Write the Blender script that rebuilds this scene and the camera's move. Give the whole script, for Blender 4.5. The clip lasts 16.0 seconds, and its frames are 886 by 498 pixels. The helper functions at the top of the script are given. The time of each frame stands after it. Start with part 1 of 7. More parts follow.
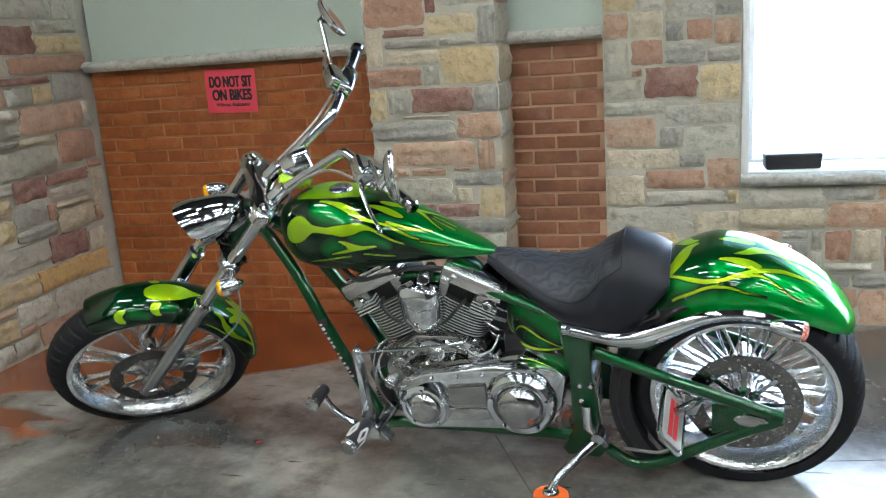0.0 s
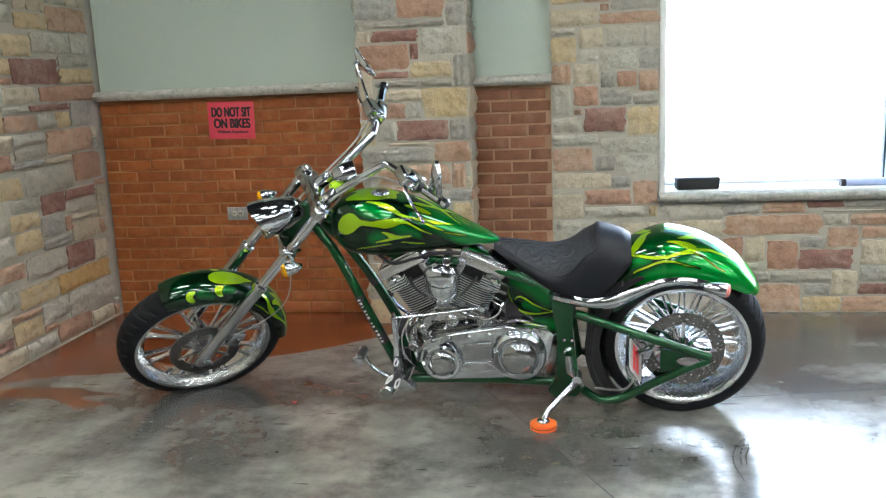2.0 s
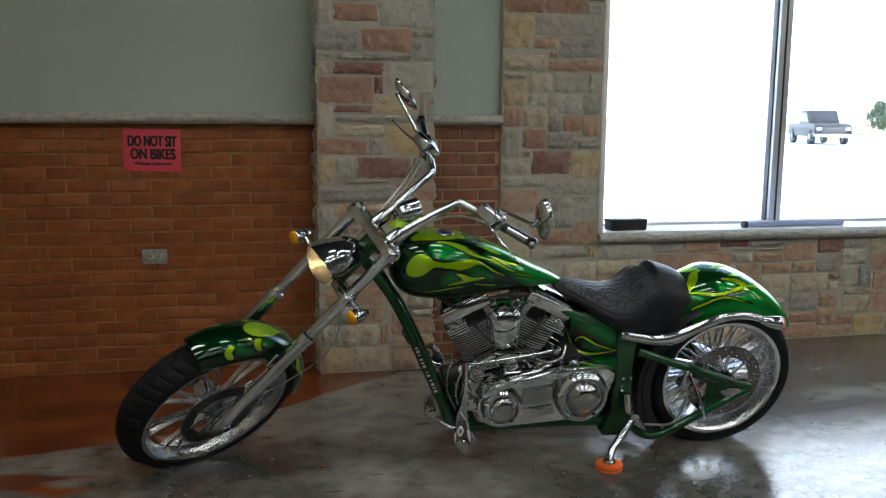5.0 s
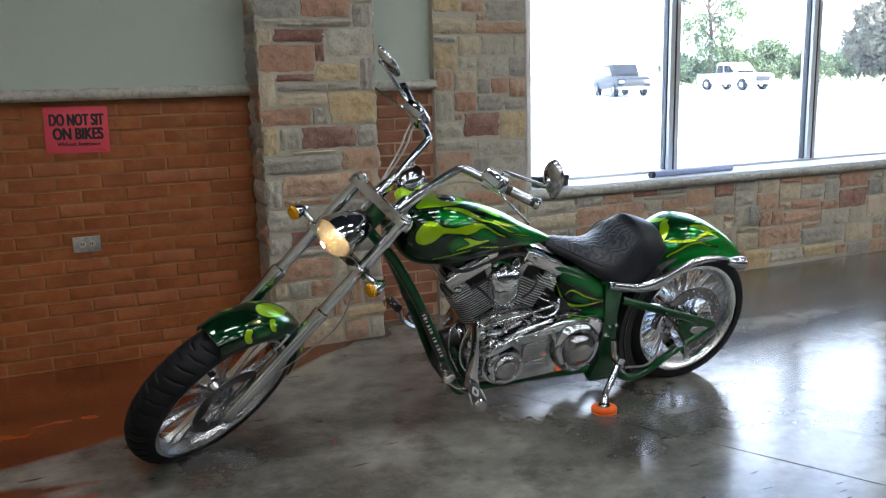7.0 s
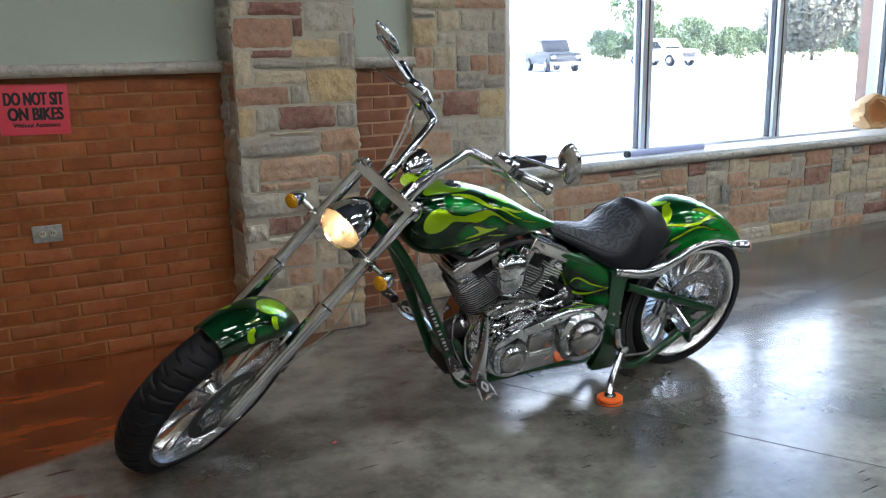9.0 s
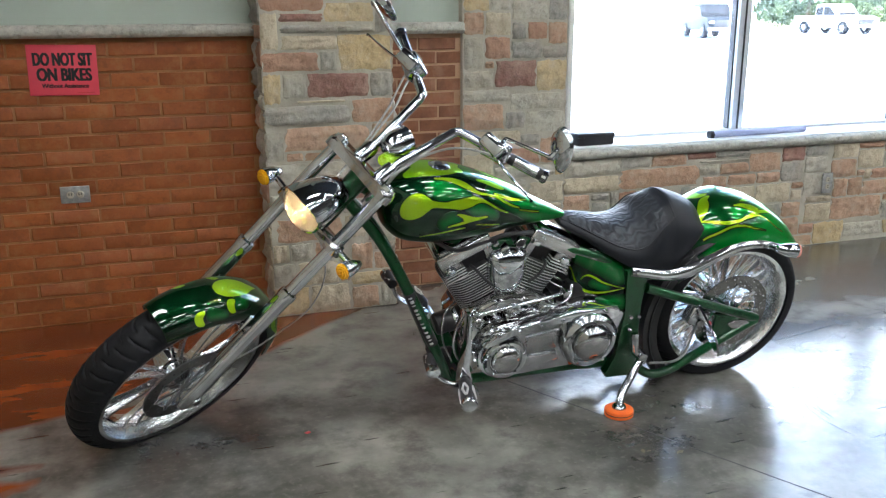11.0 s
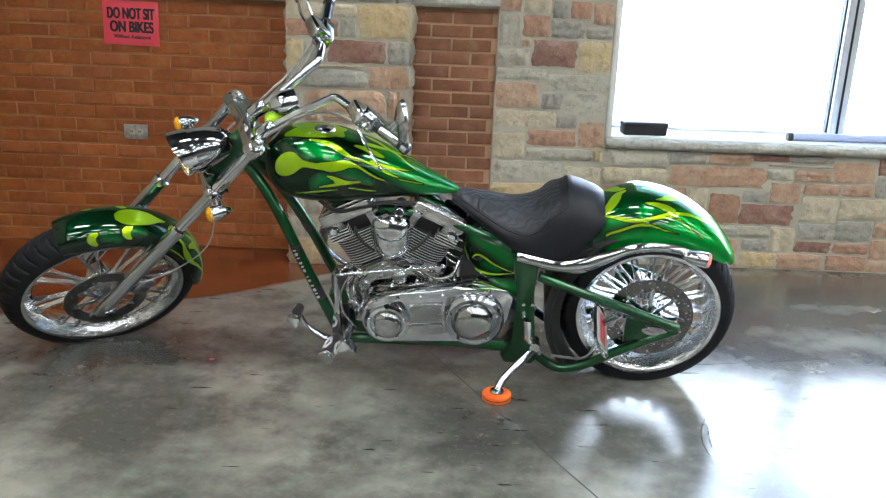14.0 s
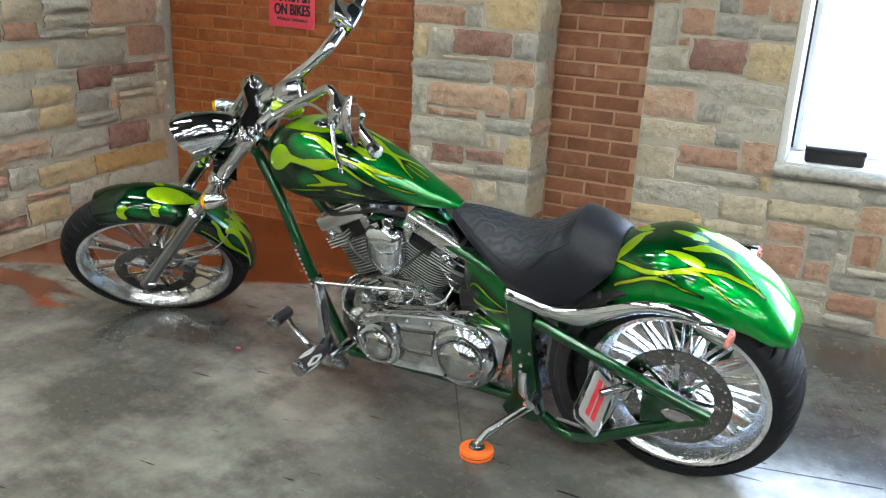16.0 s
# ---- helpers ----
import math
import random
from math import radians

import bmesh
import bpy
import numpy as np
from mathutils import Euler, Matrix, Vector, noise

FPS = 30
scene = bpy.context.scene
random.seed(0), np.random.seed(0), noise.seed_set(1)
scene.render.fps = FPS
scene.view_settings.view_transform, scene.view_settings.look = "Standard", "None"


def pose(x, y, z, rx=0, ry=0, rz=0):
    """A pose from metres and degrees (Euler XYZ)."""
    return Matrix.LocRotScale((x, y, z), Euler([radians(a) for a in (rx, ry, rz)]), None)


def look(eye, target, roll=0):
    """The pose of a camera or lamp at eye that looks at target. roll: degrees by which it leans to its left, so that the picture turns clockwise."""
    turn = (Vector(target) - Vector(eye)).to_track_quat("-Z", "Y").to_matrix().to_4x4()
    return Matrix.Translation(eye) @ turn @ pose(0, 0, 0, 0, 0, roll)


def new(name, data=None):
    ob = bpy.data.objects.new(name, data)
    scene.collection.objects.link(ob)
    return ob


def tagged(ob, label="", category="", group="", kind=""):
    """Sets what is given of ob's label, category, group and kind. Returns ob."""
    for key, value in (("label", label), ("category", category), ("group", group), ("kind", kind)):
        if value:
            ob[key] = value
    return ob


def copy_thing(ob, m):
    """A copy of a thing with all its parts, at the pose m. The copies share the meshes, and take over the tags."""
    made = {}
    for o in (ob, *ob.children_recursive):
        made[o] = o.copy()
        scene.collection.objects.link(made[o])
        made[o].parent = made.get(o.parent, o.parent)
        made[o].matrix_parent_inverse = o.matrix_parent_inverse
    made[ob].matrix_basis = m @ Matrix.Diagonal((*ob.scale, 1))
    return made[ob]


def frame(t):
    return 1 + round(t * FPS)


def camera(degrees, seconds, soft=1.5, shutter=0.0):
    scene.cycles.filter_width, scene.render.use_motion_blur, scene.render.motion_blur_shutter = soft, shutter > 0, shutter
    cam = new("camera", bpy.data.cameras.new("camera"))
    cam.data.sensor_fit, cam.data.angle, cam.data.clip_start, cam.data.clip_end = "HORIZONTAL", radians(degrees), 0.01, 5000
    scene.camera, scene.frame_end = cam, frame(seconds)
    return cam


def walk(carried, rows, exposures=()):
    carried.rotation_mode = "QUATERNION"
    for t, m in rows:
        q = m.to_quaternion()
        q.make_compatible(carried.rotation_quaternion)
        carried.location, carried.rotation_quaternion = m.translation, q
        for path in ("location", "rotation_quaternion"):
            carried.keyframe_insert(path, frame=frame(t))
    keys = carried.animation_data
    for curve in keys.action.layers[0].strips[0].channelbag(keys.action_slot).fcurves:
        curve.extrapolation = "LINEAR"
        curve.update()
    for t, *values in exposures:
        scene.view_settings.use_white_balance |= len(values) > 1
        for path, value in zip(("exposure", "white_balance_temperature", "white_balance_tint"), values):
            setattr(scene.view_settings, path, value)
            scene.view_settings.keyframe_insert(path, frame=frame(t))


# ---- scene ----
cam = camera(54.4, 16.0, soft=1.2)
METRES, EYE, TILT, LEAN, TURN = 7.0, 1.33, 0.0, 0.0, 16.8
ROWS = [
    (0.0, 0.0, 0.0, 0.0, -0.95, -13.56, 3.93),
    (0.5, -0.0105, -0.0502, 0.0027, -2.39, -12.84, 3.58),
    (1.0, -0.0332, -0.0706, 0.001, -3.52, -11.8, 3.15),
    (1.5, -0.0577, -0.0927, 0.0035, -6.14, -11.16, 2.71),
    (2.0, -0.0768, -0.1117, 0.0029, -8.62, -11.23, 2.36),
    (2.5, -0.099, -0.1019, 0.0012, -10.85, -10.68, 2.27),
    (3.0, -0.1327, -0.0878, 0.0021, -13.57, -9.99, 1.98),
    (3.5, -0.1734, -0.0821, 0.0039, -18.2, -9.57, 1.28),
    (4.0, -0.2033, -0.0647, 0.0002, -22.23, -9.1, 0.6),
    (6.5, -0.3306, 0.014, 0.005, -37.81, -10.13, 0.47),
    (7.0, -0.3424, 0.0262, 0.0049, -41.17, -11.32, 1.41),
    (7.5, -0.3401, 0.0516, 0.0059, -43.2, -11.44, 1.53),
    (8.0, -0.3426, 0.0703, 0.0071, -45.93, -11.52, 1.32),
    (8.5, -0.358, 0.0727, 0.0072, -46.35, -12.3, 1.47),
    (11.0, -0.2697, 0.0496, 0.0092, -35.68, -15.34, 0.26),
    (11.5, -0.2459, 0.0149, 0.0077, -32.23, -15.25, 0.85),
    (12.0, -0.2269, -0.0063, 0.0066, -30.95, -15.13, 0.07),
    (12.5, -0.1951, -0.0242, 0.0078, -25.99, -15.68, -0.05),
    (13.0, -0.1633, -0.0511, 0.0089, -22.09, -16.66, -2.04),
    (13.5, -0.1377, -0.0602, 0.01, -18.53, -16.84, -1.88),
    (14.0, -0.1032, -0.0464, 0.0098, -15.82, -17.01, -2.08),
    (14.5, -0.0561, -0.0485, 0.0114, -10.28, -17.09, -1.56),
    (15.0, -0.0193, -0.0419, 0.0133, -4.28, -17.42, -1.14),
    (15.5, 0.0198, -0.0128, 0.0136, -1.07, -17.83, -1.64),
    (16.0, 0.0645, 0.0005, 0.0115, 8.82, -18.45, -2.55),
]
walk(cam, [(t, pose(0, 0, EYE, TILT, LEAN, TURN) @ pose(METRES * x, METRES * y, METRES * z, 90 + pitch, roll, yaw)) for t, x, y, z, yaw, pitch, roll in ROWS],
     exposures=[(0.0, 3.66, 6080, 10), (1.5, 3.74, 6200, 10), (2.5, 3.51, 6250, 10), (3.0, 3.36, 6300, 10), (3.5, 2.91, 6420, 10), (4.2, 2.18, 6620, 10), (6.5, 2.81, 6200, 15), (8.5, 2.86, 6230, 15), (11.0, 3.41, 6200, 13), (12.5, 3.56, 6170, 11), (13.2, 3.64, 6180, 10), (14.5, 3.60, 6250, 10), (16.0, 3.76, 6280, 10)])

# ---- light ----
world = bpy.data.worlds.new("sky")
scene.world = world
world.use_nodes = True
wn = world.node_tree
sky = wn.nodes.new("ShaderNodeTexSky")
sky.sky_type, sky.sun_disc = "NISHITA", False
sky.air_density, sky.dust_density, sky.ozone_density = 1.0, 1.6, 0.8
sky.sun_elevation, sky.sun_rotation = radians(52), radians(160)
wn.nodes["Background"].inputs[1].default_value = 0.15
wn.links.new(sky.outputs[0], wn.nodes["Background"].inputs[0])
sun = new("sun", bpy.data.lights.new("sun", "SUN"))
sun.data.energy, sun.data.angle, sun.data.color = 5.0, radians(0.5), (1.0, 0.98, 0.95)
sun.matrix_world = look((6, -14, 24), (0, 0, 0))
PANEL_GLOW = 3.75     # ceiling light diffusers

# ---- materials ----
def node(nt, kind, **values):
    n = nt.nodes.new(kind)
    for k, v in values.items():
        n.inputs[k].default_value = v
    return n


def base_mat(name):
    m = bpy.data.materials.new(name)
    m.use_nodes = True
    return m, m.node_tree, m.node_tree.nodes["Principled BSDF"]


def mixed(nt, fac, a, b):
    """Colour a to b by fac (a socket)."""
    mx = nt.nodes.new("ShaderNodeMix")
    mx.data_type = "RGBA"
    nt.links.new(fac, mx.inputs[0])
    for sock, c in ((mx.inputs[6], a), (mx.inputs[7], b)):
        if isinstance(c, tuple):
            sock.default_value = (*c, 1)
        else:
            nt.links.new(c, sock)
    return mx.outputs[2]


def ramp(nt, fac, lo, hi, a=0.0, b=1.0):
    r = node(nt, "ShaderNodeMapRange", **{"From Min": lo, "From Max": hi, "To Min": a, "To Max": b})
    nt.links.new(fac, r.inputs[0])
    return r.outputs[0]


def noise_of(nt, scale, detail=4.0, rough=0.55, coords="Object", stretch=None):
    tc = nt.nodes.new("ShaderNodeTexCoord")
    src = tc.outputs[coords]
    if stretch:
        mp = nt.nodes.new("ShaderNodeMapping")
        mp.inputs["Scale"].default_value = stretch
        nt.links.new(src, mp.inputs[0])
        src = mp.outputs[0]
    n = node(nt, "ShaderNodeTexNoise", Scale=scale, Detail=detail, Roughness=rough)
    nt.links.new(src, n.inputs["Vector"])
    return n.outputs[0]


def bump(nt, bsdf, height, strength=0.3, distance=0.01):
    b = node(nt, "ShaderNodeBump", Strength=strength, Distance=distance)
    nt.links.new(height, b.inputs["Height"])
    nt.links.new(b.outputs[0], bsdf.inputs["Normal"])


def surface(name, dark, light, rough=(0.5, 0.6), metal=0.0, scale=8.0, fine=60.0, relief=0.2, depth=0.005, coat=0.0, stretch=None):
    """A surface with coarse and fine variation in colour, gloss and relief."""
    m, nt, p = base_mat(name)
    big = noise_of(nt, scale, 5, stretch=stretch)
    small = noise_of(nt, fine, 3, stretch=stretch)
    mid = nt.nodes.new("ShaderNodeMath")
    mid.operation = "MULTIPLY_ADD"
    mid.inputs[1].default_value = 0.35
    nt.links.new(small, mid.inputs[0])
    nt.links.new(ramp(nt, big, 0.3, 0.7, 0.0, 0.65), mid.inputs[2])
    nt.links.new(mixed(nt, mid.outputs[0], dark, light), p.inputs["Base Color"])
    nt.links.new(ramp(nt, small, 0.3, 0.7, *rough), p.inputs["Roughness"])
    p.inputs["Metallic"].default_value = metal
    p.inputs["Coat Weight"].default_value = coat
    p.inputs["Coat Roughness"].default_value = 0.04
    if relief:
        bump(nt, p, mid.outputs[0], relief, depth)
    return m


def masonry(name, a, b, c, rough=0.85, relief=0.9, depth=0.02, scale=9.0, pale=(0.42, 0.39, 0.34), pale_share=0.7):
    """Stone or brick: each piece takes its own tint by its random number, with veins and grain."""
    m, nt, p = base_mat(name)
    info = nt.nodes.new("ShaderNodeObjectInfo")
    geo = nt.nodes.new("ShaderNodeNewGeometry")
    own = nt.nodes.new("ShaderNodeVectorMath")
    own.operation = "MULTIPLY_ADD"
    own.inputs[1].default_value = (37.0, 21.0, 53.0)
    nt.links.new(info.outputs["Random"], own.inputs[0])
    nt.links.new(geo.outputs["Position"], own.inputs[2])
    big = node(nt, "ShaderNodeTexNoise", Scale=scale, Detail=6.0, Roughness=0.65)
    fine = node(nt, "ShaderNodeTexNoise", Scale=70.0, Detail=4.0, Roughness=0.6)
    for n in (big, fine):
        nt.links.new(own.outputs[0], n.inputs["Vector"])
    col = mixed(nt, info.outputs["Random"], a, b)
    col = mixed(nt, ramp(nt, big.outputs[0], 0.45, 0.7), col, c)
    patch = node(nt, "ShaderNodeTexNoise", Scale=3.2 * scale, Detail=5.0, Roughness=0.7)
    nt.links.new(own.outputs[0], patch.inputs["Vector"])
    col = mixed(nt, ramp(nt, patch.outputs[0], 0.52, 0.66, 0, pale_share), col, pale)
    col = mixed(nt, ramp(nt, patch.outputs[0], 0.47, 0.36, 0, 0.6), col, tuple(0.5 * v for v in b))
    dirt = tuple(0.55 * v for v in a)
    col = mixed(nt, ramp(nt, fine.outputs[0], 0.5, 0.8, 0, 0.35), col, dirt)
    nt.links.new(col, p.inputs["Base Color"])
    p.inputs["Roughness"].default_value = rough
    chip = node(nt, "ShaderNodeTexVoronoi", Scale=22.0)
    nt.links.new(own.outputs[0], chip.inputs["Vector"])
    add = nt.nodes.new("ShaderNodeMath")
    add.operation = "MULTIPLY_ADD"
    add.inputs[1].default_value = 0.3
    nt.links.new(fine.outputs[0], add.inputs[0])
    nt.links.new(big.outputs[0], add.inputs[2])
    both = nt.nodes.new("ShaderNodeMath")
    both.operation = "MULTIPLY_ADD"
    both.inputs[1].default_value = 0.45
    nt.links.new(chip.outputs["Distance"], both.inputs[0])
    nt.links.new(add.outputs[0], both.inputs[2])
    bump(nt, p, both.outputs[0], relief, depth)
    return m


def flame_paint(name, base_a, base_b, under, lick):
    """Candy paint under clear coat, with two layers of flames taken from the mesh's painted outlines; broad under
    strokes also paint reflection.
    """
    m, nt, p = base_mat(name)
    flow = noise_of(nt, 3.0, 2)
    col = mixed(nt, ramp(nt, flow, 0.35, 0.65), base_a, base_b)
    for attr, tone, soft in (("under", under, 0.016), ("lick", lick, 0.0012)):
        at = nt.nodes.new("ShaderNodeAttribute")
        at.attribute_name = attr
        if attr == "lick":
            col = mixed(nt, ramp(nt, at.outputs["Fac"], -0.004, -0.0022), col, (0.002, 0.02, 0.006))
        col = mixed(nt, ramp(nt, at.outputs["Fac"], -soft, soft), col, tone)
    flake = node(nt, "ShaderNodeTexVoronoi", Scale=900.0)
    tc = nt.nodes.new("ShaderNodeTexCoord")
    nt.links.new(tc.outputs["Object"], flake.inputs["Vector"])
    nt.links.new(col, p.inputs["Base Color"])
    nt.links.new(ramp(nt, flake.outputs["Color"], 0, 1, 0.27, 0.33), p.inputs["Roughness"])
    p.inputs["Metallic"].default_value = 0.72
    p.inputs["Specular IOR Level"].default_value = 0.1
    p.inputs["Specular Tint"].default_value = (0.12, 0.7, 0.2, 1)
    p.inputs["Coat Weight"].default_value = 1.0
    p.inputs["Coat Roughness"].default_value = 0.02
    return m


def lens_mat(name, colour, emit=0.0):
    m, nt, p = base_mat(name)
    facets = node(nt, "ShaderNodeTexVoronoi", Scale=160.0)
    tc = nt.nodes.new("ShaderNodeTexCoord")
    nt.links.new(tc.outputs["Object"], facets.inputs["Vector"])
    bump(nt, p, facets.outputs["Distance"], 0.9, 0.006)
    p.inputs["Base Color"].default_value = (*colour, 1)
    p.inputs["Roughness"].default_value = 0.12
    p.inputs["Transmission Weight"].default_value = 0.25
    if emit:
        p.inputs["Emission Color"].default_value = (*colour, 1)
        p.inputs["Emission Strength"].default_value = emit
    return m


CHROME = surface("chrome", (0.50, 0.53, 0.56), (0.62, 0.64, 0.66), (0.02, 0.06), 1.0, 6, 90, 0.03, 0.001)
POLISHED = surface("polished aluminium", (0.33, 0.335, 0.34), (0.52, 0.52, 0.52), (0.04, 0.11), 1.0, 9, 120, 0.06, 0.001)
CASTING = surface("cast aluminium", (0.26, 0.26, 0.26), (0.40, 0.40, 0.39), (0.22, 0.34), 1.0, 9, 30, 0.0)
FIN_METAL = surface("cylinder fins", (0.58, 0.58, 0.58), (0.72, 0.72, 0.71), (0.3, 0.4), 0.5, 14, 120, 0.0)
FIN_DARK = surface("dark fin casting", (0.03, 0.03, 0.031), (0.065, 0.065, 0.066), (0.5, 0.62), 0.0, 14, 120, 0.0)
ROCKER = surface("satin silver cover", (0.50, 0.50, 0.50), (0.62, 0.62, 0.61), (0.16, 0.24), 0.95, 5, 14, 0.0)
SATIN = surface("satin silver casting", (0.30, 0.305, 0.31), (0.42, 0.42, 0.415), (0.15, 0.24), 0.92, 8, 24, 0.0)
RIM_CHROME = surface("chromed rim", (0.70, 0.72, 0.74), (0.86, 0.87, 0.88), (0.04, 0.12), 1.0, 26, 90, 0.42, 0.008)
SPOKE_CHROME = surface("chromed spokes", (0.72, 0.74, 0.76), (0.86, 0.87, 0.88), (0.16, 0.28), 1.0, 30, 90, 0.3, 0.008)
REAR_STEEL = surface("rear brake steel", (0.17, 0.165, 0.16), (0.25, 0.245, 0.24), (0.2, 0.28), 1.0, 12, 150, 0.0)
DISC_STEEL = surface("brake steel", (0.13, 0.13, 0.13), (0.24, 0.24, 0.23), (0.3, 0.42), 1.0, 12, 150, 0.08, 0.001)
RUBBER = surface("tyre rubber", (0.0046, 0.005, 0.0065), (0.011, 0.012, 0.015), (0.55, 0.7), 0.0, 9, 140, 0.15, 0.002)
RUBBER.node_tree.nodes["Principled BSDF"].inputs["Specular IOR Level"].default_value = 0.25
BLACK_PLASTIC = surface("black plastic", (0.008, 0.008, 0.01), (0.02, 0.02, 0.022), (0.35, 0.5), 0.0, 10, 140, 0.1, 0.001)
GREEN_FRAME = surface("green frame paint", (0.0006, 0.042, 0.011), (0.001, 0.085, 0.019), (0.25, 0.33), 0.8, 4, 400, 0.0, coat=1.0)
PAINT = flame_paint("flame paint", (0.0003, 0.0075, 0.0025), (0.0006, 0.022, 0.006), (0.001, 0.17, 0.024), (0.34, 0.58, 0.006))
PAINT_BRIGHT = flame_paint("bright flame paint", (0.0005, 0.018, 0.005), (0.0009, 0.060, 0.011), (0.001, 0.28, 0.032), (0.34, 0.58, 0.006))
AMBER = lens_mat("amber lens", (1.0, 0.46, 0.01))
RED_LENS = lens_mat("red lens", (0.85, 0.32, 0.26))
GLASS_LENS, hnt, hp = base_mat("headlamp glass")
h_clear = hnt.nodes.new("ShaderNodeBsdfTransparent")
h_clear.inputs[0].default_value = (1.0, 0.96, 0.89, 1)
h_gloss = node(hnt, "ShaderNodeBsdfGlossy", Roughness=0.06)
h_mix = node(hnt, "ShaderNodeMixShader", Fac=0.14)
hnt.links.new(h_clear.outputs[0], h_mix.inputs[1])
hnt.links.new(h_gloss.outputs[0], h_mix.inputs[2])
hnt.links.new(h_mix.outputs[0], hnt.nodes["Material Output"].inputs[0])
REFLECTOR = surface("headlamp reflector", (0.78, 0.72, 0.6), (0.88, 0.83, 0.72), (0.16, 0.26), 1.0, 36, 120, 0.28, 0.003)
BULB = lens_mat("headlamp bulb", (1.0, 0.78, 0.5), 14.0)
ORANGE = surface("orange foam", (0.75, 0.11, 0.01), (0.9, 0.17, 0.02), (0.5, 0.65), 0, 20, 200, 0.2, 0.002)
CABLE = surface("braided cable", (0.25, 0.25, 0.24), (0.42, 0.42, 0.4), (0.25, 0.4), 0.6, 60, 400, 0.3, 0.001)
RED_INK = surface("red lettering", (0.5, 0.02, 0.03), (0.65, 0.05, 0.06), (0.4, 0.5), 0, 20, 100, 0.0)
MIRROR = surface("mirror glass", (0.85, 0.86, 0.87), (0.9, 0.9, 0.9), (0.01, 0.03), 1.0, 5, 50, 0.0)

MORTAR = surface("grey mortar", (0.37, 0.345, 0.285), (0.47, 0.44, 0.365), (0.85, 0.95), 0, 12, 120, 0.6, 0.008)
NICHE_MORTAR = surface("pale brick mortar", (0.34, 0.19, 0.11), (0.5, 0.32, 0.2), (0.7, 0.85), 0, 7, 90, 0.4, 0.004)
BRICK_MORTAR = surface("stained brick mortar", (0.17, 0.054, 0.014), (0.43, 0.21, 0.085), (0.6, 0.8), 0, 5, 90, 0.4, 0.004)
BRICK = masonry("stained red brick", (0.265, 0.070, 0.0135), (0.36, 0.101, 0.021), (0.22, 0.055, 0.011), 0.6, 0.25, 0.003, 3.5, (0.36, 0.17, 0.06), 0.4)
NICHE_BRICK = masonry("brown red brick", (0.20, 0.078, 0.035), (0.27, 0.108, 0.052), (0.17, 0.066, 0.032), 0.65, 0.25, 0.003, 3.5, (0.32, 0.19, 0.12), 0.4)
ROCKY = {"relief": 0.6, "depth": 0.022, "scale": 7.0, "pale": (0.50, 0.46, 0.37), "pale_share": 0.32}
STONES = {
    "grey": masonry("grey limestone", (0.334, 0.321, 0.268), (0.476, 0.454, 0.384), (0.407, 0.368, 0.284), **ROCKY),
    "buff": masonry("buff limestone", (0.460, 0.394, 0.275), (0.531, 0.465, 0.347), (0.400, 0.343, 0.246), **ROCKY),
    "gold": masonry("golden sandstone", (0.493, 0.375, 0.200), (0.526, 0.420, 0.249), (0.428, 0.358, 0.235), **ROCKY),
    "gold2": masonry("ochre sandstone", (0.506, 0.322, 0.120), (0.547, 0.372, 0.161), (0.429, 0.280, 0.122), **{**ROCKY, "pale": (0.493, 0.370, 0.195)}),
    "pink": masonry("pink sandstone", (0.409, 0.256, 0.168), (0.470, 0.312, 0.215), (0.425, 0.320, 0.232), **ROCKY),
    "rust": masonry("rust-brown sandstone", (0.348, 0.195, 0.125), (0.419, 0.256, 0.177), (0.332, 0.209, 0.147), **{**ROCKY, "pale": (0.444, 0.330, 0.243)}),
    "red": masonry("dark red sandstone", (0.207, 0.102, 0.078), (0.271, 0.143, 0.113), (0.333, 0.219, 0.175), **{**ROCKY, "pale": (0.415, 0.310, 0.258)}),
    "blue": masonry("blue-grey stone", (0.269, 0.263, 0.234), (0.365, 0.352, 0.312), (0.352, 0.317, 0.264), **ROCKY),
}
LEDGE_STONE = masonry("rock-faced limestone", (0.42, 0.41, 0.36), (0.46, 0.45, 0.39), (0.5, 0.48, 0.42), 0.85, 0.6, 0.02, 9, (0.62, 0.6, 0.53), 0.6)
WALL_PAINT = surface("grey-green wall paint", (0.385, 0.445, 0.385), (0.415, 0.475, 0.41), (0.6, 0.7), 0, 1.5, 160, 0.1, 0.002)
# unseen east and south walls, kept near black so chrome reflects dark
DARK_WALL = surface("near-black wall paint", (0.07, 0.068, 0.062), (0.10, 0.096, 0.088), (0.6, 0.75), 0, 1.2, 150, 0.1, 0.002)
CEILING = surface("dark open ceiling", (0.04, 0.04, 0.042), (0.07, 0.07, 0.072), (0.8, 0.9), 0, 3, 120, 0.3, 0.004)
WHITE_TRIM = surface("white painted trim", (0.7, 0.7, 0.68), (0.8, 0.8, 0.78), (0.4, 0.5), 0, 4, 90, 0.05, 0.001)
ALU_FRAME = surface("anodised window frame", (0.55, 0.57, 0.59), (0.68, 0.70, 0.72), (0.3, 0.45), 0.15, 5, 90, 0.05, 0.001)
GASKET = surface("black gasket", (0.01, 0.01, 0.012), (0.02, 0.02, 0.022), (0.5, 0.6), 0, 10, 90, 0.0)
GLASS, gnt, gp = base_mat("window glass")
clear = gnt.nodes.new("ShaderNodeBsdfTransparent")
clear.inputs[0].default_value = (0.95, 0.98, 0.97, 1)
gloss = node(gnt, "ShaderNodeBsdfGlossy", Roughness=0.01)
blend = node(gnt, "ShaderNodeMixShader", Fac=0.05)
gnt.links.new(clear.outputs[0], blend.inputs[1])
gnt.links.new(gloss.outputs[0], blend.inputs[2])
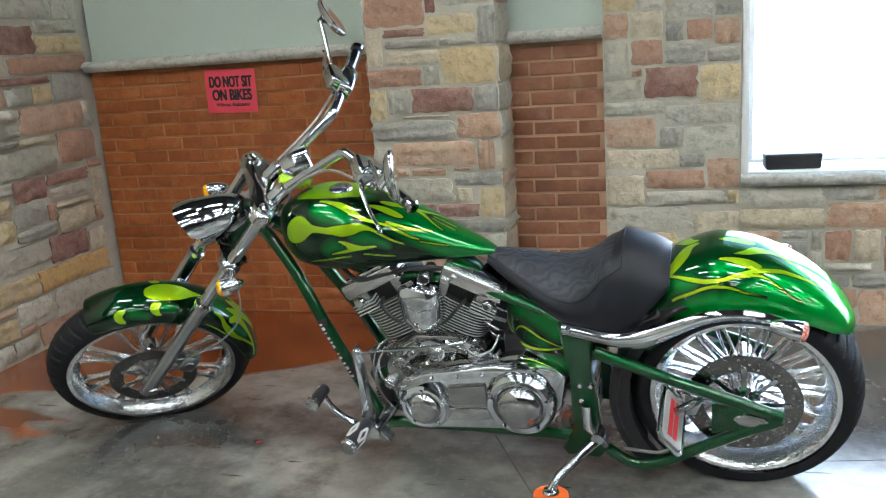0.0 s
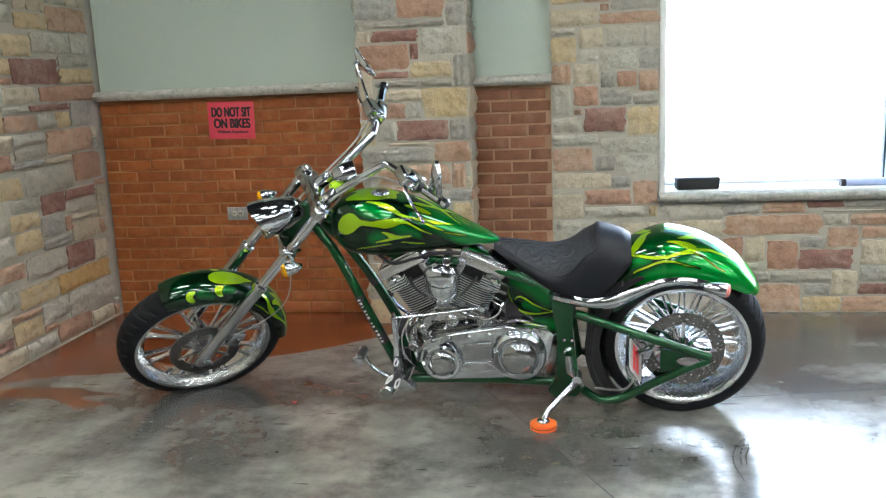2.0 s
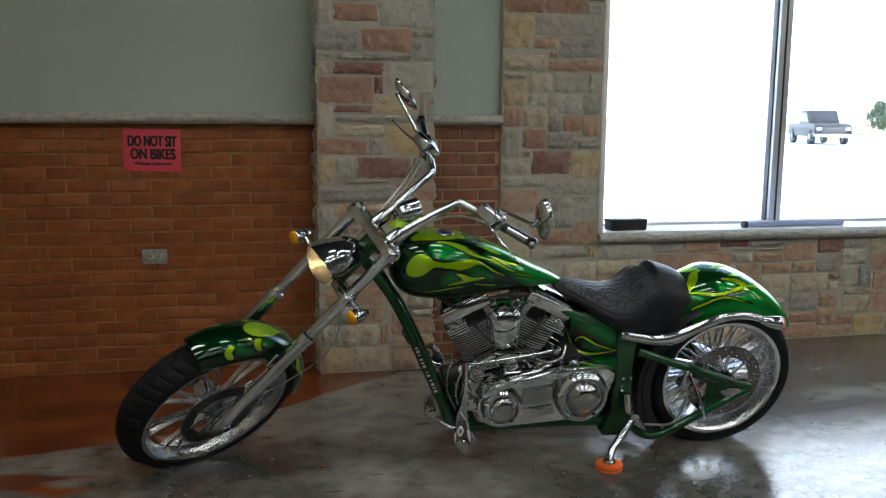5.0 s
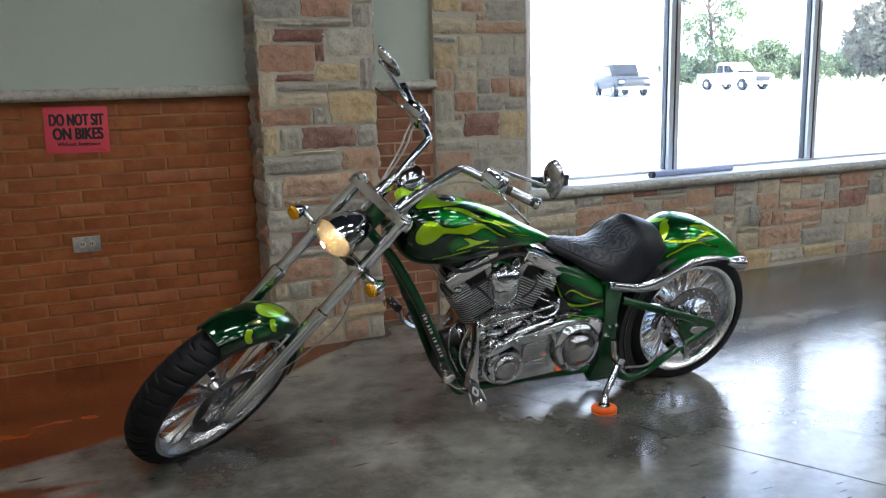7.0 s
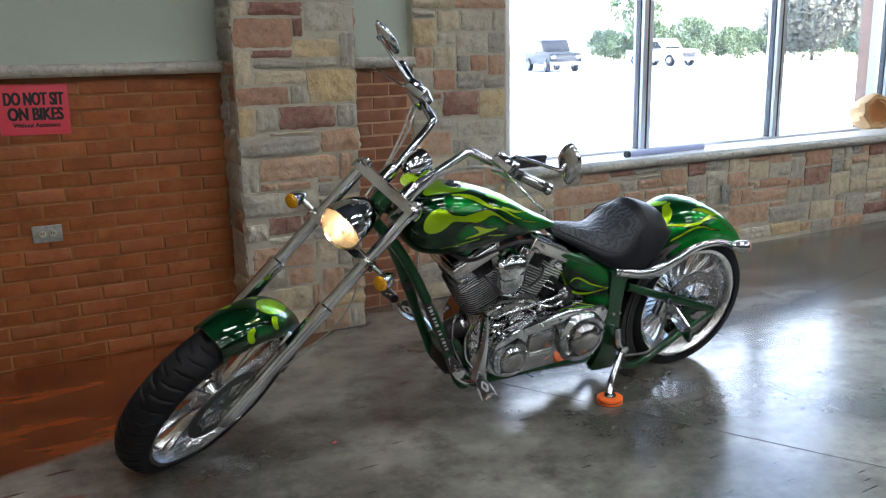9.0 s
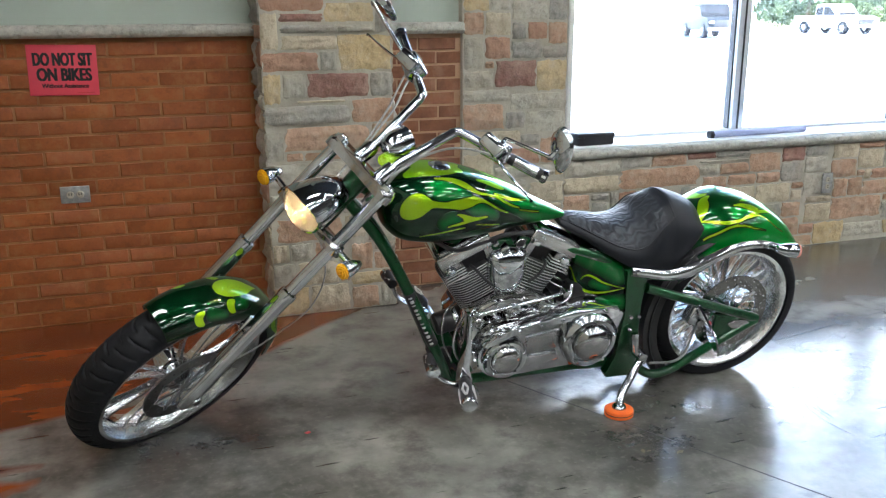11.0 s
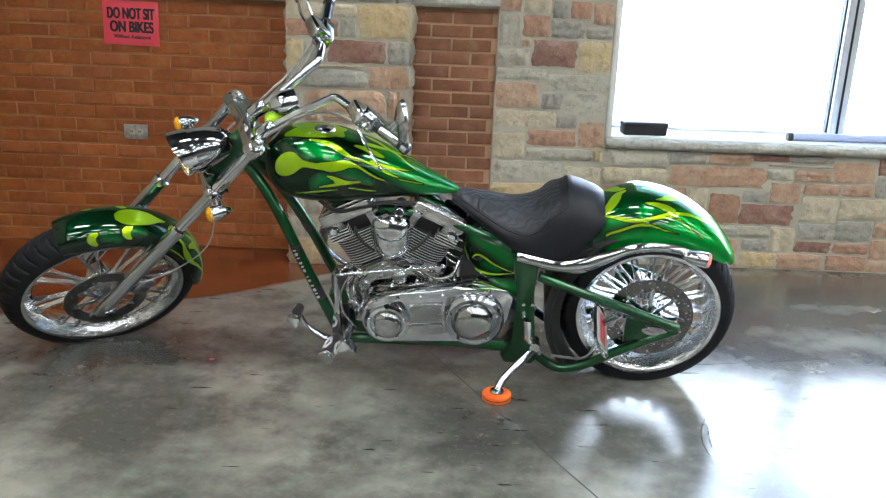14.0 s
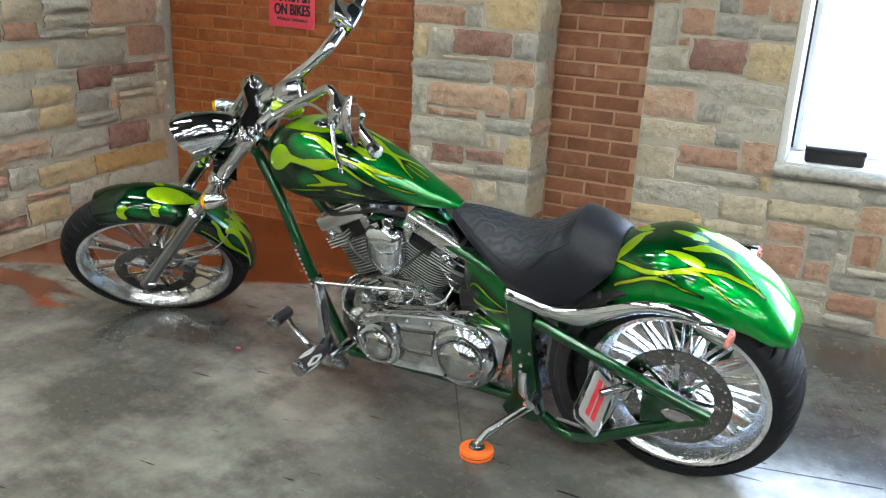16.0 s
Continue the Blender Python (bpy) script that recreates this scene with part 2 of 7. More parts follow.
# translucent share put into the glass as a glare veil over the view out
glare_veil = node(gnt, "ShaderNodeBsdfTranslucent", Color=(0.9, 0.92, 0.92, 1))
veiled = node(gnt, "ShaderNodeMixShader", Fac=0.020)
gnt.links.new(blend.outputs[0], veiled.inputs[1])
gnt.links.new(glare_veil.outputs[0], veiled.inputs[2])
gnt.links.new(veiled.outputs[0], gnt.nodes["Material Output"].inputs[0])


def floor_mat():
    """Polished stained concrete: grey with dark shade patches painted in, and a red-brown stained field; the mesh
    carries both outlines.
    """
    m, nt, p = base_mat("polished stained concrete")
    big = noise_of(nt, 1.1, 6, 0.62)
    mid = noise_of(nt, 4.5, 6, 0.65)
    fine = noise_of(nt, 45, 4)
    grey = mixed(nt, ramp(nt, big, 0.42, 0.59), (0.086, 0.085, 0.075), (0.300, 0.297, 0.264))
    grey = mixed(nt, ramp(nt, mid, 0.5, 0.72, 0, 0.7), grey, (0.045, 0.044, 0.04))
    # dark patches: stain and painted-in shade, edges broken up by noise
    shade_stain = nt.nodes.new("ShaderNodeAttribute")
    shade_stain.attribute_name = "shade_stain"
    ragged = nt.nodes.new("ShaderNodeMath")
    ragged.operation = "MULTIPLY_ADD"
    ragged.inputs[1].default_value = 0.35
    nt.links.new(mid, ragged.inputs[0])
    nt.links.new(shade_stain.outputs["Fac"], ragged.inputs[2])
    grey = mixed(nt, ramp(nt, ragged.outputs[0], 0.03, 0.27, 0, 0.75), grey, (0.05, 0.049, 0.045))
    spots = noise_of(nt, 15, 3, 0.5, stretch=(0.3, 2.4, 1.0))
    grey = mixed(nt, ramp(nt, spots, 0.68, 0.71, 0, 0.8), grey, (0.02, 0.02, 0.02))
    grey = mixed(nt, ramp(nt, fine, 0.55, 0.8, 0, 0.3), grey, (0.3, 0.29, 0.25))
    swirl = noise_of(nt, 2.6, 5, 0.6, stretch=(0.7, 1.9, 1.0))
    red = mixed(nt, ramp(nt, swirl, 0.35, 0.62), (0.075, 0.013, 0.006), (0.27, 0.062, 0.014))
    red = mixed(nt, ramp(nt, mid, 0.5, 0.85, 0, 0.25), red, (0.30, 0.11, 0.03))
    at = nt.nodes.new("ShaderNodeAttribute")
    at.attribute_name = "stain"
    wob = nt.nodes.new("ShaderNodeMath")
    wob.operation = "MULTIPLY_ADD"
    wob.inputs[1].default_value = 0.05
    nt.links.new(mid, wob.inputs[0])
    nt.links.new(at.outputs["Fac"], wob.inputs[2])
    col = mixed(nt, ramp(nt, wob.outputs[0], 0.005, 0.042), grey, red)
    nt.links.new(col, p.inputs["Base Color"])
    nt.links.new(ramp(nt, mid, 0.3, 0.7, 0.13, 0.27), p.inputs["Roughness"])
    p.inputs["Specular IOR Level"].default_value = 0.15
    p.inputs["Coat Weight"].default_value = 1.0
    p.inputs["Coat IOR"].default_value = 1.52
    p.inputs["Coat Roughness"].default_value = 0.24
    bump(nt, p, big, 0.08, 0.01)
    return m


def leather_mat():
    """Black leather with tooled flame lines."""
    m, nt, p = base_mat("tooled black leather")
    tc = nt.nodes.new("ShaderNodeTexCoord")
    wave = node(nt, "ShaderNodeTexWave", Scale=11.0, Distortion=10.0, Detail=1.0)
    wave.inputs["Detail Scale"].default_value = 2.0
    mp = nt.nodes.new("ShaderNodeMapping")
    mp.inputs["Rotation"].default_value = (0, 0, 1.3)
    nt.links.new(tc.outputs["Object"], mp.inputs[0])
    nt.links.new(mp.outputs[0], wave.inputs[0])
    at = nt.nodes.new("ShaderNodeAttribute")
    at.attribute_name = "tooled"
    mul = nt.nodes.new("ShaderNodeMath")
    mul.operation = "MULTIPLY"
    nt.links.new(wave.outputs["Fac"], mul.inputs[0])
    nt.links.new(at.outputs["Fac"], mul.inputs[1])
    grain = noise_of(nt, 260, 3)
    add = nt.nodes.new("ShaderNodeMath")
    add.operation = "MULTIPLY_ADD"
    add.inputs[1].default_value = 0.12
    nt.links.new(grain, add.inputs[0])
    nt.links.new(mul.outputs[0], add.inputs[2])
    bump(nt, p, add.outputs[0], 0.5, 0.004)
    soft = noise_of(nt, 14, 4)
    plain = mixed(nt, soft, (0.0045, 0.0055, 0.0085), (0.011, 0.013, 0.0185))
    worn = mixed(nt, mul.outputs[0], (0.016, 0.0185, 0.024), (0.036, 0.041, 0.050))
    nt.links.new(mixed(nt, at.outputs["Fac"], plain, worn), p.inputs["Base Color"])
    nt.links.new(ramp(nt, grain, 0.3, 0.7, 0.42, 0.55), p.inputs["Roughness"])
    p.inputs["Specular IOR Level"].default_value = 0.3
    return m


FLOOR = floor_mat()
LEATHER = leather_mat()

# ---- mesh builders ----
def finish(name, bm, material, sharp=38, smooth=True):
    me = bpy.data.meshes.new(name)
    bmesh.ops.recalc_face_normals(bm, faces=bm.faces[:])
    bm.to_mesh(me)
    bm.free()
    me.materials.append(material)
    if smooth:
        me.polygons.foreach_set("use_smooth", [True] * len(me.polygons))
        me.set_sharp_from_angle(angle=radians(sharp))
    return me


def thing(name, bm, material, label, category, kind="", group="", sharp=38):
    return tagged(new(name, finish(name, bm, material, sharp)), label, category, group, kind)


def part(name, bm, material, parent, label="", sharp=38):
    ob = new(name, finish(name, bm, material, sharp))
    ob.parent = parent
    return tagged(ob, label)


def empty(name, label, category, kind="", group=""):
    ob = new(name)
    ob.empty_display_size = 0.1
    return tagged(ob, label, category, group, kind)


def spline(points, steps=6):
    """Points on a smooth curve through the given ones (any number of columns)."""
    P = np.array(points, float)
    if len(P) < 3:
        return [tuple(p) for p in P]
    P = np.vstack([2 * P[0] - P[1], P, 2 * P[-1] - P[-2]])
    out = []
    for i in range(1, len(P) - 2):
        a, b, c, d = P[i - 1:i + 3]
        for k in range(steps):
            t = k / steps
            out.append(tuple((0.5 * (2 * b + (c - a) * t + (2 * a - 5 * b + 4 * c - d) * t * t + (3 * b - a - 3 * c + d) * t ** 3)).tolist()))
    out.append(tuple(P[-2].tolist()))
    return out


def tube(bm, points, radius=0.01, seg=12, flat=1.0, caps=True):
    """A tube along points; a point may carry its own radius as a fourth number. flat squeezes it across."""
    pts = [Vector(p[:3]) for p in points]
    rad = [p[3] if len(p) > 3 else radius for p in points]
    rings, side = [], None
    for i, p in enumerate(pts):
        d = (pts[min(i + 1, len(pts) - 1)] - pts[max(i - 1, 0)]).normalized()
        if side is None:
            side = d.cross(Vector((0, 0, 1)) if abs(d.z) < 0.9 else Vector((0, 1, 0))).normalized()
        side = (side - d * side.dot(d)).normalized()
        up = d.cross(side)
        rings.append([bm.verts.new(p + rad[i] * (math.cos(2 * math.pi * k / seg) * side + flat * math.sin(2 * math.pi * k / seg) * up)) for k in range(seg)])
    for a, b in zip(rings, rings[1:]):
        for k in range(seg):
            bm.faces.new((a[k], a[(k + 1) % seg], b[(k + 1) % seg], b[k]))
    if caps:
        bm.faces.new(rings[0][::-1])
        bm.faces.new(rings[-1])
    return bm


def lathe(bm, profile, seg=32, m=Matrix(), closed=False):
    """Turns a profile of (radius, height) about z, then moves it by m."""
    rings = []
    for r, h in profile:
        if r < 1e-6:
            rings.append([bm.verts.new(m @ Vector((0, 0, h)))])
        else:
            rings.append([bm.verts.new(m @ Vector((r * math.cos(2 * math.pi * k / seg), r * math.sin(2 * math.pi * k / seg), h))) for k in range(seg)])
    pairs = list(zip(rings, rings[1:])) + ([(rings[-1], rings[0])] if closed else [])
    for a, b in pairs:
        for k in range(seg):
            j = (k + 1) % seg
            q = [a[k % len(a)], a[j % len(a)], b[j % len(b)], b[k % len(b)]]
            q = list(dict.fromkeys(q))
            if len(q) > 2:
                bm.faces.new(q)
    return bm


def box(bm, lo, hi, bevel=0.0, m=Matrix(), seg=2):
    before = set(bm.verts)
    lo, hi = Vector(lo), Vector(hi)
    made = bmesh.ops.create_cube(bm, size=1.0)["verts"]
    for v in made:
        v.co = (lo + hi) / 2 + Vector(v.co[i] * (hi[i] - lo[i]) for i in range(3))
    if bevel:
        bmesh.ops.bevel(bm, geom=list({e for v in made for e in v.link_edges}), offset=bevel, segments=seg, affect="EDGES", profile=0.5)
    for v in bm.verts:
        if v not in before:
            v.co = m @ v.co
    return bm


def slab(bm, outline, h0, h1, bevel=0.0, m=Matrix(), seg=2):
    """A flat outline (x, y) from height h0 to h1, its upper rim rounded."""
    before = set(bm.verts)
    n = len(outline)
    low = [bm.verts.new((x, y, h0)) for x, y in outline]
    high = [bm.verts.new((x, y, h1)) for x, y in outline]
    bm.faces.new(low[::-1])
    top = bm.faces.new(high)
    for k in range(n):
        bm.faces.new((low[k], low[(k + 1) % n], high[(k + 1) % n], high[k]))
    if bevel:
        bmesh.ops.bevel(bm, geom=list(top.edges), offset=bevel, segments=seg, affect="EDGES", profile=0.5)
    for v in bm.verts:
        if v not in before:
            v.co = m @ v.co
    return bm


def loft(bm, rings, caps=True, closed=True):
    vs = [[bm.verts.new(p) for p in r] for r in rings]
    n = len(vs[0])
    for a, b in zip(vs, vs[1:]):
        for k in range(n if closed else n - 1):
            j = (k + 1) % n
            bm.faces.new((a[k], a[j], b[j], b[k]))
    if caps and closed:
        bm.faces.new(vs[0][::-1])
        bm.faces.new(vs[-1])
    return bm


def moved(bm, m):
    for v in bm.verts:
        v.co = m @ v.co
    return bm


def hull_of_circles(c0, r0, c1, r1, n=20):
    """The outline round two circles in a plane."""
    c0, c1 = np.array(c0, float), np.array(c1, float)
    d = c1 - c0
    ang = math.atan2(d[1], d[0])
    spread = math.acos((r0 - r1) / np.hypot(*d))
    out = []
    for k in range(n + 1):
        t = ang - spread + 2 * spread * k / n
        out.append(tuple(c1 + r1 * np.array((math.cos(t), math.sin(t)))))
    for k in range(n + 1):
        t = ang + spread + (2 * math.pi - 2 * spread) * k / n
        out.append(tuple(c0 + r0 * np.array((math.cos(t), math.sin(t)))))
    return out


def stroke_field(uv, strokes, grow=0.0):
    """How far inside painted strokes (u, v, half-width) each point lies; negative outside."""
    uv = np.array(uv, float)
    best = np.full(len(uv), -1.0)
    for s in strokes:
        pts = np.array(spline(s, 6))
        for a, b in zip(pts, pts[1:]):
            d = b[:2] - a[:2]
            t = np.clip(((uv - a[:2]) @ d) / max(d @ d, 1e-9), 0, 1)
            r = a[2] + (b[2] - a[2]) * t + grow * np.minimum(1, (a[2] + (b[2] - a[2]) * t) / 0.012)
            best = np.maximum(best, r - np.hypot(*(uv - (a[:2] + t[:, None] * d)).T))
    return best


def paint_on(me, uv, licks, under):
    for name, strokes, grow in (("lick", licks, 0.0), ("under", under, 0.003)):
        at = me.attributes.new(name, "FLOAT", "POINT")
        at.data.foreach_set("value", stroke_field(uv, strokes, grow).astype(np.float32))


def rock(seed, amp=0.12, nx=5, ny=4):
    """A rock-faced block filling 0..1 by 0..1, its rough face towards -y; depth is in metres."""
    rnd = random.Random(seed)
    bm = bmesh.new()
    grid = []
    ox, oy = rnd.random() * 50, rnd.random() * 50
    for j in range(ny + 1):
        row = []
        for i in range(nx + 1):
            u, v = i / nx, j / ny
            edge = min(u, 1 - u, v, 1 - v)
            bow = 0.35 if edge < 1e-6 else 1.0
            lift = amp * (0.7 + 1.1 * noise.noise((5 * u + ox, 3.2 * v + oy, seed * 0.37)) + 0.45 * rnd.random()) * bow
            w = 0.045
            jx = (rnd.random() - 0.5) * w * (1.6 if i in (0, nx) else 1)
            jy = (rnd.random() - 0.5) * w * (1.6 if j in (0, ny) else 1)
            if i in (0, nx) and j in (0, ny):
                jx += (0.015 if i == 0 else -0.015) * rnd.random()
                jy += (0.03 if j == 0 else -0.03) * rnd.random()
            row.append(bm.verts.new((u + jx, -lift - 0.15 * amp, v + jy)))
        grid.append(row)
    for j in range(ny):
        for i in range(nx):
            bm.faces.new((grid[j][i], grid[j][i + 1], grid[j + 1][i + 1], grid[j + 1][i]))
    rim = grid[0] + [r[-1] for r in grid[1:]] + grid[-1][-2::-1] + [r[0] for r in grid[-2:0:-1]]
    back = [bm.verts.new((v.co.x, 0.03, v.co.z)) for v in rim]
    for k in range(len(rim)):
        j = (k + 1) % len(rim)
        bm.faces.new((rim[j], rim[k], back[k], back[j]))
    return bm

# ---- the room ----
WEST, NORTH, EAST, SOUTH, HIGH = -3.05, 3.935, 9.0, -11.0, 3.4
LEDGE = 1.295

# floor: one sheet, with the outline of the stained field carried in it
bm = bmesh.new()
xs = sorted(set(np.round(np.concatenate([np.arange(WEST, 2.1, 0.03), np.arange(2.1, EAST + 0.3, 0.5), [EAST]]), 3)))
ys = sorted(set(np.round(np.concatenate([np.arange(SOUTH, 1.6, 0.5), np.arange(1.6, NORTH + 0.3, 0.03)]), 3)))
grid = [[bm.verts.new((x, y, 0)) for x in xs] for y in ys]
for j in range(len(ys) - 1):
    for i in range(len(xs) - 1):
        bm.faces.new((grid[j][i], grid[j][i + 1], grid[j + 1][i + 1], grid[j + 1][i]))
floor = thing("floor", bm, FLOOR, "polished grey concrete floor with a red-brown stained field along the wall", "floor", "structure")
xy = np.array([v.co[:2] for v in floor.data.vertices])
EDGE = np.array([(-4.0, 2.25), (-3.05, 2.64), (-2.775, 2.76), (-2.43, 2.84), (-1.9, 3.02), (-1.5, 3.27), (-1.15, 3.56), (-0.93, 3.72), (-0.7, 4.6)])
inside = (xy[:, 1] - np.interp(xy[:, 0], EDGE[:, 0], EDGE[:, 1])) * 0.85
inside = np.where(xy[:, 0] > -0.7, -1.0, inside)
TENDRILS = [[(-3.3, 2.42, 0.05), (-2.95, 2.51, 0.05), (-2.76, 2.55, 0.045), (-2.6, 2.53, 0.04), (-2.48, 2.46, 0.035), (-2.38, 2.43, 0.02), (-2.34, 2.45, 0.004)],
            [(-2.9, 2.58, 0.03), (-2.75, 2.60, 0.032), (-2.6, 2.59, 0.028), (-2.45, 2.555, 0.018), (-2.33, 2.55, 0.003)],
            [(-2.55, 2.48, 0.02), (-2.47, 2.42, 0.014), (-2.42, 2.37, 0.003)]]
stain = np.maximum(np.minimum(inside, 0.2) - 0.02, stroke_field(xy, TENDRILS))
at = floor.data.attributes.new("stain", "FLOAT", "POINT")
at.data.foreach_set("value", stain.astype(np.float32))
# dark stains, with shade under the bike and dark wall reflection painted in
SHADE_STAINS = [[(-2.25, 1.8, 0.03), (-2.05, 2.1, 0.08), (-1.95, 2.45, 0.10), (-1.75, 2.54, 0.10), (-1.58, 2.5, 0.09), (-1.4, 2.55, 0.03)], [(-1.62, 2.4, 0.05), (-1.45, 2.1, 0.03)],
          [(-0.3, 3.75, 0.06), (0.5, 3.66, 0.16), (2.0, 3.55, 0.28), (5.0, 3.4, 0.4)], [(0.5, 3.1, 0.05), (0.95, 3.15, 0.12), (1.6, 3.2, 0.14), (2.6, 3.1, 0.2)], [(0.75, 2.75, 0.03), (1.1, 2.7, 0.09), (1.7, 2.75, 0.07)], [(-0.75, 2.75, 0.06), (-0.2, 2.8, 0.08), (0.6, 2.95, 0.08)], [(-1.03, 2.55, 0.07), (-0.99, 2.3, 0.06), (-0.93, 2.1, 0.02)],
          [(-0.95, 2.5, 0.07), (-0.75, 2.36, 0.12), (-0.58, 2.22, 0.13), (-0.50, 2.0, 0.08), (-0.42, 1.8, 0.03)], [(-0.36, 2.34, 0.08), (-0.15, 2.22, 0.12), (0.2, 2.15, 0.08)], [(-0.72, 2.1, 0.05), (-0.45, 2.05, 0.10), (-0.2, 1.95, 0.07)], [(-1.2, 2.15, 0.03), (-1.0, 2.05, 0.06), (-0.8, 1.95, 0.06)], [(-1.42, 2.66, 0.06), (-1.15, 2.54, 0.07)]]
at = floor.data.attributes.new("shade_stain", "FLOAT", "POINT")
at.data.foreach_set("value", np.maximum(stroke_field(xy, SHADE_STAINS), -0.5).astype(np.float32))


def joint(a, b, half=0.0032):
    """A saw cut in the floor from a to b."""
    a, b = Vector((*a, 0)), Vector((*b, 0))
    ob = part("joint", box(bmesh.new(), (0, -half, -0.002), ((b - a).length, half, 0.0008)), GASKET, floor, "dark saw-cut joint")
    ob.matrix_basis = Matrix.Translation(a) @ Matrix.Rotation(math.atan2(b.y - a.y, b.x - a.x), 4, "Z")


def painted(name, points, material, label):
    """A flat painted stroke (x, y, half-width) on the floor."""
    bm = bmesh.new()
    pts = [Vector((x, y, w)) for x, y, w in spline(points, 6)]
    rows = []
    for i, p in enumerate(pts):
        d = (pts[min(i + 1, len(pts) - 1)] - pts[max(i - 1, 0)]).xy.normalized()
        side = Vector((-d.y, d.x, 0)) * p.z
        rows.append([(p.x + side.x, p.y + side.y, 0.0009), (p.x - side.x, p.y - side.y, 0.0009)])
    loft(bm, rows, caps=False, closed=False)
    return part(name, bm, material, floor, label)


FEATHER = surface("brown floor paint", (0.16, 0.045, 0.016), (0.34, 0.12, 0.05), (0.2, 0.3), 0, 5, 60, 0, stretch=(1, 8, 1), coat=0.8)
BLACK_LINE = surface("black floor paint", (0.03, 0.028, 0.028), (0.09, 0.085, 0.08), (0.2, 0.3), 0, 9, 60, 0, coat=0.8)
painted("painted_feather", [(-0.99, 1.532, 0.022), (-0.88, 1.52, 0.024), (-0.76, 1.475, 0.026), (-0.62, 1.40, 0.024), (-0.45, 1.28, 0.01)], FEATHER, "brown feather painted on the floor")
for k, pts in enumerate(([(-0.985, 1.552, 0.002), (-0.88, 1.543, 0.003), (-0.76, 1.497, 0.003), (-0.62, 1.42, 0.002)], [(-0.975, 1.53, 0.0015), (-0.88, 1.526, 0.0035), (-0.76, 1.484, 0.004), (-0.62, 1.405, 0.002)],
                         [(-0.709, 1.57, 0.003), (-0.70, 1.54, 0.010), (-0.694, 1.505, 0.016), (-0.695, 1.46, 0.014), (-0.70, 1.40, 0.004)],
                         [(0.347, 2.22, 0.0013), (0.305, 2.155, 0.002), (0.272, 2.07, 0.002), (0.258, 1.97, 0.002), (0.27, 1.85, 0.0012)],
                         [(0.335, 2.19, 0.002), (0.315, 2.13, 0.003), (0.292, 2.05, 0.003), (0.282, 1.97, 0.002)], [(0.34, 2.16, 0.0012), (0.332, 2.11, 0.0025), (0.31, 2.05, 0.003), (0.30, 1.98, 0.002)])):
    painted("painted_line", pts, BLACK_LINE, "thin black painted line")

joint((-0.665, 2.665), (1.9, -2.22), 0.0024)
joint((0.35, 2.615), (7.5, 4.0), 0.0015)


def wall(name, lo, hi, material, label):
    return thing(name, box(bmesh.new(), lo, hi), material, label, "wall", "structure")


wall_brick = wall("wall_north", (WEST, NORTH + 0.007, -0.05), (-1.41, 4.45, LEDGE), BRICK_MORTAR, "orange-red stained brick wall below a stone ledge")
wall_niche = wall("wall_niche", (-0.82, NORTH + 0.022, -0.05), (-0.39, 4.45, LEDGE), NICHE_MORTAR, "narrow red brick panel between stone piers")
wall("wall_upper", (WEST, NORTH + 0.03, LEDGE), (-1.41, 4.45, HIGH), WALL_PAINT, "grey-green painted plaster wall above the ledge")
wall("wall_upper_niche", (-0.82, NORTH + 0.05, LEDGE), (-0.39, 4.45, HIGH), WALL_PAINT, "grey-green painted plaster above the narrow brick panel")
pier = wall("stone_pier", (-1.41, 3.705, -0.05), (-0.82, 4.45, HIGH), MORTAR, "projecting stone pier of mixed grey, buff and red blocks")
wall_window = wall("wall_window", (-0.39, 3.925, -0.05), (0.19, 4.45, HIGH), MORTAR, "mixed stone wall beside the window")
wall_apron = wall("wall_apron", (0.19, 3.925, -0.05), (EAST, 4.45, 0.63), MORTAR, "low stone wall under the window")
wall_west = wall("wall_west", (WEST - 0.35, SOUTH, -0.05), (WEST - 0.025, 4.45, HIGH), MORTAR, "rough stone wall of grey, buff and red blocks")
wall("wall_lintel", (0.19, 3.92, 2.85), (EAST, 4.45, HIGH), WALL_PAINT, "painted wall above the window")
wall("wall_north_east", (4.125, 3.92, 0.63), (EAST, 4.45, 2.85), WALL_PAINT, "painted wall past the window")
wall("exterior_pier", (4.165, 4.46, -0.3), (4.75, 4.58, 3.6), NICHE_BRICK, "brown brick pier outside beside the window")
# added out of view; their dark colour shapes the reflections
wall("wall_east", (EAST, SOUTH, -0.05), (EAST + 0.3, 4.45, HIGH), DARK_WALL, "plain unseen near-black wall, dark for the chrome's reflections")
wall("wall_south", (WEST - 0.35, SOUTH - 0.3, -0.05), (EAST + 0.3, SOUTH, HIGH), DARK_WALL, "plain unseen near-black wall, dark for the chrome's reflections")
thing("ceiling", box(bmesh.new(), (WEST - 0.35, SOUTH - 0.3, HIGH), (EAST + 0.3, 4.45, HIGH + 0.25)), CEILING, "dark unfinished ceiling", "ceiling", "structure")


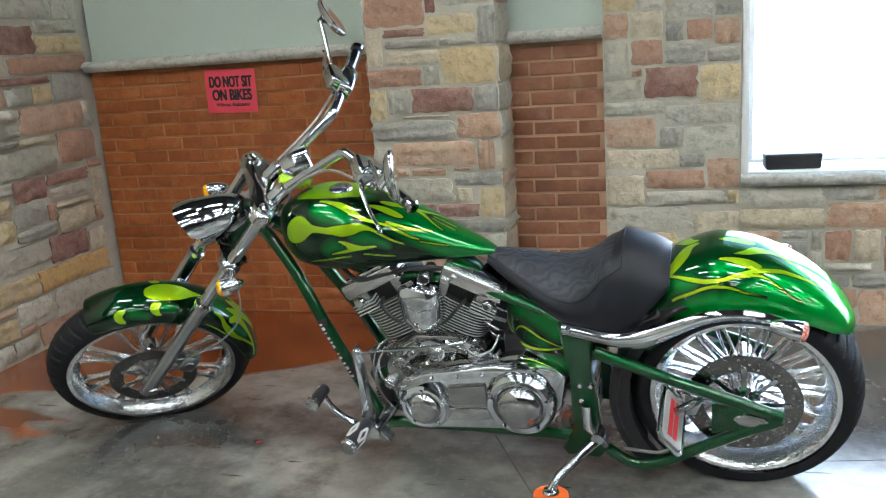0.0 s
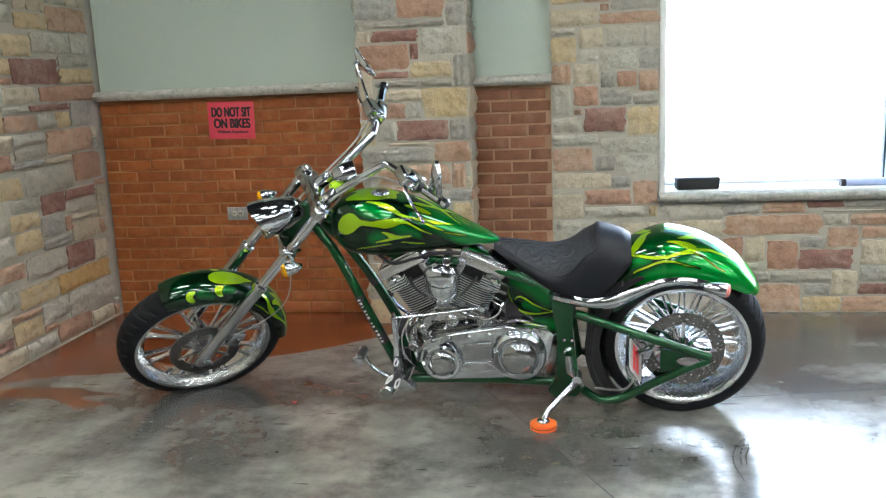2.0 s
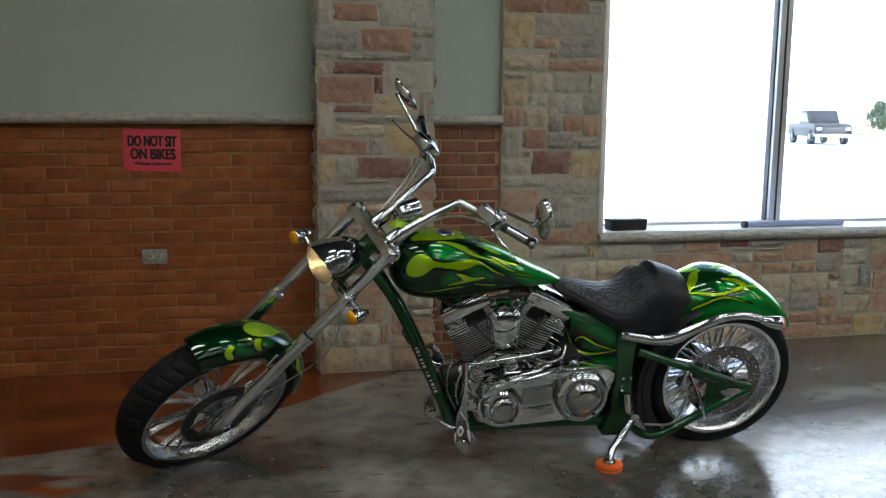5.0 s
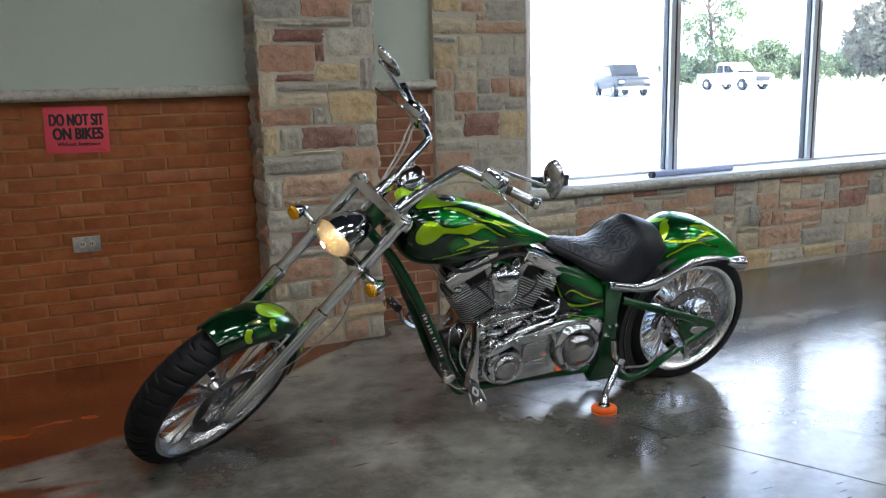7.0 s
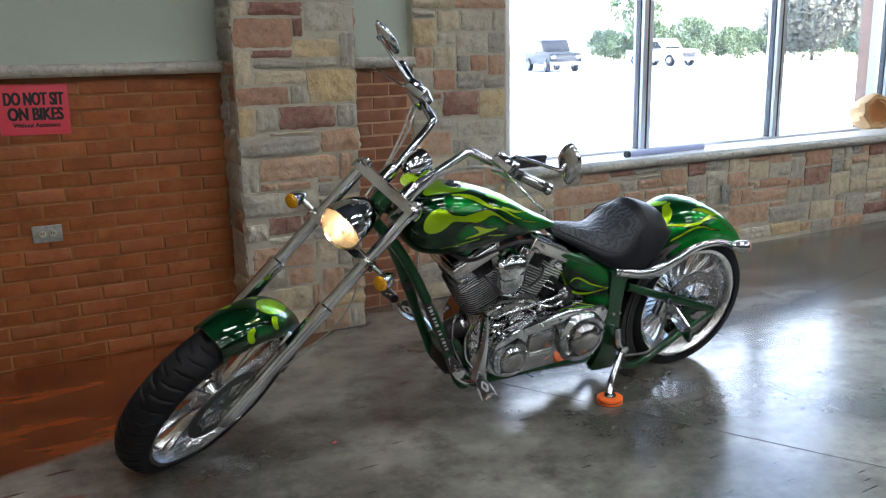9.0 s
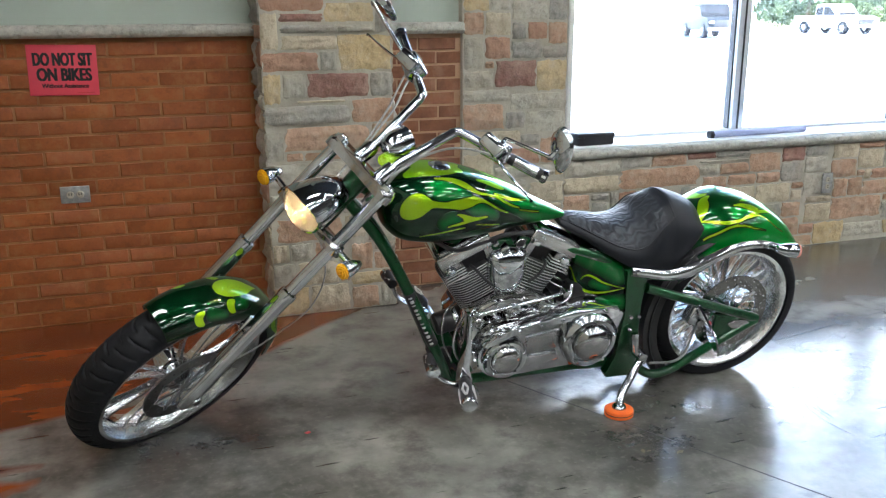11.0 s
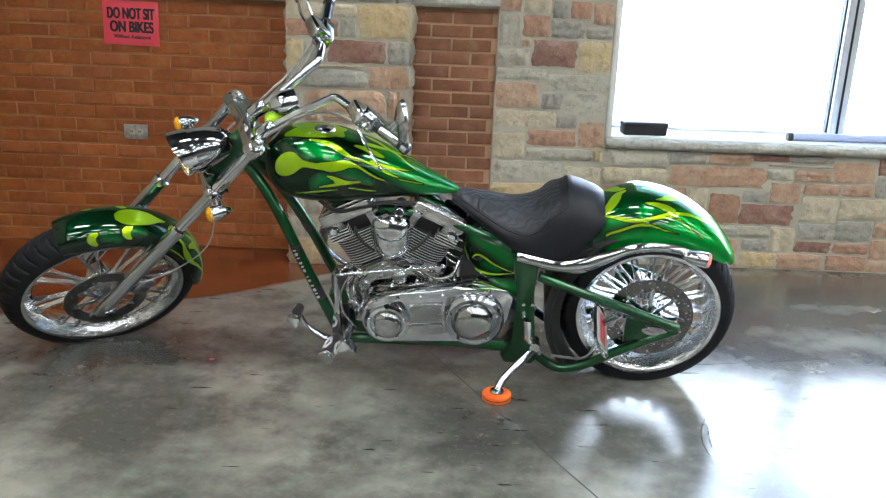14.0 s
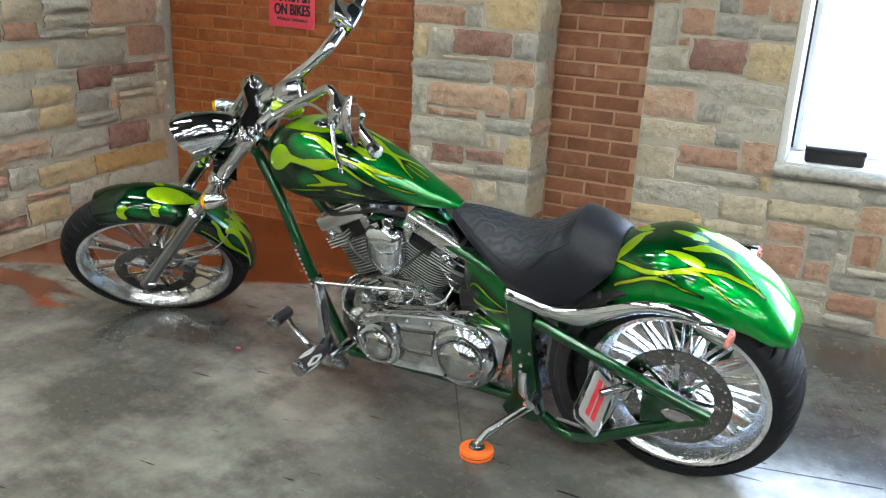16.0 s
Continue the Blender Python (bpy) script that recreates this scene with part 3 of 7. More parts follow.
def ledge(x0, x1, y0, y1, z, name, label, h=0.055, seed=1):
    """A rock-faced stone ledge with an uneven front."""
    bm = bmesh.new()
    n = max(4, int((x1 - x0) / 0.035))
    rings = []
    for i in range(n + 1):
        x = x0 + (x1 - x0) * i / n
        d = [0.014 * noise.noise((x * 14, k * 3.1, seed)) for k in range(4)]
        rings.append([(x, y1, z), (x, y0 + 0.004, z), (x, y0 - 0.012 + d[0], z + 0.3 * h), (x, y0 - 0.016 + d[1], z + 0.55 * h), (x, y0 - 0.010 + d[2], z + 0.82 * h), (x, y0 + 0.008, z + h + 0.1 * d[3]), (x, y1, z + h)])
    loft(bm, rings)
    return thing(name, bm, LEDGE_STONE, label, "ledge", "structure", sharp=60)


ledge(WEST, -1.40, 3.885, 4.0, LEDGE, "trim_ledge", "grey rock-faced limestone ledge capping the brick wall")
ledge(-0.83, -0.39, 3.905, 4.02, LEDGE, "trim_ledge_niche", "short grey limestone ledge capping the brick panel", seed=7)
ledge(0.188, 4.122, 3.885, 4.36, 0.63, "window_sill", "long grey limestone window sill", 0.052, seed=13)

# window: aluminium frame with mullions, glass set back in the wall
GLASS_Y = 4.25
window = thing("window_1", box(bmesh.new(), (0.19, GLASS_Y - 0.04, 0.682), (4.12, GLASS_Y + 0.05, 0.702), 0.004), WHITE_TRIM, "wide shop window in a silver aluminium frame", "window", "structure")
part("head", box(bmesh.new(), (0.19, GLASS_Y - 0.04, 2.79), (4.12, GLASS_Y + 0.05, 2.85), 0.004), ALU_FRAME, window)
MULLIONS = (0.225, 1.495, 2.768, 4.06)
for k, x in enumerate(MULLIONS):
    w = 0.041 if k else 0.03
    post = part("mullion", box(bmesh.new(), (x - w, GLASS_Y - 0.05, 0.702), (x + w, GLASS_Y + 0.05, 2.79), 0.004), ALU_FRAME if k else WHITE_TRIM, window)
    for s in (-1, 1) if k else ():
        gx = x + s * (w + 0.004)
        part("gasket", box(bmesh.new(), (gx - 0.004, GLASS_Y - 0.022, 0.702), (gx + 0.004, GLASS_Y + 0.022, 2.79)), GASKET, post)
    part("groove", box(bmesh.new(), (x - 0.006, GLASS_Y - 0.0525, 0.702), (x + 0.006, GLASS_Y - 0.05, 2.79)), GASKET, post)
for a, b in zip(MULLIONS, MULLIONS[1:]):
    pane = part("pane", box(bmesh.new(), (a + 0.04, GLASS_Y - 0.003, 0.702), (b - 0.04, GLASS_Y + 0.003, 2.79)), GLASS, window, "clear glass pane")
    pane.visible_shadow = False
thing("window_reveal", box(bmesh.new(), (0.191, 3.915, 0.676), (0.222, 4.188, 2.85), 0.004), WHITE_TRIM, "white painted window reveal", "trim", "structure")

thing("window_stool", box(bmesh.new(), (0.224, 3.922, 0.68), (4.118, 4.208, 0.687), 0.002), WHITE_TRIM, "white painted board on top of the stone sill", "trim", "structure")

# ceiling lights
def ceiling_light(m):
    lamp = empty("ceiling_light", "white recessed fluorescent ceiling light panel", "ceiling light", group="ceiling lights")
    bm = bmesh.new()
    for lo, hi in (((-0.37, -0.12, -0.03), (0.37, -0.10, 0)), ((-0.37, 0.10, -0.03), (0.37, 0.12, 0)), ((-0.37, -0.10, -0.03), (-0.35, 0.10, 0)), ((0.35, -0.10, -0.03), (0.37, 0.10, 0))):
        box(bm, lo, hi)
    part("frame", bm, WHITE_TRIM, lamp)
    part("diffuser", box(bmesh.new(), (-0.35, -0.10, -0.02), (0.35, 0.10, -0.005)), DIFFUSER, lamp)
    lamp.matrix_basis = m
    return lamp


DIFFUSER, dnt, dp = base_mat("light diffuser")
dp.inputs["Emission Color"].default_value = (0.97, 0.98, 0.925, 1)
dp.inputs["Emission Strength"].default_value = PANEL_GLOW
LAMP_X, LAMP_Y = [-2.3 + 1.5 * k for k in range(7)], [1.65 - 1.4 * k for k in range(6)]
lamp = ceiling_light(pose(LAMP_X[0], LAMP_Y[0], HIGH))
for x in LAMP_X:
    for y in LAMP_Y:
        if (x, y) != (LAMP_X[0], LAMP_Y[0]):
            copy_thing(lamp, pose(x, y, HIGH))

# notice on the brick wall
PINK = surface("pink paper", (0.62, 0.045, 0.075), (0.74, 0.07, 0.11), (0.55, 0.65), 0, 5, 90, 0.05, 0.001)
INK = surface("black ink", (0.006, 0.005, 0.006), (0.012, 0.01, 0.012), (0.5, 0.6), 0, 5, 90, 0.0)


def lettering(text, size, x, z, parent, material, width, bold, name="lettering"):
    """Flat letters, drawn out to the given width."""
    cu = bpy.data.curves.new(name, "FONT")
    cu.body, cu.size, cu.offset, cu.extrude = text, size, bold, 0.0002
    cu.align_x, cu.align_y = "CENTER", "CENTER"
    rough = new(name, cu)
    me = bpy.data.meshes.new_from_object(rough.evaluated_get(bpy.context.evaluated_depsgraph_get()))
    bpy.data.objects.remove(rough)
    xs = [v.co.x for v in me.vertices]
    ys = [v.co.y for v in me.vertices]
    cx, cy, k = (max(xs) + min(xs)) / 2, (max(ys) + min(ys)) / 2, width / (max(xs) - min(xs))
    bm = bmesh.new()
    for dx in (-1, 0, 1):
        n = len(bm.verts)
        bm.from_mesh(me)
        bm.verts.ensure_lookup_table()
        for v in bm.verts[n:]:
            v.co = ((v.co.x - cx) * k + dx * 0.03 * size, v.co.y - cy, v.co.z + 0.0002 * dx)
    bm.to_mesh(me)
    bm.free()
    me.materials.clear()
    me.materials.append(material)
    ob = new(name, me)
    ob.parent = parent
    ob.matrix_basis = Matrix.Translation((x, -0.0022, z)) @ Matrix.Rotation(radians(90), 4, "X")
    return ob


sign = thing("notice", box(bmesh.new(), (-0.14, -0.0015, -0.108), (0.14, 0.0, 0.108), 0.0004), PINK, "bright pink paper notice taped to the brick wall", "sign")
sign.matrix_basis = Matrix.Translation((-2.235, NORTH - 0.0065, 1.16)) @ Matrix.Rotation(radians(1.0), 4, "Y")
lettering("DO NOT SIT", 0.075, 0.002, 0.047, sign, INK, 0.236, 0.0016)
lettering("ON BIKES", 0.075, 0.004, -0.018, sign, INK, 0.218, 0.0016)
lettering("Without Assistance", 0.026, 0.004, -0.066, sign, INK, 0.188, 0.0004)
part("fine_print", box(bmesh.new(), (0.05, -0.0022, -0.098), (0.12, -0.0014, -0.094)), RED_INK, sign, "small illegible line")


GALVANISED = surface("galvanised plate", (0.20, 0.205, 0.20), (0.52, 0.53, 0.52), (0.3, 0.45), 0.6, 45, 160, 0.1, 0.001)


def outlet(name, m, label, upright=False):
    plate = thing(name, box(bmesh.new(), (-0.062, -0.007, -0.038), (0.062, 0, 0.038), 0.003), GALVANISED, label, "outlet")
    face = surface("beige socket", (0.42, 0.39, 0.3), (0.5, 0.47, 0.38), (0.4, 0.5), 0, 20, 90, 0.0)
    for x in (-0.021, 0.021):
        bm = bmesh.new()
        lathe(bm, [(0, -0.0095), (0.0145, -0.0095), (0.0165, -0.007), (0.0165, -0.002)], 20, Matrix.Translation((x, 0, 0)) @ Matrix.Rotation(radians(-90), 4, "X"))
        sock = part("socket", bm, face, plate, "beige socket")
        for s in (-0.005, 0.005):
            part("slot", box(bmesh.new(), (x + s - 0.002, -0.0107, -0.003), (x + s + 0.002, -0.0092, 0.008)), GASKET, sock)
    plate.matrix_basis = m
    return plate


outlet("wall_outlet", Matrix.Translation((-2.245, NORTH - 0.008, 0.612)), "galvanised steel double outlet plate on the brick wall")
outlet("wall_outlet", Matrix.Translation((1.938, 3.888, 0.392)) @ Matrix.Rotation(radians(90), 4, "Y"), "small steel outlet plate on the stone wall under the window")

# things on the window sill
black_box = thing("box", box(bmesh.new(), (-0.115, -0.05, 0), (0.115, 0.05, 0.066), 0.012, seg=3), BLACK_PLASTIC, "small black box lying on the window sill", "box")
part("lid", box(bmesh.new(), (-0.118, -0.053, 0.042), (0.118, 0.053, 0.069), 0.009, seg=2), BLACK_PLASTIC, black_box)
black_box.matrix_basis = pose(0.405, 4.02, 0.687, 0, 0, 4)
BLUE_TUBE = surface("pale blue paper roll", (0.32, 0.38, 0.6), (0.45, 0.5, 0.7), (0.45, 0.6), 0, 6, 90, 0.05, 0.001)
bm = bmesh.new()
lathe(bm, [(0, 0), (0.012, 0), (0.019, 0.002), (0.019, 0.70), (0.012, 0.702), (0, 0.70)], 20)
roll = thing("paper_roll", bm, BLUE_TUBE, "long pale blue paper roll lying on the window sill", "paper roll")
roll.matrix_basis = Matrix.Translation((1.16, 4.0, 0.706)) @ Matrix.Rotation(radians(3), 4, "Z") @ Matrix.Rotation(radians(90), 4, "Y")
cap = part("end_cap", lathe(bmesh.new(), [(0, -0.006), (0.021, -0.006), (0.021, 0.02), (0.0195, 0.02)], 20), GASKET, roll, "dark end cap")
KRAFT = surface("brown paper", (0.42, 0.25, 0.11), (0.58, 0.37, 0.18), (0.7, 0.85), 0, 9, 60, 0.5, 0.01)
KRAFT_IN = surface("brown paper inside", (0.34, 0.14, 0.04), (0.45, 0.2, 0.07), (0.7, 0.85), 0, 9, 60, 0.4, 0.01)
bm = bmesh.new()
rings = []
for k, (r, h) in enumerate(((0.03, 0.0), (0.115, 0.01), (0.135, 0.09), (0.14, 0.17), (0.125, 0.21), (0.085, 0.2), (0.075, 0.13), (0.03, 0.06))):
    rings.append([(r * (1 + 0.09 * math.cos(8 * a + k)) * math.cos(a), r * (1 + 0.07 * math.sin(5 * a)) * math.sin(a), h) for a in [2 * math.pi * i / 24 for i in range(24)]])
loft(bm, rings)
bag = thing("paper_bag", bm, KRAFT, "crumpled brown paper bag lying open on the window sill", "paper bag", sharp=25)
part("mouth", lathe(bmesh.new(), [(0, 0.15), (0.07, 0.175), (0.098, 0.212)], 24), KRAFT_IN, bag, "darker open mouth")
bag.matrix_basis = Matrix.Translation((3.70, 4.1, 0.836)) @ Matrix.Rotation(radians(-20), 4, "Z") @ Matrix.Rotation(radians(82), 4, "X") @ Matrix.Translation((0, 0, -0.1))

# dry leaves and scrap on the floor
LEAF = surface("dry brown leaf", (0.05, 0.04, 0.02), (0.12, 0.10, 0.05), (0.7, 0.8), 0, 60, 200, 0.3, 0.002)
for x, y, turn, size in ((-0.353, 1.948, 20, 0.017), (-0.465, 1.994, 75, 0.013), (-0.445, 1.99, 10, 0.009)):
    bm = bmesh.new()
    loft(bm, [[(size * u, size * w * 0.5, 0.001 + size * 0.25 * lift), (size * u, 0, 0.0012 + size * 0.1 * lift), (size * u, -size * w * 0.5, 0.001 + size * 0.4 * lift), (size * u, 0, 0.0007)] for u, w, lift in ((-1, 0.1, 0.2), (-0.5, 0.9, 0.8), (0, 1.1, 0.4), (0.5, 0.7, 0.9), (1, 0.08, 0.3))])
    leaf = thing("dry_leaf", bm, LEAF, "small curled dry brown leaf on the concrete floor", "leaf", group="leaves on the floor")
    leaf.matrix_basis = pose(x, y, 0, 0, 0, turn)

scrap = thing("paper_scrap", box(bmesh.new(), (-0.009, -0.006, 0), (0.009, 0.006, 0.003), 0.001), RED_INK, "tiny red paper scrap on the floor", "scrap")
scrap.matrix_basis = pose(-1.482, 2.49, 0.0006, 0, 0, 25)

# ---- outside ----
# blue in the base colour cools the daylight the lot throws indoors
LOT = surface("blue-tinted concrete lot", (0.42, 0.50, 0.59), (0.53, 0.63, 0.74), (0.8, 0.9), 0, 0.15, 6, 0.2, 0.01)
GRASS = surface("dry mown grass", (0.2, 0.22, 0.1), (0.32, 0.33, 0.2), (0.9, 1.0), 0, 0.4, 9, 0.4, 0.03)
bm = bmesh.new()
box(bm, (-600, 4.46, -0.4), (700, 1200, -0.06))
thing("ground", bm, LOT, "pale sunlit concrete parking lot outside, tinted blue for cool daylight", "parking lot", "structure")
thing("verge", box(bmesh.new(), (50, 40, -0.4), (600, 800, 0.02), 0.0), GRASS, "strip of mown grass beyond the lot", "grass", "structure")
TRUCK_BLUE = surface("blue-grey car paint", (0.008, 0.010, 0.014), (0.013, 0.016, 0.022), (0.4, 0.5), 0.0, 3, 60, 0, coat=0.0)
TRUCK_BLUE.node_tree.nodes["Principled BSDF"].inputs["Specular IOR Level"].default_value = 0.12
TRUCK_WHITE = surface("white car paint", (0.72, 0.72, 0.7), (0.8, 0.8, 0.78), (0.3, 0.4), 0, 3, 60, 0, coat=0.6)
CAR_GLASS = surface("car window glass", (0.006, 0.007, 0.009), (0.01, 0.011, 0.013), (0.05, 0.1), 0, 3, 60, 0)
CAR_GLASS.node_tree.nodes["Principled BSDF"].inputs["Specular IOR Level"].default_value = 0.15


def pickup(name, paint, m, label):
    """A four-door pickup truck about 5.6 m long, its nose towards +x."""
    truck = empty(name, label, "pickup truck")
    bm = bmesh.new()
    side = [(-2.8, 0.55), (-2.8, 1.12), (-0.95, 1.14), (1.25, 1.16), (2.45, 1.12), (2.74, 1.0), (2.8, 0.85), (2.8, 0.46), (2.42, 0.42)]
    for cx in (1.85, -1.75):
        side += [(cx + 0.52 * math.cos(math.pi * k / 10), 0.42 + 0.46 * math.sin(math.pi * k / 10)) for k in range(11)]
    side += [(-2.45, 0.45)]
    slab(bm, side, -0.95, 0.95, 0.06, Matrix.Rotation(radians(90), 4, "X"))
    part("body", bm, paint, truck)
    bm = bmesh.new()
    slab(bm, [(-1.0, 1.1), (-0.88, 1.80), (-0.6, 1.88), (0.35, 1.88), (0.6, 1.80), (1.25, 1.12)], -0.8, 0.8, 0.08, Matrix.Rotation(radians(90), 4, "X"))
    part("cab", bm, paint, truck)
    for s in (-1, 1):
        for pts in ([(-0.88, 1.18), (-0.76, 1.68), (-0.2, 1.7), (-0.2, 1.18)], [(-0.12, 1.18), (-0.12, 1.7), (0.4, 1.7), (0.98, 1.18)]):
            part("side_window", slab(bmesh.new(), pts, -0.01, 0.01, 0, Matrix.Translation((0, s * 0.81, 0)) @ Matrix.Rotation(radians(90), 4, "X")), CAR_GLASS, truck)
    part("windscreen", slab(bmesh.new(), [(-0.68, 0), (0.68, 0), (0.58, 0.8), (-0.58, 0.8)], 0, 0.02, 0, Matrix.Translation((1.2, 0, 1.18)) @ Matrix.Rotation(radians(-50), 4, "Y") @ Matrix.Rotation(radians(90), 4, "Z") @ Matrix.Rotation(radians(90), 4, "X")), CAR_GLASS, truck)
    part("grille", box(bmesh.new(), (2.78, -0.6, 0.62), (2.84, 0.6, 0.95), 0.02), GASKET, truck)
    for s in (-0.75, 0.75):
        part("headlight", box(bmesh.new(), (2.76, s - 0.14, 0.78), (2.83, s + 0.14, 0.95), 0.02), CHROME, truck)
    part("bumper", box(bmesh.new(), (2.74, -0.95, 0.42), (2.92, 0.95, 0.6), 0.04), CHROME, truck)
    for x in (-1.75, 1.85):
        for s in (-0.86, 0.86):
            w = Matrix.Translation((x, s, 0.4)) @ Matrix.Rotation(radians(90), 4, "X")
            tyre = part("wheel", lathe(bmesh.new(), [(0.2, -0.14), (0.38, -0.14), (0.41, -0.09), (0.41, 0.09), (0.38, 0.14), (0.2, 0.14)], 24, w), RUBBER, truck)
            part("rim", lathe(bmesh.new(), [(0, -0.1), (0.17, -0.09), (0.21, -0.135), (0.21, 0.135), (0.17, 0.09), (0, 0.1)], 20, w), POLISHED, tyre)
    truck.matrix_basis = m @ Matrix.Diagonal((1, 1, 1.0, 1))
    return truck


pickup("pickup_truck", TRUCK_BLUE, pose(29.5, 43.7, -0.06, 0, 0, -109), "blue-grey pickup truck parked on the lot")
pickup("pickup_truck", TRUCK_WHITE, pose(41.3, 46.8, -0.06, 0, 0, -92), "white pickup truck parked on the lot")

BARK = surface("bark", (0.06, 0.045, 0.03), (0.14, 0.1, 0.07), (0.85, 0.95), 0, 3, 30, 0.6, 0.02)
LEAVES = [surface("green leaves", (0.05, 0.085, 0.03), (0.11, 0.16, 0.06), (0.6, 0.7), 0, 1, 9, 0),
          surface("bronze leaves", (0.07, 0.065, 0.045), (0.13, 0.12, 0.08), (0.6, 0.7), 0, 1, 9, 0),
          surface("spruce needles", (0.03, 0.055, 0.035), (0.065, 0.095, 0.06), (0.6, 0.7), 0, 1, 9, 0)]


def tree(name, x, y, height, spread, leaf, label, shape="round", seed=1, count=2600):
    rnd = random.Random(seed)
    ob = empty(name, label, "tree")
    bm = bmesh.new()
    tube(bm, spline([(0, 0, -0.1, 0.02 * height), (0.05 * spread, 0, 0.3 * height, 0.014 * height), (0, 0.04 * spread, 0.6 * height, 0.009 * height), (0, 0, 0.92 * height, 0.003 * height)], 4), seg=8)
    for k in range(9):
        a, z = rnd.uniform(0, 6.28), height * rnd.uniform(0.22, 0.7)
        r = spread * (0.42 if shape == "round" else 0.45 * (1 - z / height))
        tube(bm, [(0, 0, z, 0.01 * height), (0.5 * r * math.cos(a), 0.5 * r * math.sin(a), z + 0.1 * height, 0.006 * height), (r * math.cos(a), r * math.sin(a), z + 0.16 * height, 0.002 * height)], seg=6)
    part("trunk", bm, BARK, ob)
    verts, faces = [], []
    clumps = [(rnd.uniform(0, 6.28), rnd.random(), rnd.random() ** 0.5) for _ in range(70)]
    for _ in range(6 * count):
        a, h, r = rnd.choice(clumps)
        if shape == "round":
            z = height * (0.2 + 0.8 * h)
            rad = 0.5 * spread * math.sin(math.pi * (0.15 + 0.82 * h)) ** 0.6 * r
        else:
            z = height * (0.06 + 0.94 * h)
            rad = 0.5 * spread * (1 - h) * (0.35 + 0.65 * r)
        c = Vector((rad * math.cos(a), rad * math.sin(a), z)) + Vector(rnd.gauss(0, 0.055 * spread) for _ in range(3))
        q = Euler([rnd.uniform(0, 6.28) for _ in range(3)]).to_matrix()
        s = rnd.uniform(0.014, 0.032) * max(spread, 3)
        n = len(verts)
        verts += [c + q @ Vector(p) * s for p in ((-1, -0.5, 0), (1, -0.5, 0.2), (0.8, 0.6, 0), (-0.7, 0.5, -0.2))]
        faces.append((n, n + 1, n + 2, n + 3))
    me = bpy.data.meshes.new("crown")
    me.from_pydata(verts, [], faces)
    me.materials.append(leaf)
    crown = new("crown", me)
    crown.parent = ob
    ob.matrix_basis = pose(x, y, 0.05)
    return ob


tree("maple_tree", 56, 46, 6.4, 6.5, LEAVES[1], "broad bronze-green maple tree by the lot", seed=3)
tree("spruce_tree", 64, 46, 11, 6.5, LEAVES[2], "tall dark spruce tree by the lot", "cone", 4, 3200)
tree("ash_tree", 54, 64, 13, 6.0, LEAVES[0], "tall thin-leaved ash tree beyond the lot", seed=5, count=900)
for k in range(9):
    tree("shrub", 53 + 3.0 * k, 66.5 - 2.4 * k, 2.6 + 0.5 * (k % 3), 4.6, LEAVES[k % 2 if k > 5 else 0], "rounded green shrub by the lot", seed=20 + k, count=900)

# bright hazy sky low over the far edge of the lot
HAZE, znt, zp = base_mat("bright haze")
zp.inputs["Base Color"].default_value = (0.8, 0.82, 0.85, 1)
zp.inputs["Emission Color"].default_value = (0.56, 0.83, 1.44, 1)
zp.inputs["Emission Strength"].default_value = 0.26
thing("backdrop", box(bmesh.new(), (-1600, 1150, -5), (2600, 1160, 700)), HAZE, "bright white hazy sky beyond the lot", "backdrop", "structure")

# ---- the motorcycle: x to its tail, y to its right, z up; it leans on its side stand ----
LEAN_BIKE, YAW_BIKE, REAR_X, LINE_Y = 13.0, -1.6, 0.135, 2.573
REAR_Z, REAR_R = 0.318, 0.322
RAKE, STEER = radians(43), radians(38)
HEAD = Vector((-1.27, -0.012, 0.938))
AXIS = Vector((math.sin(RAKE), 0, math.cos(RAKE)))
FWD = Vector((-math.cos(RAKE), 0, math.sin(RAKE)))
NS = FWD * math.cos(STEER) - Vector((0, math.sin(STEER), 0))
RS = Vector((0, math.cos(STEER), 0)) + FWD * math.sin(STEER)
# the steered front end: (back from the steering axis, right, up along it)
FORK = Matrix.Translation(HEAD) @ Matrix((-NS, RS, AXIS)).transposed().to_4x4()
BIKE = Matrix.Translation((REAR_X, LINE_Y, 0.006)) @ pose(0, 0, 0, LEAN_BIKE, 0, YAW_BIKE) @ Matrix.Translation((-REAR_X, 0, 0))
SIDE = Matrix.Rotation(radians(90), 4, "X")     # turns a flat outline (x, height) upright, its thickness towards the left
AHEAD = Vector((-math.cos(RAKE), 0, -math.sin(RAKE)))   # level forward, in the front end's terms

bike = empty("motorcycle", "green chopper motorcycle with lime flames and chrome on its stand", "motorcycle")


def along(origin, way):
    """The pose whose z axis starts at origin and runs along way."""
    return Matrix.Translation(origin) @ Vector(way).to_track_quat("Z", "Y").to_matrix().to_4x4()


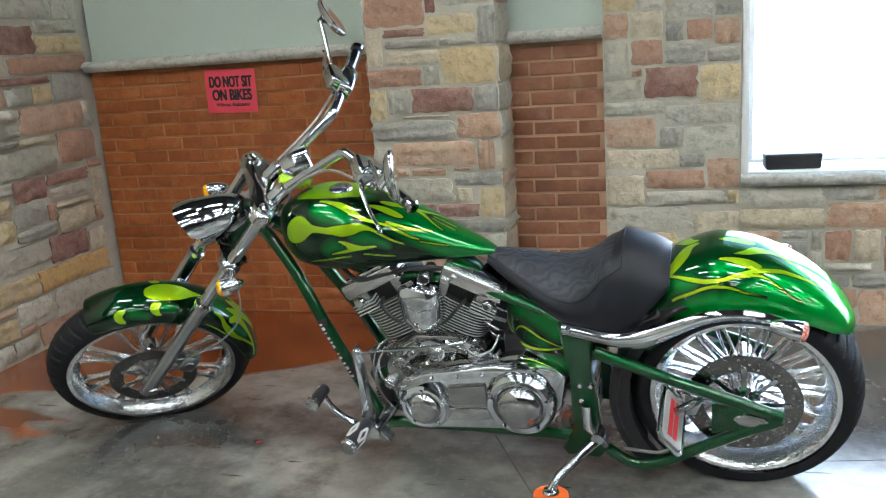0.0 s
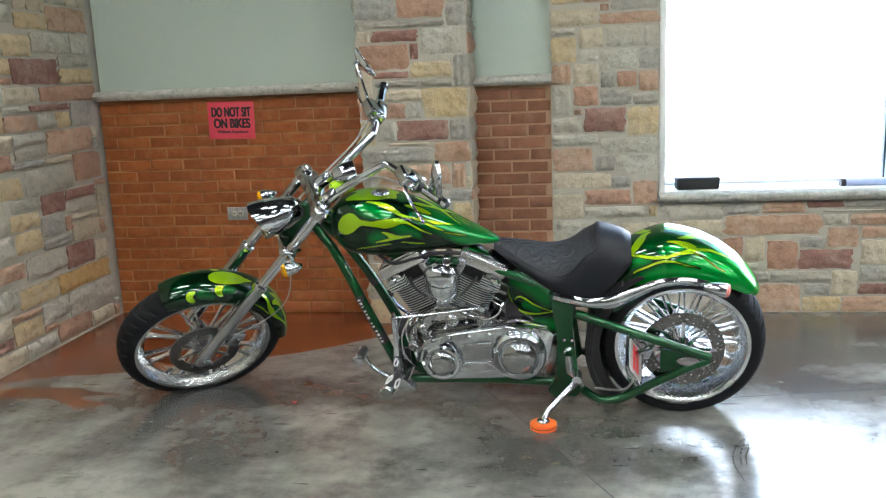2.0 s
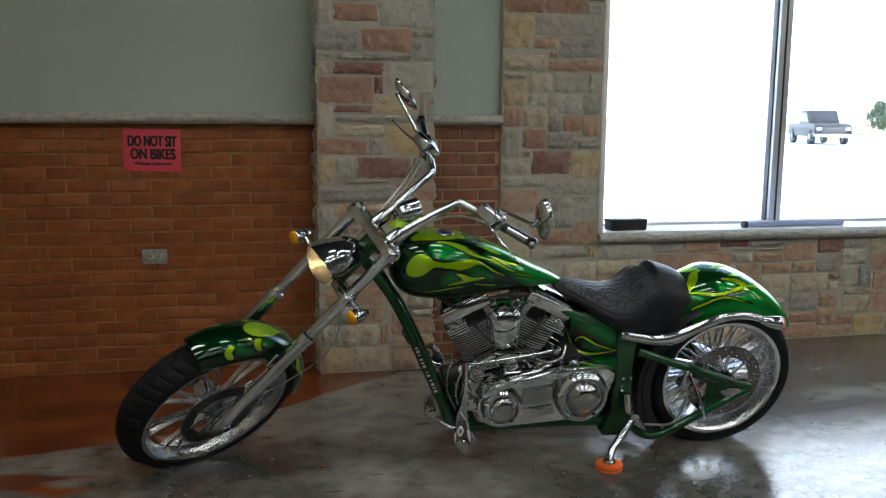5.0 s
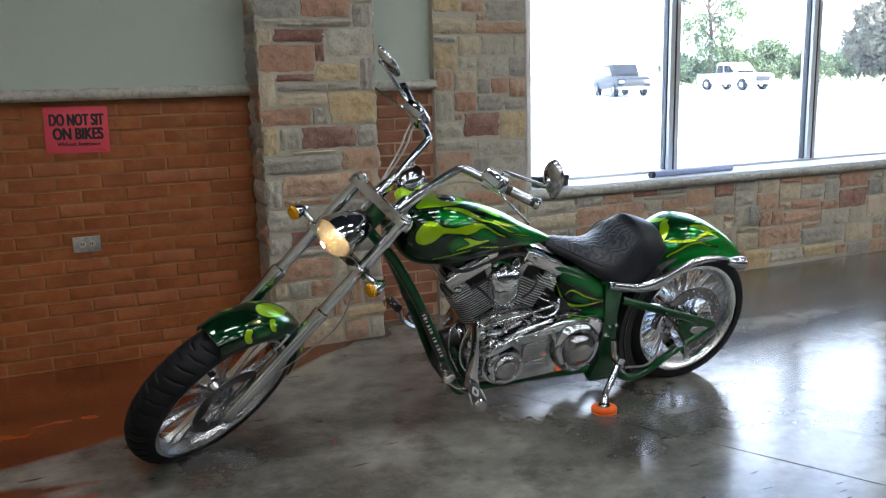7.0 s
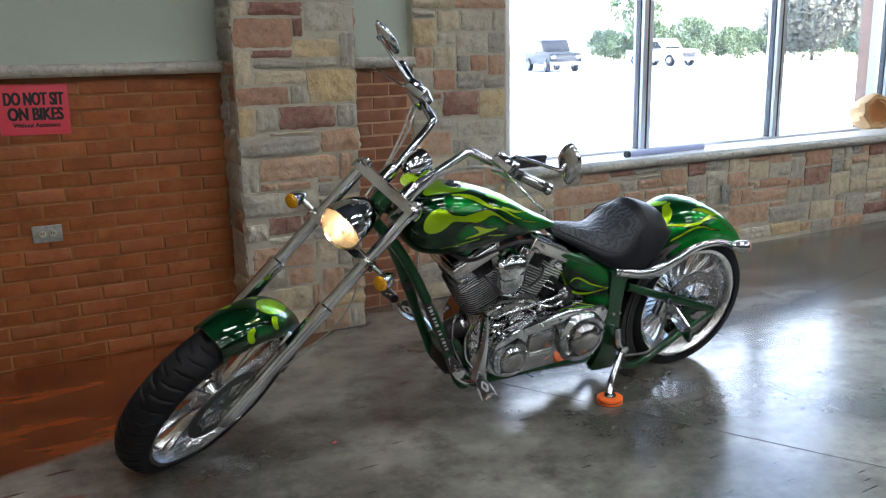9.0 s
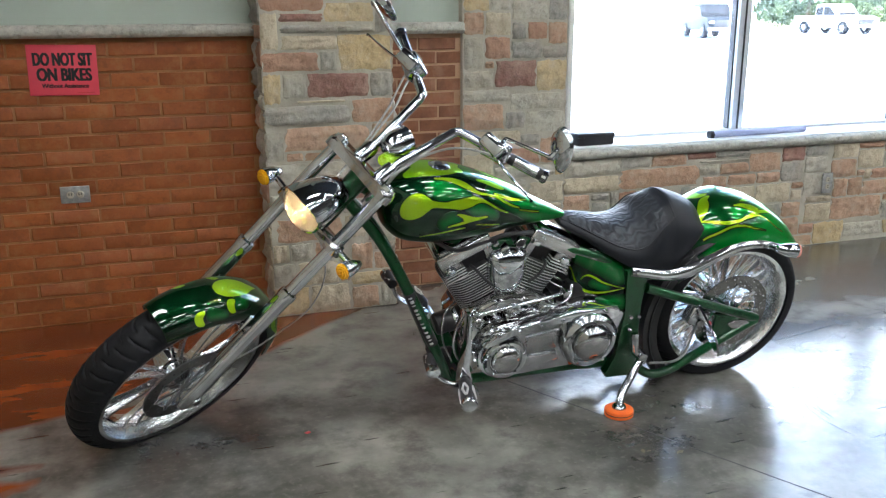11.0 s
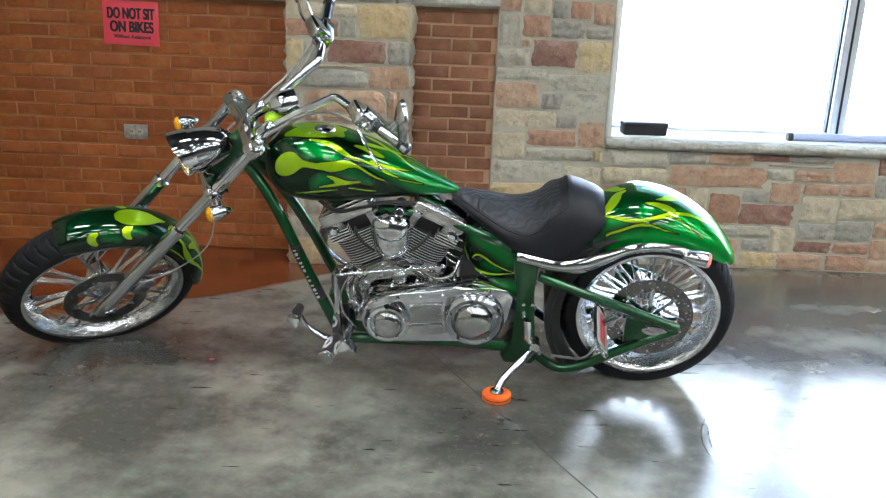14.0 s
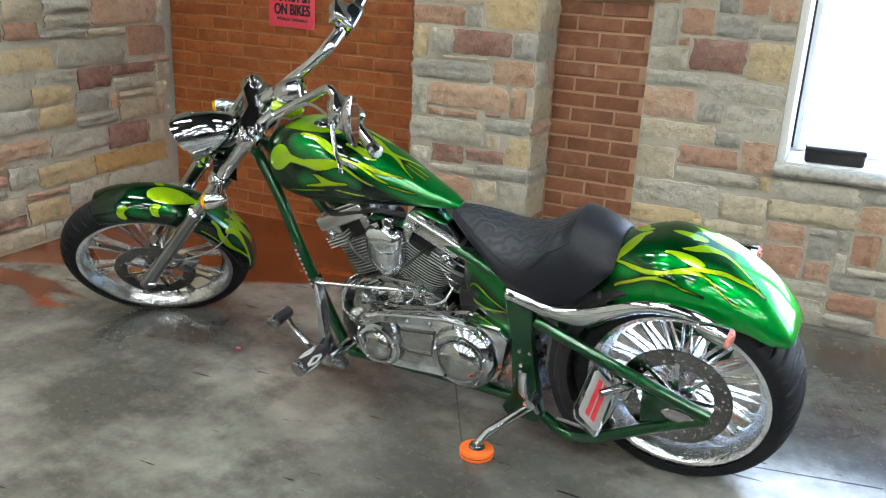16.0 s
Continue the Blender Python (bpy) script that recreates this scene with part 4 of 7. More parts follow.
def wheel(name, m, r, half, rim_r, count, twist, disc_r, disc_y, label, tread, steel, broad=1.0):
    """A wheel about its own y axis: rim with spokes, tyre, hub and brake disc."""
    turn = m @ Matrix.Rotation(radians(90), 4, "X")
    rw = half * 0.92
    bm = bmesh.new()
    lip = [(rim_r - 0.034, -rw + 0.030), (rim_r - 0.020, -rw + 0.008), (rim_r - 0.013, -rw), (rim_r, -rw - 0.001), (rim_r + 0.002, -rw + 0.006)]
    prof = lip + [(rim_r - 0.006, -rw + 0.012), (rim_r - 0.006, rw - 0.012)] + [(a, -b) for a, b in lip[::-1]]
    prof += [(rim_r - 0.04, rw - 0.05), (rim_r - 0.043, 0.02), (rim_r - 0.043, -0.02), (rim_r - 0.04, -rw + 0.05)]
    lathe(bm, prof, 96, turn, closed=True)
    rim = part(name, bm, RIM_CHROME, bike, label)
    # tyre with cut grooves
    bm = bmesh.new()
    seg, across = 14 * tread, 26
    rings = []
    for j in range(across + 1):
        a = math.pi * (j / across) * 1.06 - 0.03 * math.pi
        yy = -half * math.cos(a) * (1.0 if abs(math.cos(a)) < 0.97 else 0.98)
        base = rim_r + 0.001 + (r - rim_r) * max(0.0, math.sin(a)) ** (0.62 if half > 0.09 else 0.85)
        ring = []
        for k in range(seg):
            t = k / seg
            cut = 0.0
            s = abs(yy) / half
            if 0.12 < s < 0.9 and base > rim_r + 0.55 * (r - rim_r):
                ph = (t * tread + 0.55 * s ** 1.5 + (0.5 if yy > 0 else 0.0)) % 1.0
                cut = 0.007 if ph < 0.13 else 0.0
            ang = 2 * math.pi * t
            ring.append(turn @ Vector(((base - cut) * math.cos(ang), (base - cut) * math.sin(ang), yy)))
        rings.append(ring)
    loft(bm, rings, caps=False)
    part("tyre", bm, RUBBER, rim, "black rubber tyre with curved tread grooves", 60)
    # spokes in pairs
    bm = bmesh.new()
    r1 = rim_r - 0.036
    loft(bm, [[(x * broad + sh, y, z) for x, y in ((-w, -d), (w, -d), (w * 0.6, d), (-w * 0.6, d))] for z, w, d, sh in
              ((0.035, 0.008, 0.022, 0.0), (0.4 * r1, 0.0048, 0.012, 0.010 * twist), (0.75 * r1, 0.0052, 0.010, 0.032 * twist), (r1, 0.009, 0.015, 0.05 * twist))])
    bmesh.ops.bevel(bm, geom=bm.edges[:], offset=0.002, segments=1, affect="EDGES")
    spoke_mesh = finish("spoke", bm, SPOKE_CHROME, 40)
    for k in range(count):
        for s in (-1, 1):
            ob = new("spoke", spoke_mesh)
            ob.parent = rim
            ob.matrix_basis = m @ Matrix.Rotation(2 * math.pi * k / count, 4, "Y") @ Matrix.Translation((0, -0.25 * half, 0)) @ Matrix.Rotation(s * radians(4.5), 4, "Y") @ Matrix.Diagonal((s, 1, 1, 1))
    part("hub", lathe(bmesh.new(), [(0, half + 0.012), (0.022, half + 0.012), (0.024, half), (0.045, half - 0.01), (0.05, 0.3 * half), (0.06, 0.1 * half), (0.06, -0.2 * half), (0.04, -half), (0, -half)], 32, turn), CHROME, rim)
    # brake disc with drilled ring and carrier arms
    dm = turn @ Matrix.Translation((0, 0, disc_y))
    bm = bmesh.new()
    lathe(bm, [(disc_r * 0.68, -0.0025), (disc_r, -0.0025), (disc_r, 0.0025), (disc_r * 0.68, 0.0025)], 72, dm, closed=True)
    part("brake_disc", bm, steel, rim, "steel drilled brake disc")
    bm = bmesh.new()
    for k in range(30):
        a, rr = 2 * math.pi * k / 30, disc_r * (0.76, 0.84, 0.92)[k % 3]
        lathe(bm, [(0, 0.0032), (0.0036, 0.0032), (0.0036, -0.0032), (0, -0.0032)], 8, dm @ Matrix.Translation((rr * math.cos(a), rr * math.sin(a), 0)))
    tagged(part("drillings", bm, CASTING, rim), kind="stuff")
    bm = bmesh.new()
    box(bm, (0.02, -0.007, -0.003), (disc_r * 0.72, 0.007, 0.003), 0.001, seg=1)
    lathe(bm, [(0, 0.006), (0.008, 0.006), (0.009, 0), (0.009, -0.004)], 10, Matrix.Translation((disc_r * 0.72, 0, 0)))
    arm_mesh = finish("carrier_arm", bm, CHROME)
    for k in range(8):
        ob = new("carrier_arm", arm_mesh)
        ob.parent = rim
        ob.matrix_basis = dm @ Matrix.Rotation(2 * math.pi * k / 8, 4, "Z")
    return rim


wheel("rear_wheel", Matrix.Translation((REAR_X, 0, REAR_Z)), REAR_R, 0.125, 0.256, 19, 1.0, 0.158, 0.128, "chrome many-spoked rear wheel", 46, REAR_STEEL, 0.8)
wheel("front_wheel", FORK @ Matrix.Translation((-0.02, 0, -0.905)), 0.352, 0.066, 0.288, 8, 0.25, 0.15, 0.075, "chrome spoked front wheel turned to the left", 44, DISC_STEEL)


def girth(ring, top, u):
    """Along (u) and round (distance from the ring's top point) for each point of a ring."""
    out = [0.0] * len(ring)
    n, P = len(ring), [Vector(p) for p in ring]
    for k in range(top + 1, n):
        out[k] = out[k - 1] + (P[k] - P[k - 1]).length
    for k in range(top - 1, -1, -1):
        out[k] = out[k + 1] + (P[k] - P[k + 1]).length
    return [(u, g) for g in out]


def shell(name, path, half, deep, material, licks, under, label, across=80, steps=26, power=0.75, lead=0.0):
    """A fender: an arched section swept along path (x, z) in the middle plane. half and deep run along it."""
    pts = [Vector((p[0], 0, p[1])) for p in spline(path, steps)]
    n = len(pts)
    rings, uv, run = [], [], -lead
    for i, p in enumerate(pts):
        d = (pts[min(i + 1, n - 1)] - pts[max(i - 1, 0)]).normalized()
        inward = Vector((d.z, 0, -d.x))
        t = i / (n - 1)
        w, h = float(np.interp(t, np.linspace(0, 1, len(half)), half)), float(np.interp(t, np.linspace(0, 1, len(deep)), deep))
        ring = []
        for k in range(across + 1):
            a = math.pi * (k / across - 0.5)
            yy = w * math.copysign(abs(math.sin(a)) ** power, math.sin(a))
            dd = h * (1 - abs(math.cos(a)) ** power)
            ring.append(p + Vector((0, yy, 0)) + inward * dd)
        uv += girth(ring, across // 2, run)
        rings.append(ring)
        if i < n - 1:
            run += (pts[i + 1] - p).length
    bm = bmesh.new()
    loft(bm, rings, caps=False, closed=False)
    me = finish(name, bm, material, 60)
    paint_on(me, uv, licks, under)
    ob = new(name, me)
    ob.parent = bike
    thick = ob.modifiers.new("thickness", "SOLIDIFY")
    thick.thickness, thick.offset = 0.005, -1
    return tagged(ob, label)


REAR_LICKS_A = [[(0.03, 0.098, 0.006), (0.055, 0.085, 0.011), (0.085, 0.068, 0.017), (0.108, 0.044, 0.020), (0.125, 0.018, 0.014), (0.15, 0.008, 0.006)],
                [(0.207, 0.004, 0.004), (0.242, 0.002, 0.010), (0.272, 0.002, 0.0115), (0.301, 0.004, 0.005)],
                [(0.21, 0.09, 0.0035), (0.236, 0.09, 0.0075), (0.262, 0.092, 0.012), (0.288, 0.095, 0.0145), (0.312, 0.095, 0.0075), (0.322, 0.094, 0.002)],
                [(0.25, 0.067, 0.002), (0.278, 0.055, 0.009), (0.303, 0.036, 0.014), (0.33, 0.026, 0.0095), (0.36, 0.022, 0.006), (0.395, 0.03, 0.0045), (0.431, 0.043, 0.0035), (0.47, 0.058, 0.0022)],
                [(0.033, 0.082, 0.0026), (0.078, 0.107, 0.004), (0.115, 0.131, 0.0062), (0.16, 0.15, 0.006), (0.218, 0.152, 0.0055), (0.265, 0.133, 0.005), (0.305, 0.113, 0.0058)]]
REAR_LICKS_B = [[(0.30, 0.115, 0.0058), (0.345, 0.099, 0.0068), (0.38, 0.086, 0.0068), (0.412, 0.08, 0.006), (0.441, 0.072, 0.0055), (0.475, 0.068, 0.0032), (0.50, 0.068, 0.0015)],
                [(0.021, 0.153, 0.0035), (0.091, 0.164, 0.0042), (0.145, 0.166, 0.0042), (0.207, 0.17, 0.004), (0.254, 0.172, 0.003), (0.30, 0.177, 0.0022), (0.36, 0.173, 0.001)],
                [(0.20, 0.158, 0.0026), (0.262, 0.141, 0.0032), (0.306, 0.126, 0.0034), (0.34, 0.124, 0.0028), (0.377, 0.134, 0.002), (0.416, 0.143, 0.0016), (0.456, 0.142, 0.0009)],
                [(0.012, 0.118, 0.004), (0.016, 0.10, 0.004), (0.035, 0.09, 0.002)]]
REAR_LICKS = REAR_LICKS_A + REAR_LICKS_B
# broad flank and tail strokes: bright green paint with window reflection painted in
REAR_UNDER = [[(0.10, 0.255, 0.05), (0.22, 0.25, 0.055), (0.36, 0.21, 0.07), (0.5, 0.14, 0.09), (0.62, 0.08, 0.10)],
              [(0.45, 0.02, 0.06), (0.6, 0.0, 0.08)], [(0.02, 0.2, 0.02), (0.12, 0.21, 0.025), (0.25, 0.215, 0.02)],
              [(0.03, 0.12, 0.0096), (0.089, 0.131, 0.0126), (0.116, 0.141, 0.0062)],
              [(0.201, 0.126, 0.0123), (0.232, 0.11, 0.0122), (0.267, 0.111, 0.0076)],
              [(0.321, 0.109, 0.0152), (0.414, 0.116, 0.0361), (0.521, 0.12, 0.0361)]]
rear_fender = shell("rear_fender", [(-0.225, 0.575), (-0.12, 0.678), (-0.055, 0.729), (0.05, 0.768), (0.155, 0.755), (0.25, 0.715), (0.337, 0.653), (0.396, 0.585), (0.417, 0.55)],
                    (0.125, 0.135, 0.15, 0.16, 0.16, 0.155, 0.145, 0.125, 0.10), (0.15, 0.165, 0.165, 0.15, 0.132, 0.11, 0.085, 0.05, 0.03), PAINT_BRIGHT, REAR_LICKS,
                    REAR_UNDER, "bright green rear fender with lime flames", power=0.83, lead=0.152)

# front fender, bent round the tyre and turned with the fork
FF = 0.378
front_path = [(-FF * math.sin(radians(a)) - 0.02, FF * math.cos(radians(a)) - 0.905) for a in (56, 48, 36, 22, 8, -8, -24, -40, -54, -64)]
FRONT_LICKS = [[(0.222, 0.004, 0.018), (0.245, 0.004, 0.030), (0.28, 0.0, 0.036), (0.32, 0.0, 0.029), (0.355, 0.0, 0.014), (0.395, 0.0, 0.002)],
               [(0.252, 0.050, 0.006), (0.238, 0.056, 0.0135), (0.236, 0.066, 0.0145), (0.242, 0.078, 0.010), (0.254, 0.086, 0.003)],
               [(0.134, 0.060, 0.006), (0.118, 0.066, 0.0125), (0.112, 0.076, 0.0145), (0.116, 0.088, 0.0125), (0.126, 0.098, 0.007)],
               [(0.501, 0.019, 0.005), (0.54, 0.015, 0.0135), (0.578, 0.008, 0.011), (0.628, 0.006, 0.008), (0.678, 0.008, 0.004)],
               [(0.526, 0.054, 0.010), (0.555, 0.036, 0.015), (0.593, 0.038, 0.0115), (0.631, 0.048, 0.007), (0.691, 0.057, 0.0042), (0.766, 0.065, 0.0018)],
               [(0.45, 0.051, 0.004), (0.484, 0.063, 0.006), (0.51, 0.08, 0.009), (0.548, 0.09, 0.0115), (0.591, 0.092, 0.008), (0.643, 0.079, 0.0045), (0.705, 0.062, 0.002)],
               [(0.433, 0.102, 0.0017), (0.478, 0.104, 0.0022), (0.548, 0.108, 0.0018)]]
FRONT_UNDER = [[(0.16, 0.074, 0.007), (0.21, 0.088, 0.004)],
               [(0.262, 0.058, 0.008), (0.3, 0.062, 0.004)],
               [(0.562, 0.07, 0.006), (0.618, 0.063, 0.005)],
               [(0.43, 0.011, 0.006), (0.476, 0.018, 0.012), (0.513, 0.028, 0.009)]]
front_fender = shell("front_fender", front_path, (0.07, 0.08, 0.082, 0.082, 0.08, 0.075, 0.062), (0.06, 0.07, 0.07, 0.07, 0.07, 0.065, 0.05), PAINT, FRONT_LICKS,
                     FRONT_UNDER, "dark green front fender with lime flames")
front_fender.matrix_basis = FORK

# tank
TANK = spline([(-1.234, 0.852, 0.80, 0.035), (-1.214, 0.897, 0.75, 0.08), (-1.165, 0.926, 0.708, 0.118), (-1.08, 0.942, 0.692, 0.138), (-0.98, 0.931, 0.692, 0.138),
               (-0.88, 0.900, 0.702, 0.12), (-0.78, 0.856, 0.712, 0.095), (-0.68, 0.800, 0.72, 0.066), (-0.605, 0.762, 0.722, 0.04), (-0.565, 0.74, 0.722, 0.018)], 26)
rings, uv = [], []
for x, top, low, w in TANK:
    mid, hh, ring = low + 0.45 * (top - low), None, []
    for k in range(160):
        a = 2 * math.pi * k / 160
        sx, sz = math.sin(a), math.cos(a)
        zz = mid + (top - mid if sz > 0 else mid - low) * math.copysign(abs(sz) ** 0.82, sz)
        ring.append((x, w * math.copysign(abs(sx) ** 0.78, sx), zz))
    half = girth(ring[:81], 0, x)
    uv += half + half[-2:0:-1]
    rings.append(ring)
bm = bmesh.new()
loft(bm, rings)
me = finish("fuel_tank", bm, PAINT, 60)
TANK_LICKS_A = [[(-1.141, 0.041, 0.0156), (-1.111, 0.034, 0.030), (-1.074, 0.024, 0.046), (-1.028, 0.018, 0.046), (-0.994, 0.015, 0.033), (-0.968, 0.027, 0.015)],
                [(-1.063, 0.081, 0.0035), (-1.03, 0.083, 0.0062), (-1.0, 0.088, 0.0105), (-0.97, 0.097, 0.0120), (-0.945, 0.107, 0.0088), (-0.922, 0.113, 0.0055), (-0.886, 0.109, 0.003), (-0.855, 0.102, 0.002)],
                [(-1.158, 0.148, 0.0206), (-1.137, 0.16, 0.0401), (-1.113, 0.164, 0.0281), (-1.083, 0.167, 0.0121), (-1.04, 0.172, 0.0095), (-1.011, 0.169, 0.0132), (-0.989, 0.166, 0.0165), (-0.959, 0.154, 0.015),
                 (-0.938, 0.142, 0.0118), (-0.915, 0.136, 0.007), (-0.893, 0.136, 0.0042), (-0.866, 0.141, 0.004), (-0.839, 0.143, 0.003), (-0.812, 0.14, 0.0019)]]
TANK_LICKS_B = [[(-1.028, 0.246, 0.0022), (-0.987, 0.231, 0.0045), (-0.949, 0.212, 0.0051), (-0.912, 0.194, 0.0041), (-0.89, 0.182, 0.002)],
                [(-0.999, 0.2, 0.0022), (-0.981, 0.203, 0.0067), (-0.963, 0.207, 0.0091), (-0.939, 0.205, 0.0066), (-0.912, 0.194, 0.0032)],
                [(-1.113, 0.278, 0.0019), (-1.048, 0.269, 0.0025), (-0.969, 0.243, 0.0018)], [(-0.932, 0.223, 0.0017), (-0.877, 0.208, 0.0022), (-0.841, 0.194, 0.0013)],
                [(-0.914, 0.062, 0.0045), (-0.888, 0.058, 0.0092), (-0.862, 0.058, 0.0125), (-0.837, 0.059, 0.0105), (-0.822, 0.059, 0.005)]]
TANK_LICKS_C = [[(-0.859, 0.096, 0.0032), (-0.832, 0.094, 0.0052), (-0.805, 0.09, 0.0065), (-0.769, 0.076, 0.0034), (-0.734, 0.058, 0.0014)],
                [(-0.889, 0.03, 0.005), (-0.865, 0.024, 0.011), (-0.834, 0.014, 0.0085), (-0.802, 0.002, 0.0075), (-0.773, 0.009, 0.006), (-0.739, 0.028, 0.0036), (-0.709, 0.037, 0.0022)],
                [(-0.801, 0.005, 0.0012), (-0.764, 0.003, 0.001), (-0.727, 0.009, 0.0024), (-0.679, 0.01, 0.002)],
                [(-0.886, 0.109, 0.0025), (-0.853, 0.106, 0.0042), (-0.825, 0.109, 0.0043), (-0.794, 0.109, 0.0035), (-0.767, 0.103, 0.0017)], [(-0.767, 0.11, 0.0012), (-0.722, 0.091, 0.0018), (-0.686, 0.074, 0.001)]]
TANK_LICKS = TANK_LICKS_A + TANK_LICKS_B + TANK_LICKS_C
# last two strokes: the rear paint fade, with reflection painted in
TANK_UNDER = [[(-1.073, 0.11, 0.0152), (-1.043, 0.118, 0.0266), (-1.005, 0.122, 0.0233), (-0.97, 0.131, 0.01)],
              [(-1.038, 0.233, 0.0117), (-1.014, 0.22, 0.0144), (-0.986, 0.22, 0.0067)],
              [(-0.956, 0.167, 0.0098), (-0.929, 0.161, 0.0204), (-0.902, 0.163, 0.0133), (-0.866, 0.164, 0.007)],
              [(-0.966, 0.017, 0.0129), (-0.94, 0.021, 0.0166)],
              [(-0.87, 0.10, 0.012), (-0.80, 0.095, 0.026), (-0.70, 0.075, 0.042), (-0.60, 0.04, 0.05)],
              [(-0.85, 0.045, 0.015), (-0.80, 0.035, 0.03), (-0.70, 0.018, 0.04), (-0.62, 0.012, 0.04)]]
paint_on(me, uv, TANK_LICKS, TANK_UNDER)
tank = new("fuel_tank", me)
tank.parent = bike
tagged(tank, "dark green fuel tank with lime flames")
cap = part("filler_cap", lathe(bmesh.new(), [(0, 0.012), (0.024, 0.012), (0.029, 0.009), (0.037, 0.007), (0.040, 0.002), (0.040, -0.02)], 32, along((-1.03, 0.0, 0.933), (0.02, 0.0, 1))), CHROME, tank, "chrome filler cap")
part("cap_emblem", lathe(bmesh.new(), [(0, 0.0135), (0.012, 0.013), (0.013, 0.0115)], 24, along((-1.03, 0.0, 0.933), (0.02, 0.0, 1))), BLACK_PLASTIC, tank)

# seat: a tooled insert with a stitched seam round it, above a plain skirt
SEAT = spline([(-0.585, 0.738, 0.722, 0.024, 0.70, 0.03), (-0.53, 0.730, 0.706, 0.058, 0.672, 0.066), (-0.46, 0.716, 0.676, 0.098, 0.635, 0.106), (-0.39, 0.702, 0.648, 0.128, 0.595, 0.138),
               (-0.33, 0.704, 0.64, 0.146, 0.568, 0.155), (-0.28, 0.722, 0.662, 0.148, 0.555, 0.160), (-0.24, 0.748, 0.708, 0.140, 0.55, 0.160), (-0.205, 0.772, 0.728, 0.124, 0.55, 0.158),
               (-0.187, 0.788, 0.738, 0.116, 0.560, 0.156), (-0.165, 0.786, 0.738, 0.116, 0.575, 0.153), (-0.12, 0.772, 0.724, 0.114, 0.615, 0.146), (-0.085, 0.758, 0.712, 0.108, 0.65, 0.136), (-0.06, 0.742, 0.697, 0.098, 0.68, 0.12)], 5)
rings, tool, seam = [], [], []
for x, top, edge, we, low, wl in SEAT:
    half, flag = [], []
    for k in range(13):
        f = k / 12
        half.append((x, we * f, edge + (top - edge) * (1 - f ** 2.3)))
        flag.append(1.0 if f < 0.93 and x < -0.215 else 0.0)
    for k in range(1, 11):
        f = k / 10
        half.append((x, we + (wl - we) * f ** 0.6 + 0.010 * math.sin(math.pi * f), edge + (low - edge) * f))
        flag.append(0.0)
    under = [(x, wl * f, low) for f in (0.66, 0.33)]
    right = half + under
    ring = right + [(x, 0.0, low)] + [(px, -py, pz) for px, py, pz in right[:0:-1]]
    flags = flag + [0.0, 0.0]
    tool += flags + [0.0] + flags[:0:-1]
    rings.append(ring)
    if -0.56 < x < -0.186:
        seam.append((x, we, edge))
bm = bmesh.new()
loft(bm, rings)
me = finish("seat", bm, LEATHER, 34)
me.attributes.new("tooled", "FLOAT", "POINT").data.foreach_set("value", np.array(tool, np.float32))
seat = new("seat", me)
seat.parent = bike
tagged(seat, "black leather solo seat with tooled flames and a raised back")
ridge = [(-0.187, y, 0.738 + 0.050 * (1 - (abs(y) / 0.116) ** 2.3)) for y in (0.1, 0.06, 0.02, -0.02, -0.06, -0.1)]
part("piping", tube(bmesh.new(), [(x, w + 0.001, z + 0.001) for x, w, z in seam] + ridge + [(x, -w - 0.001, z + 0.001) for x, w, z in seam[::-1]], 0.0026, 8), LEATHER, seat, "stitched leather seam")

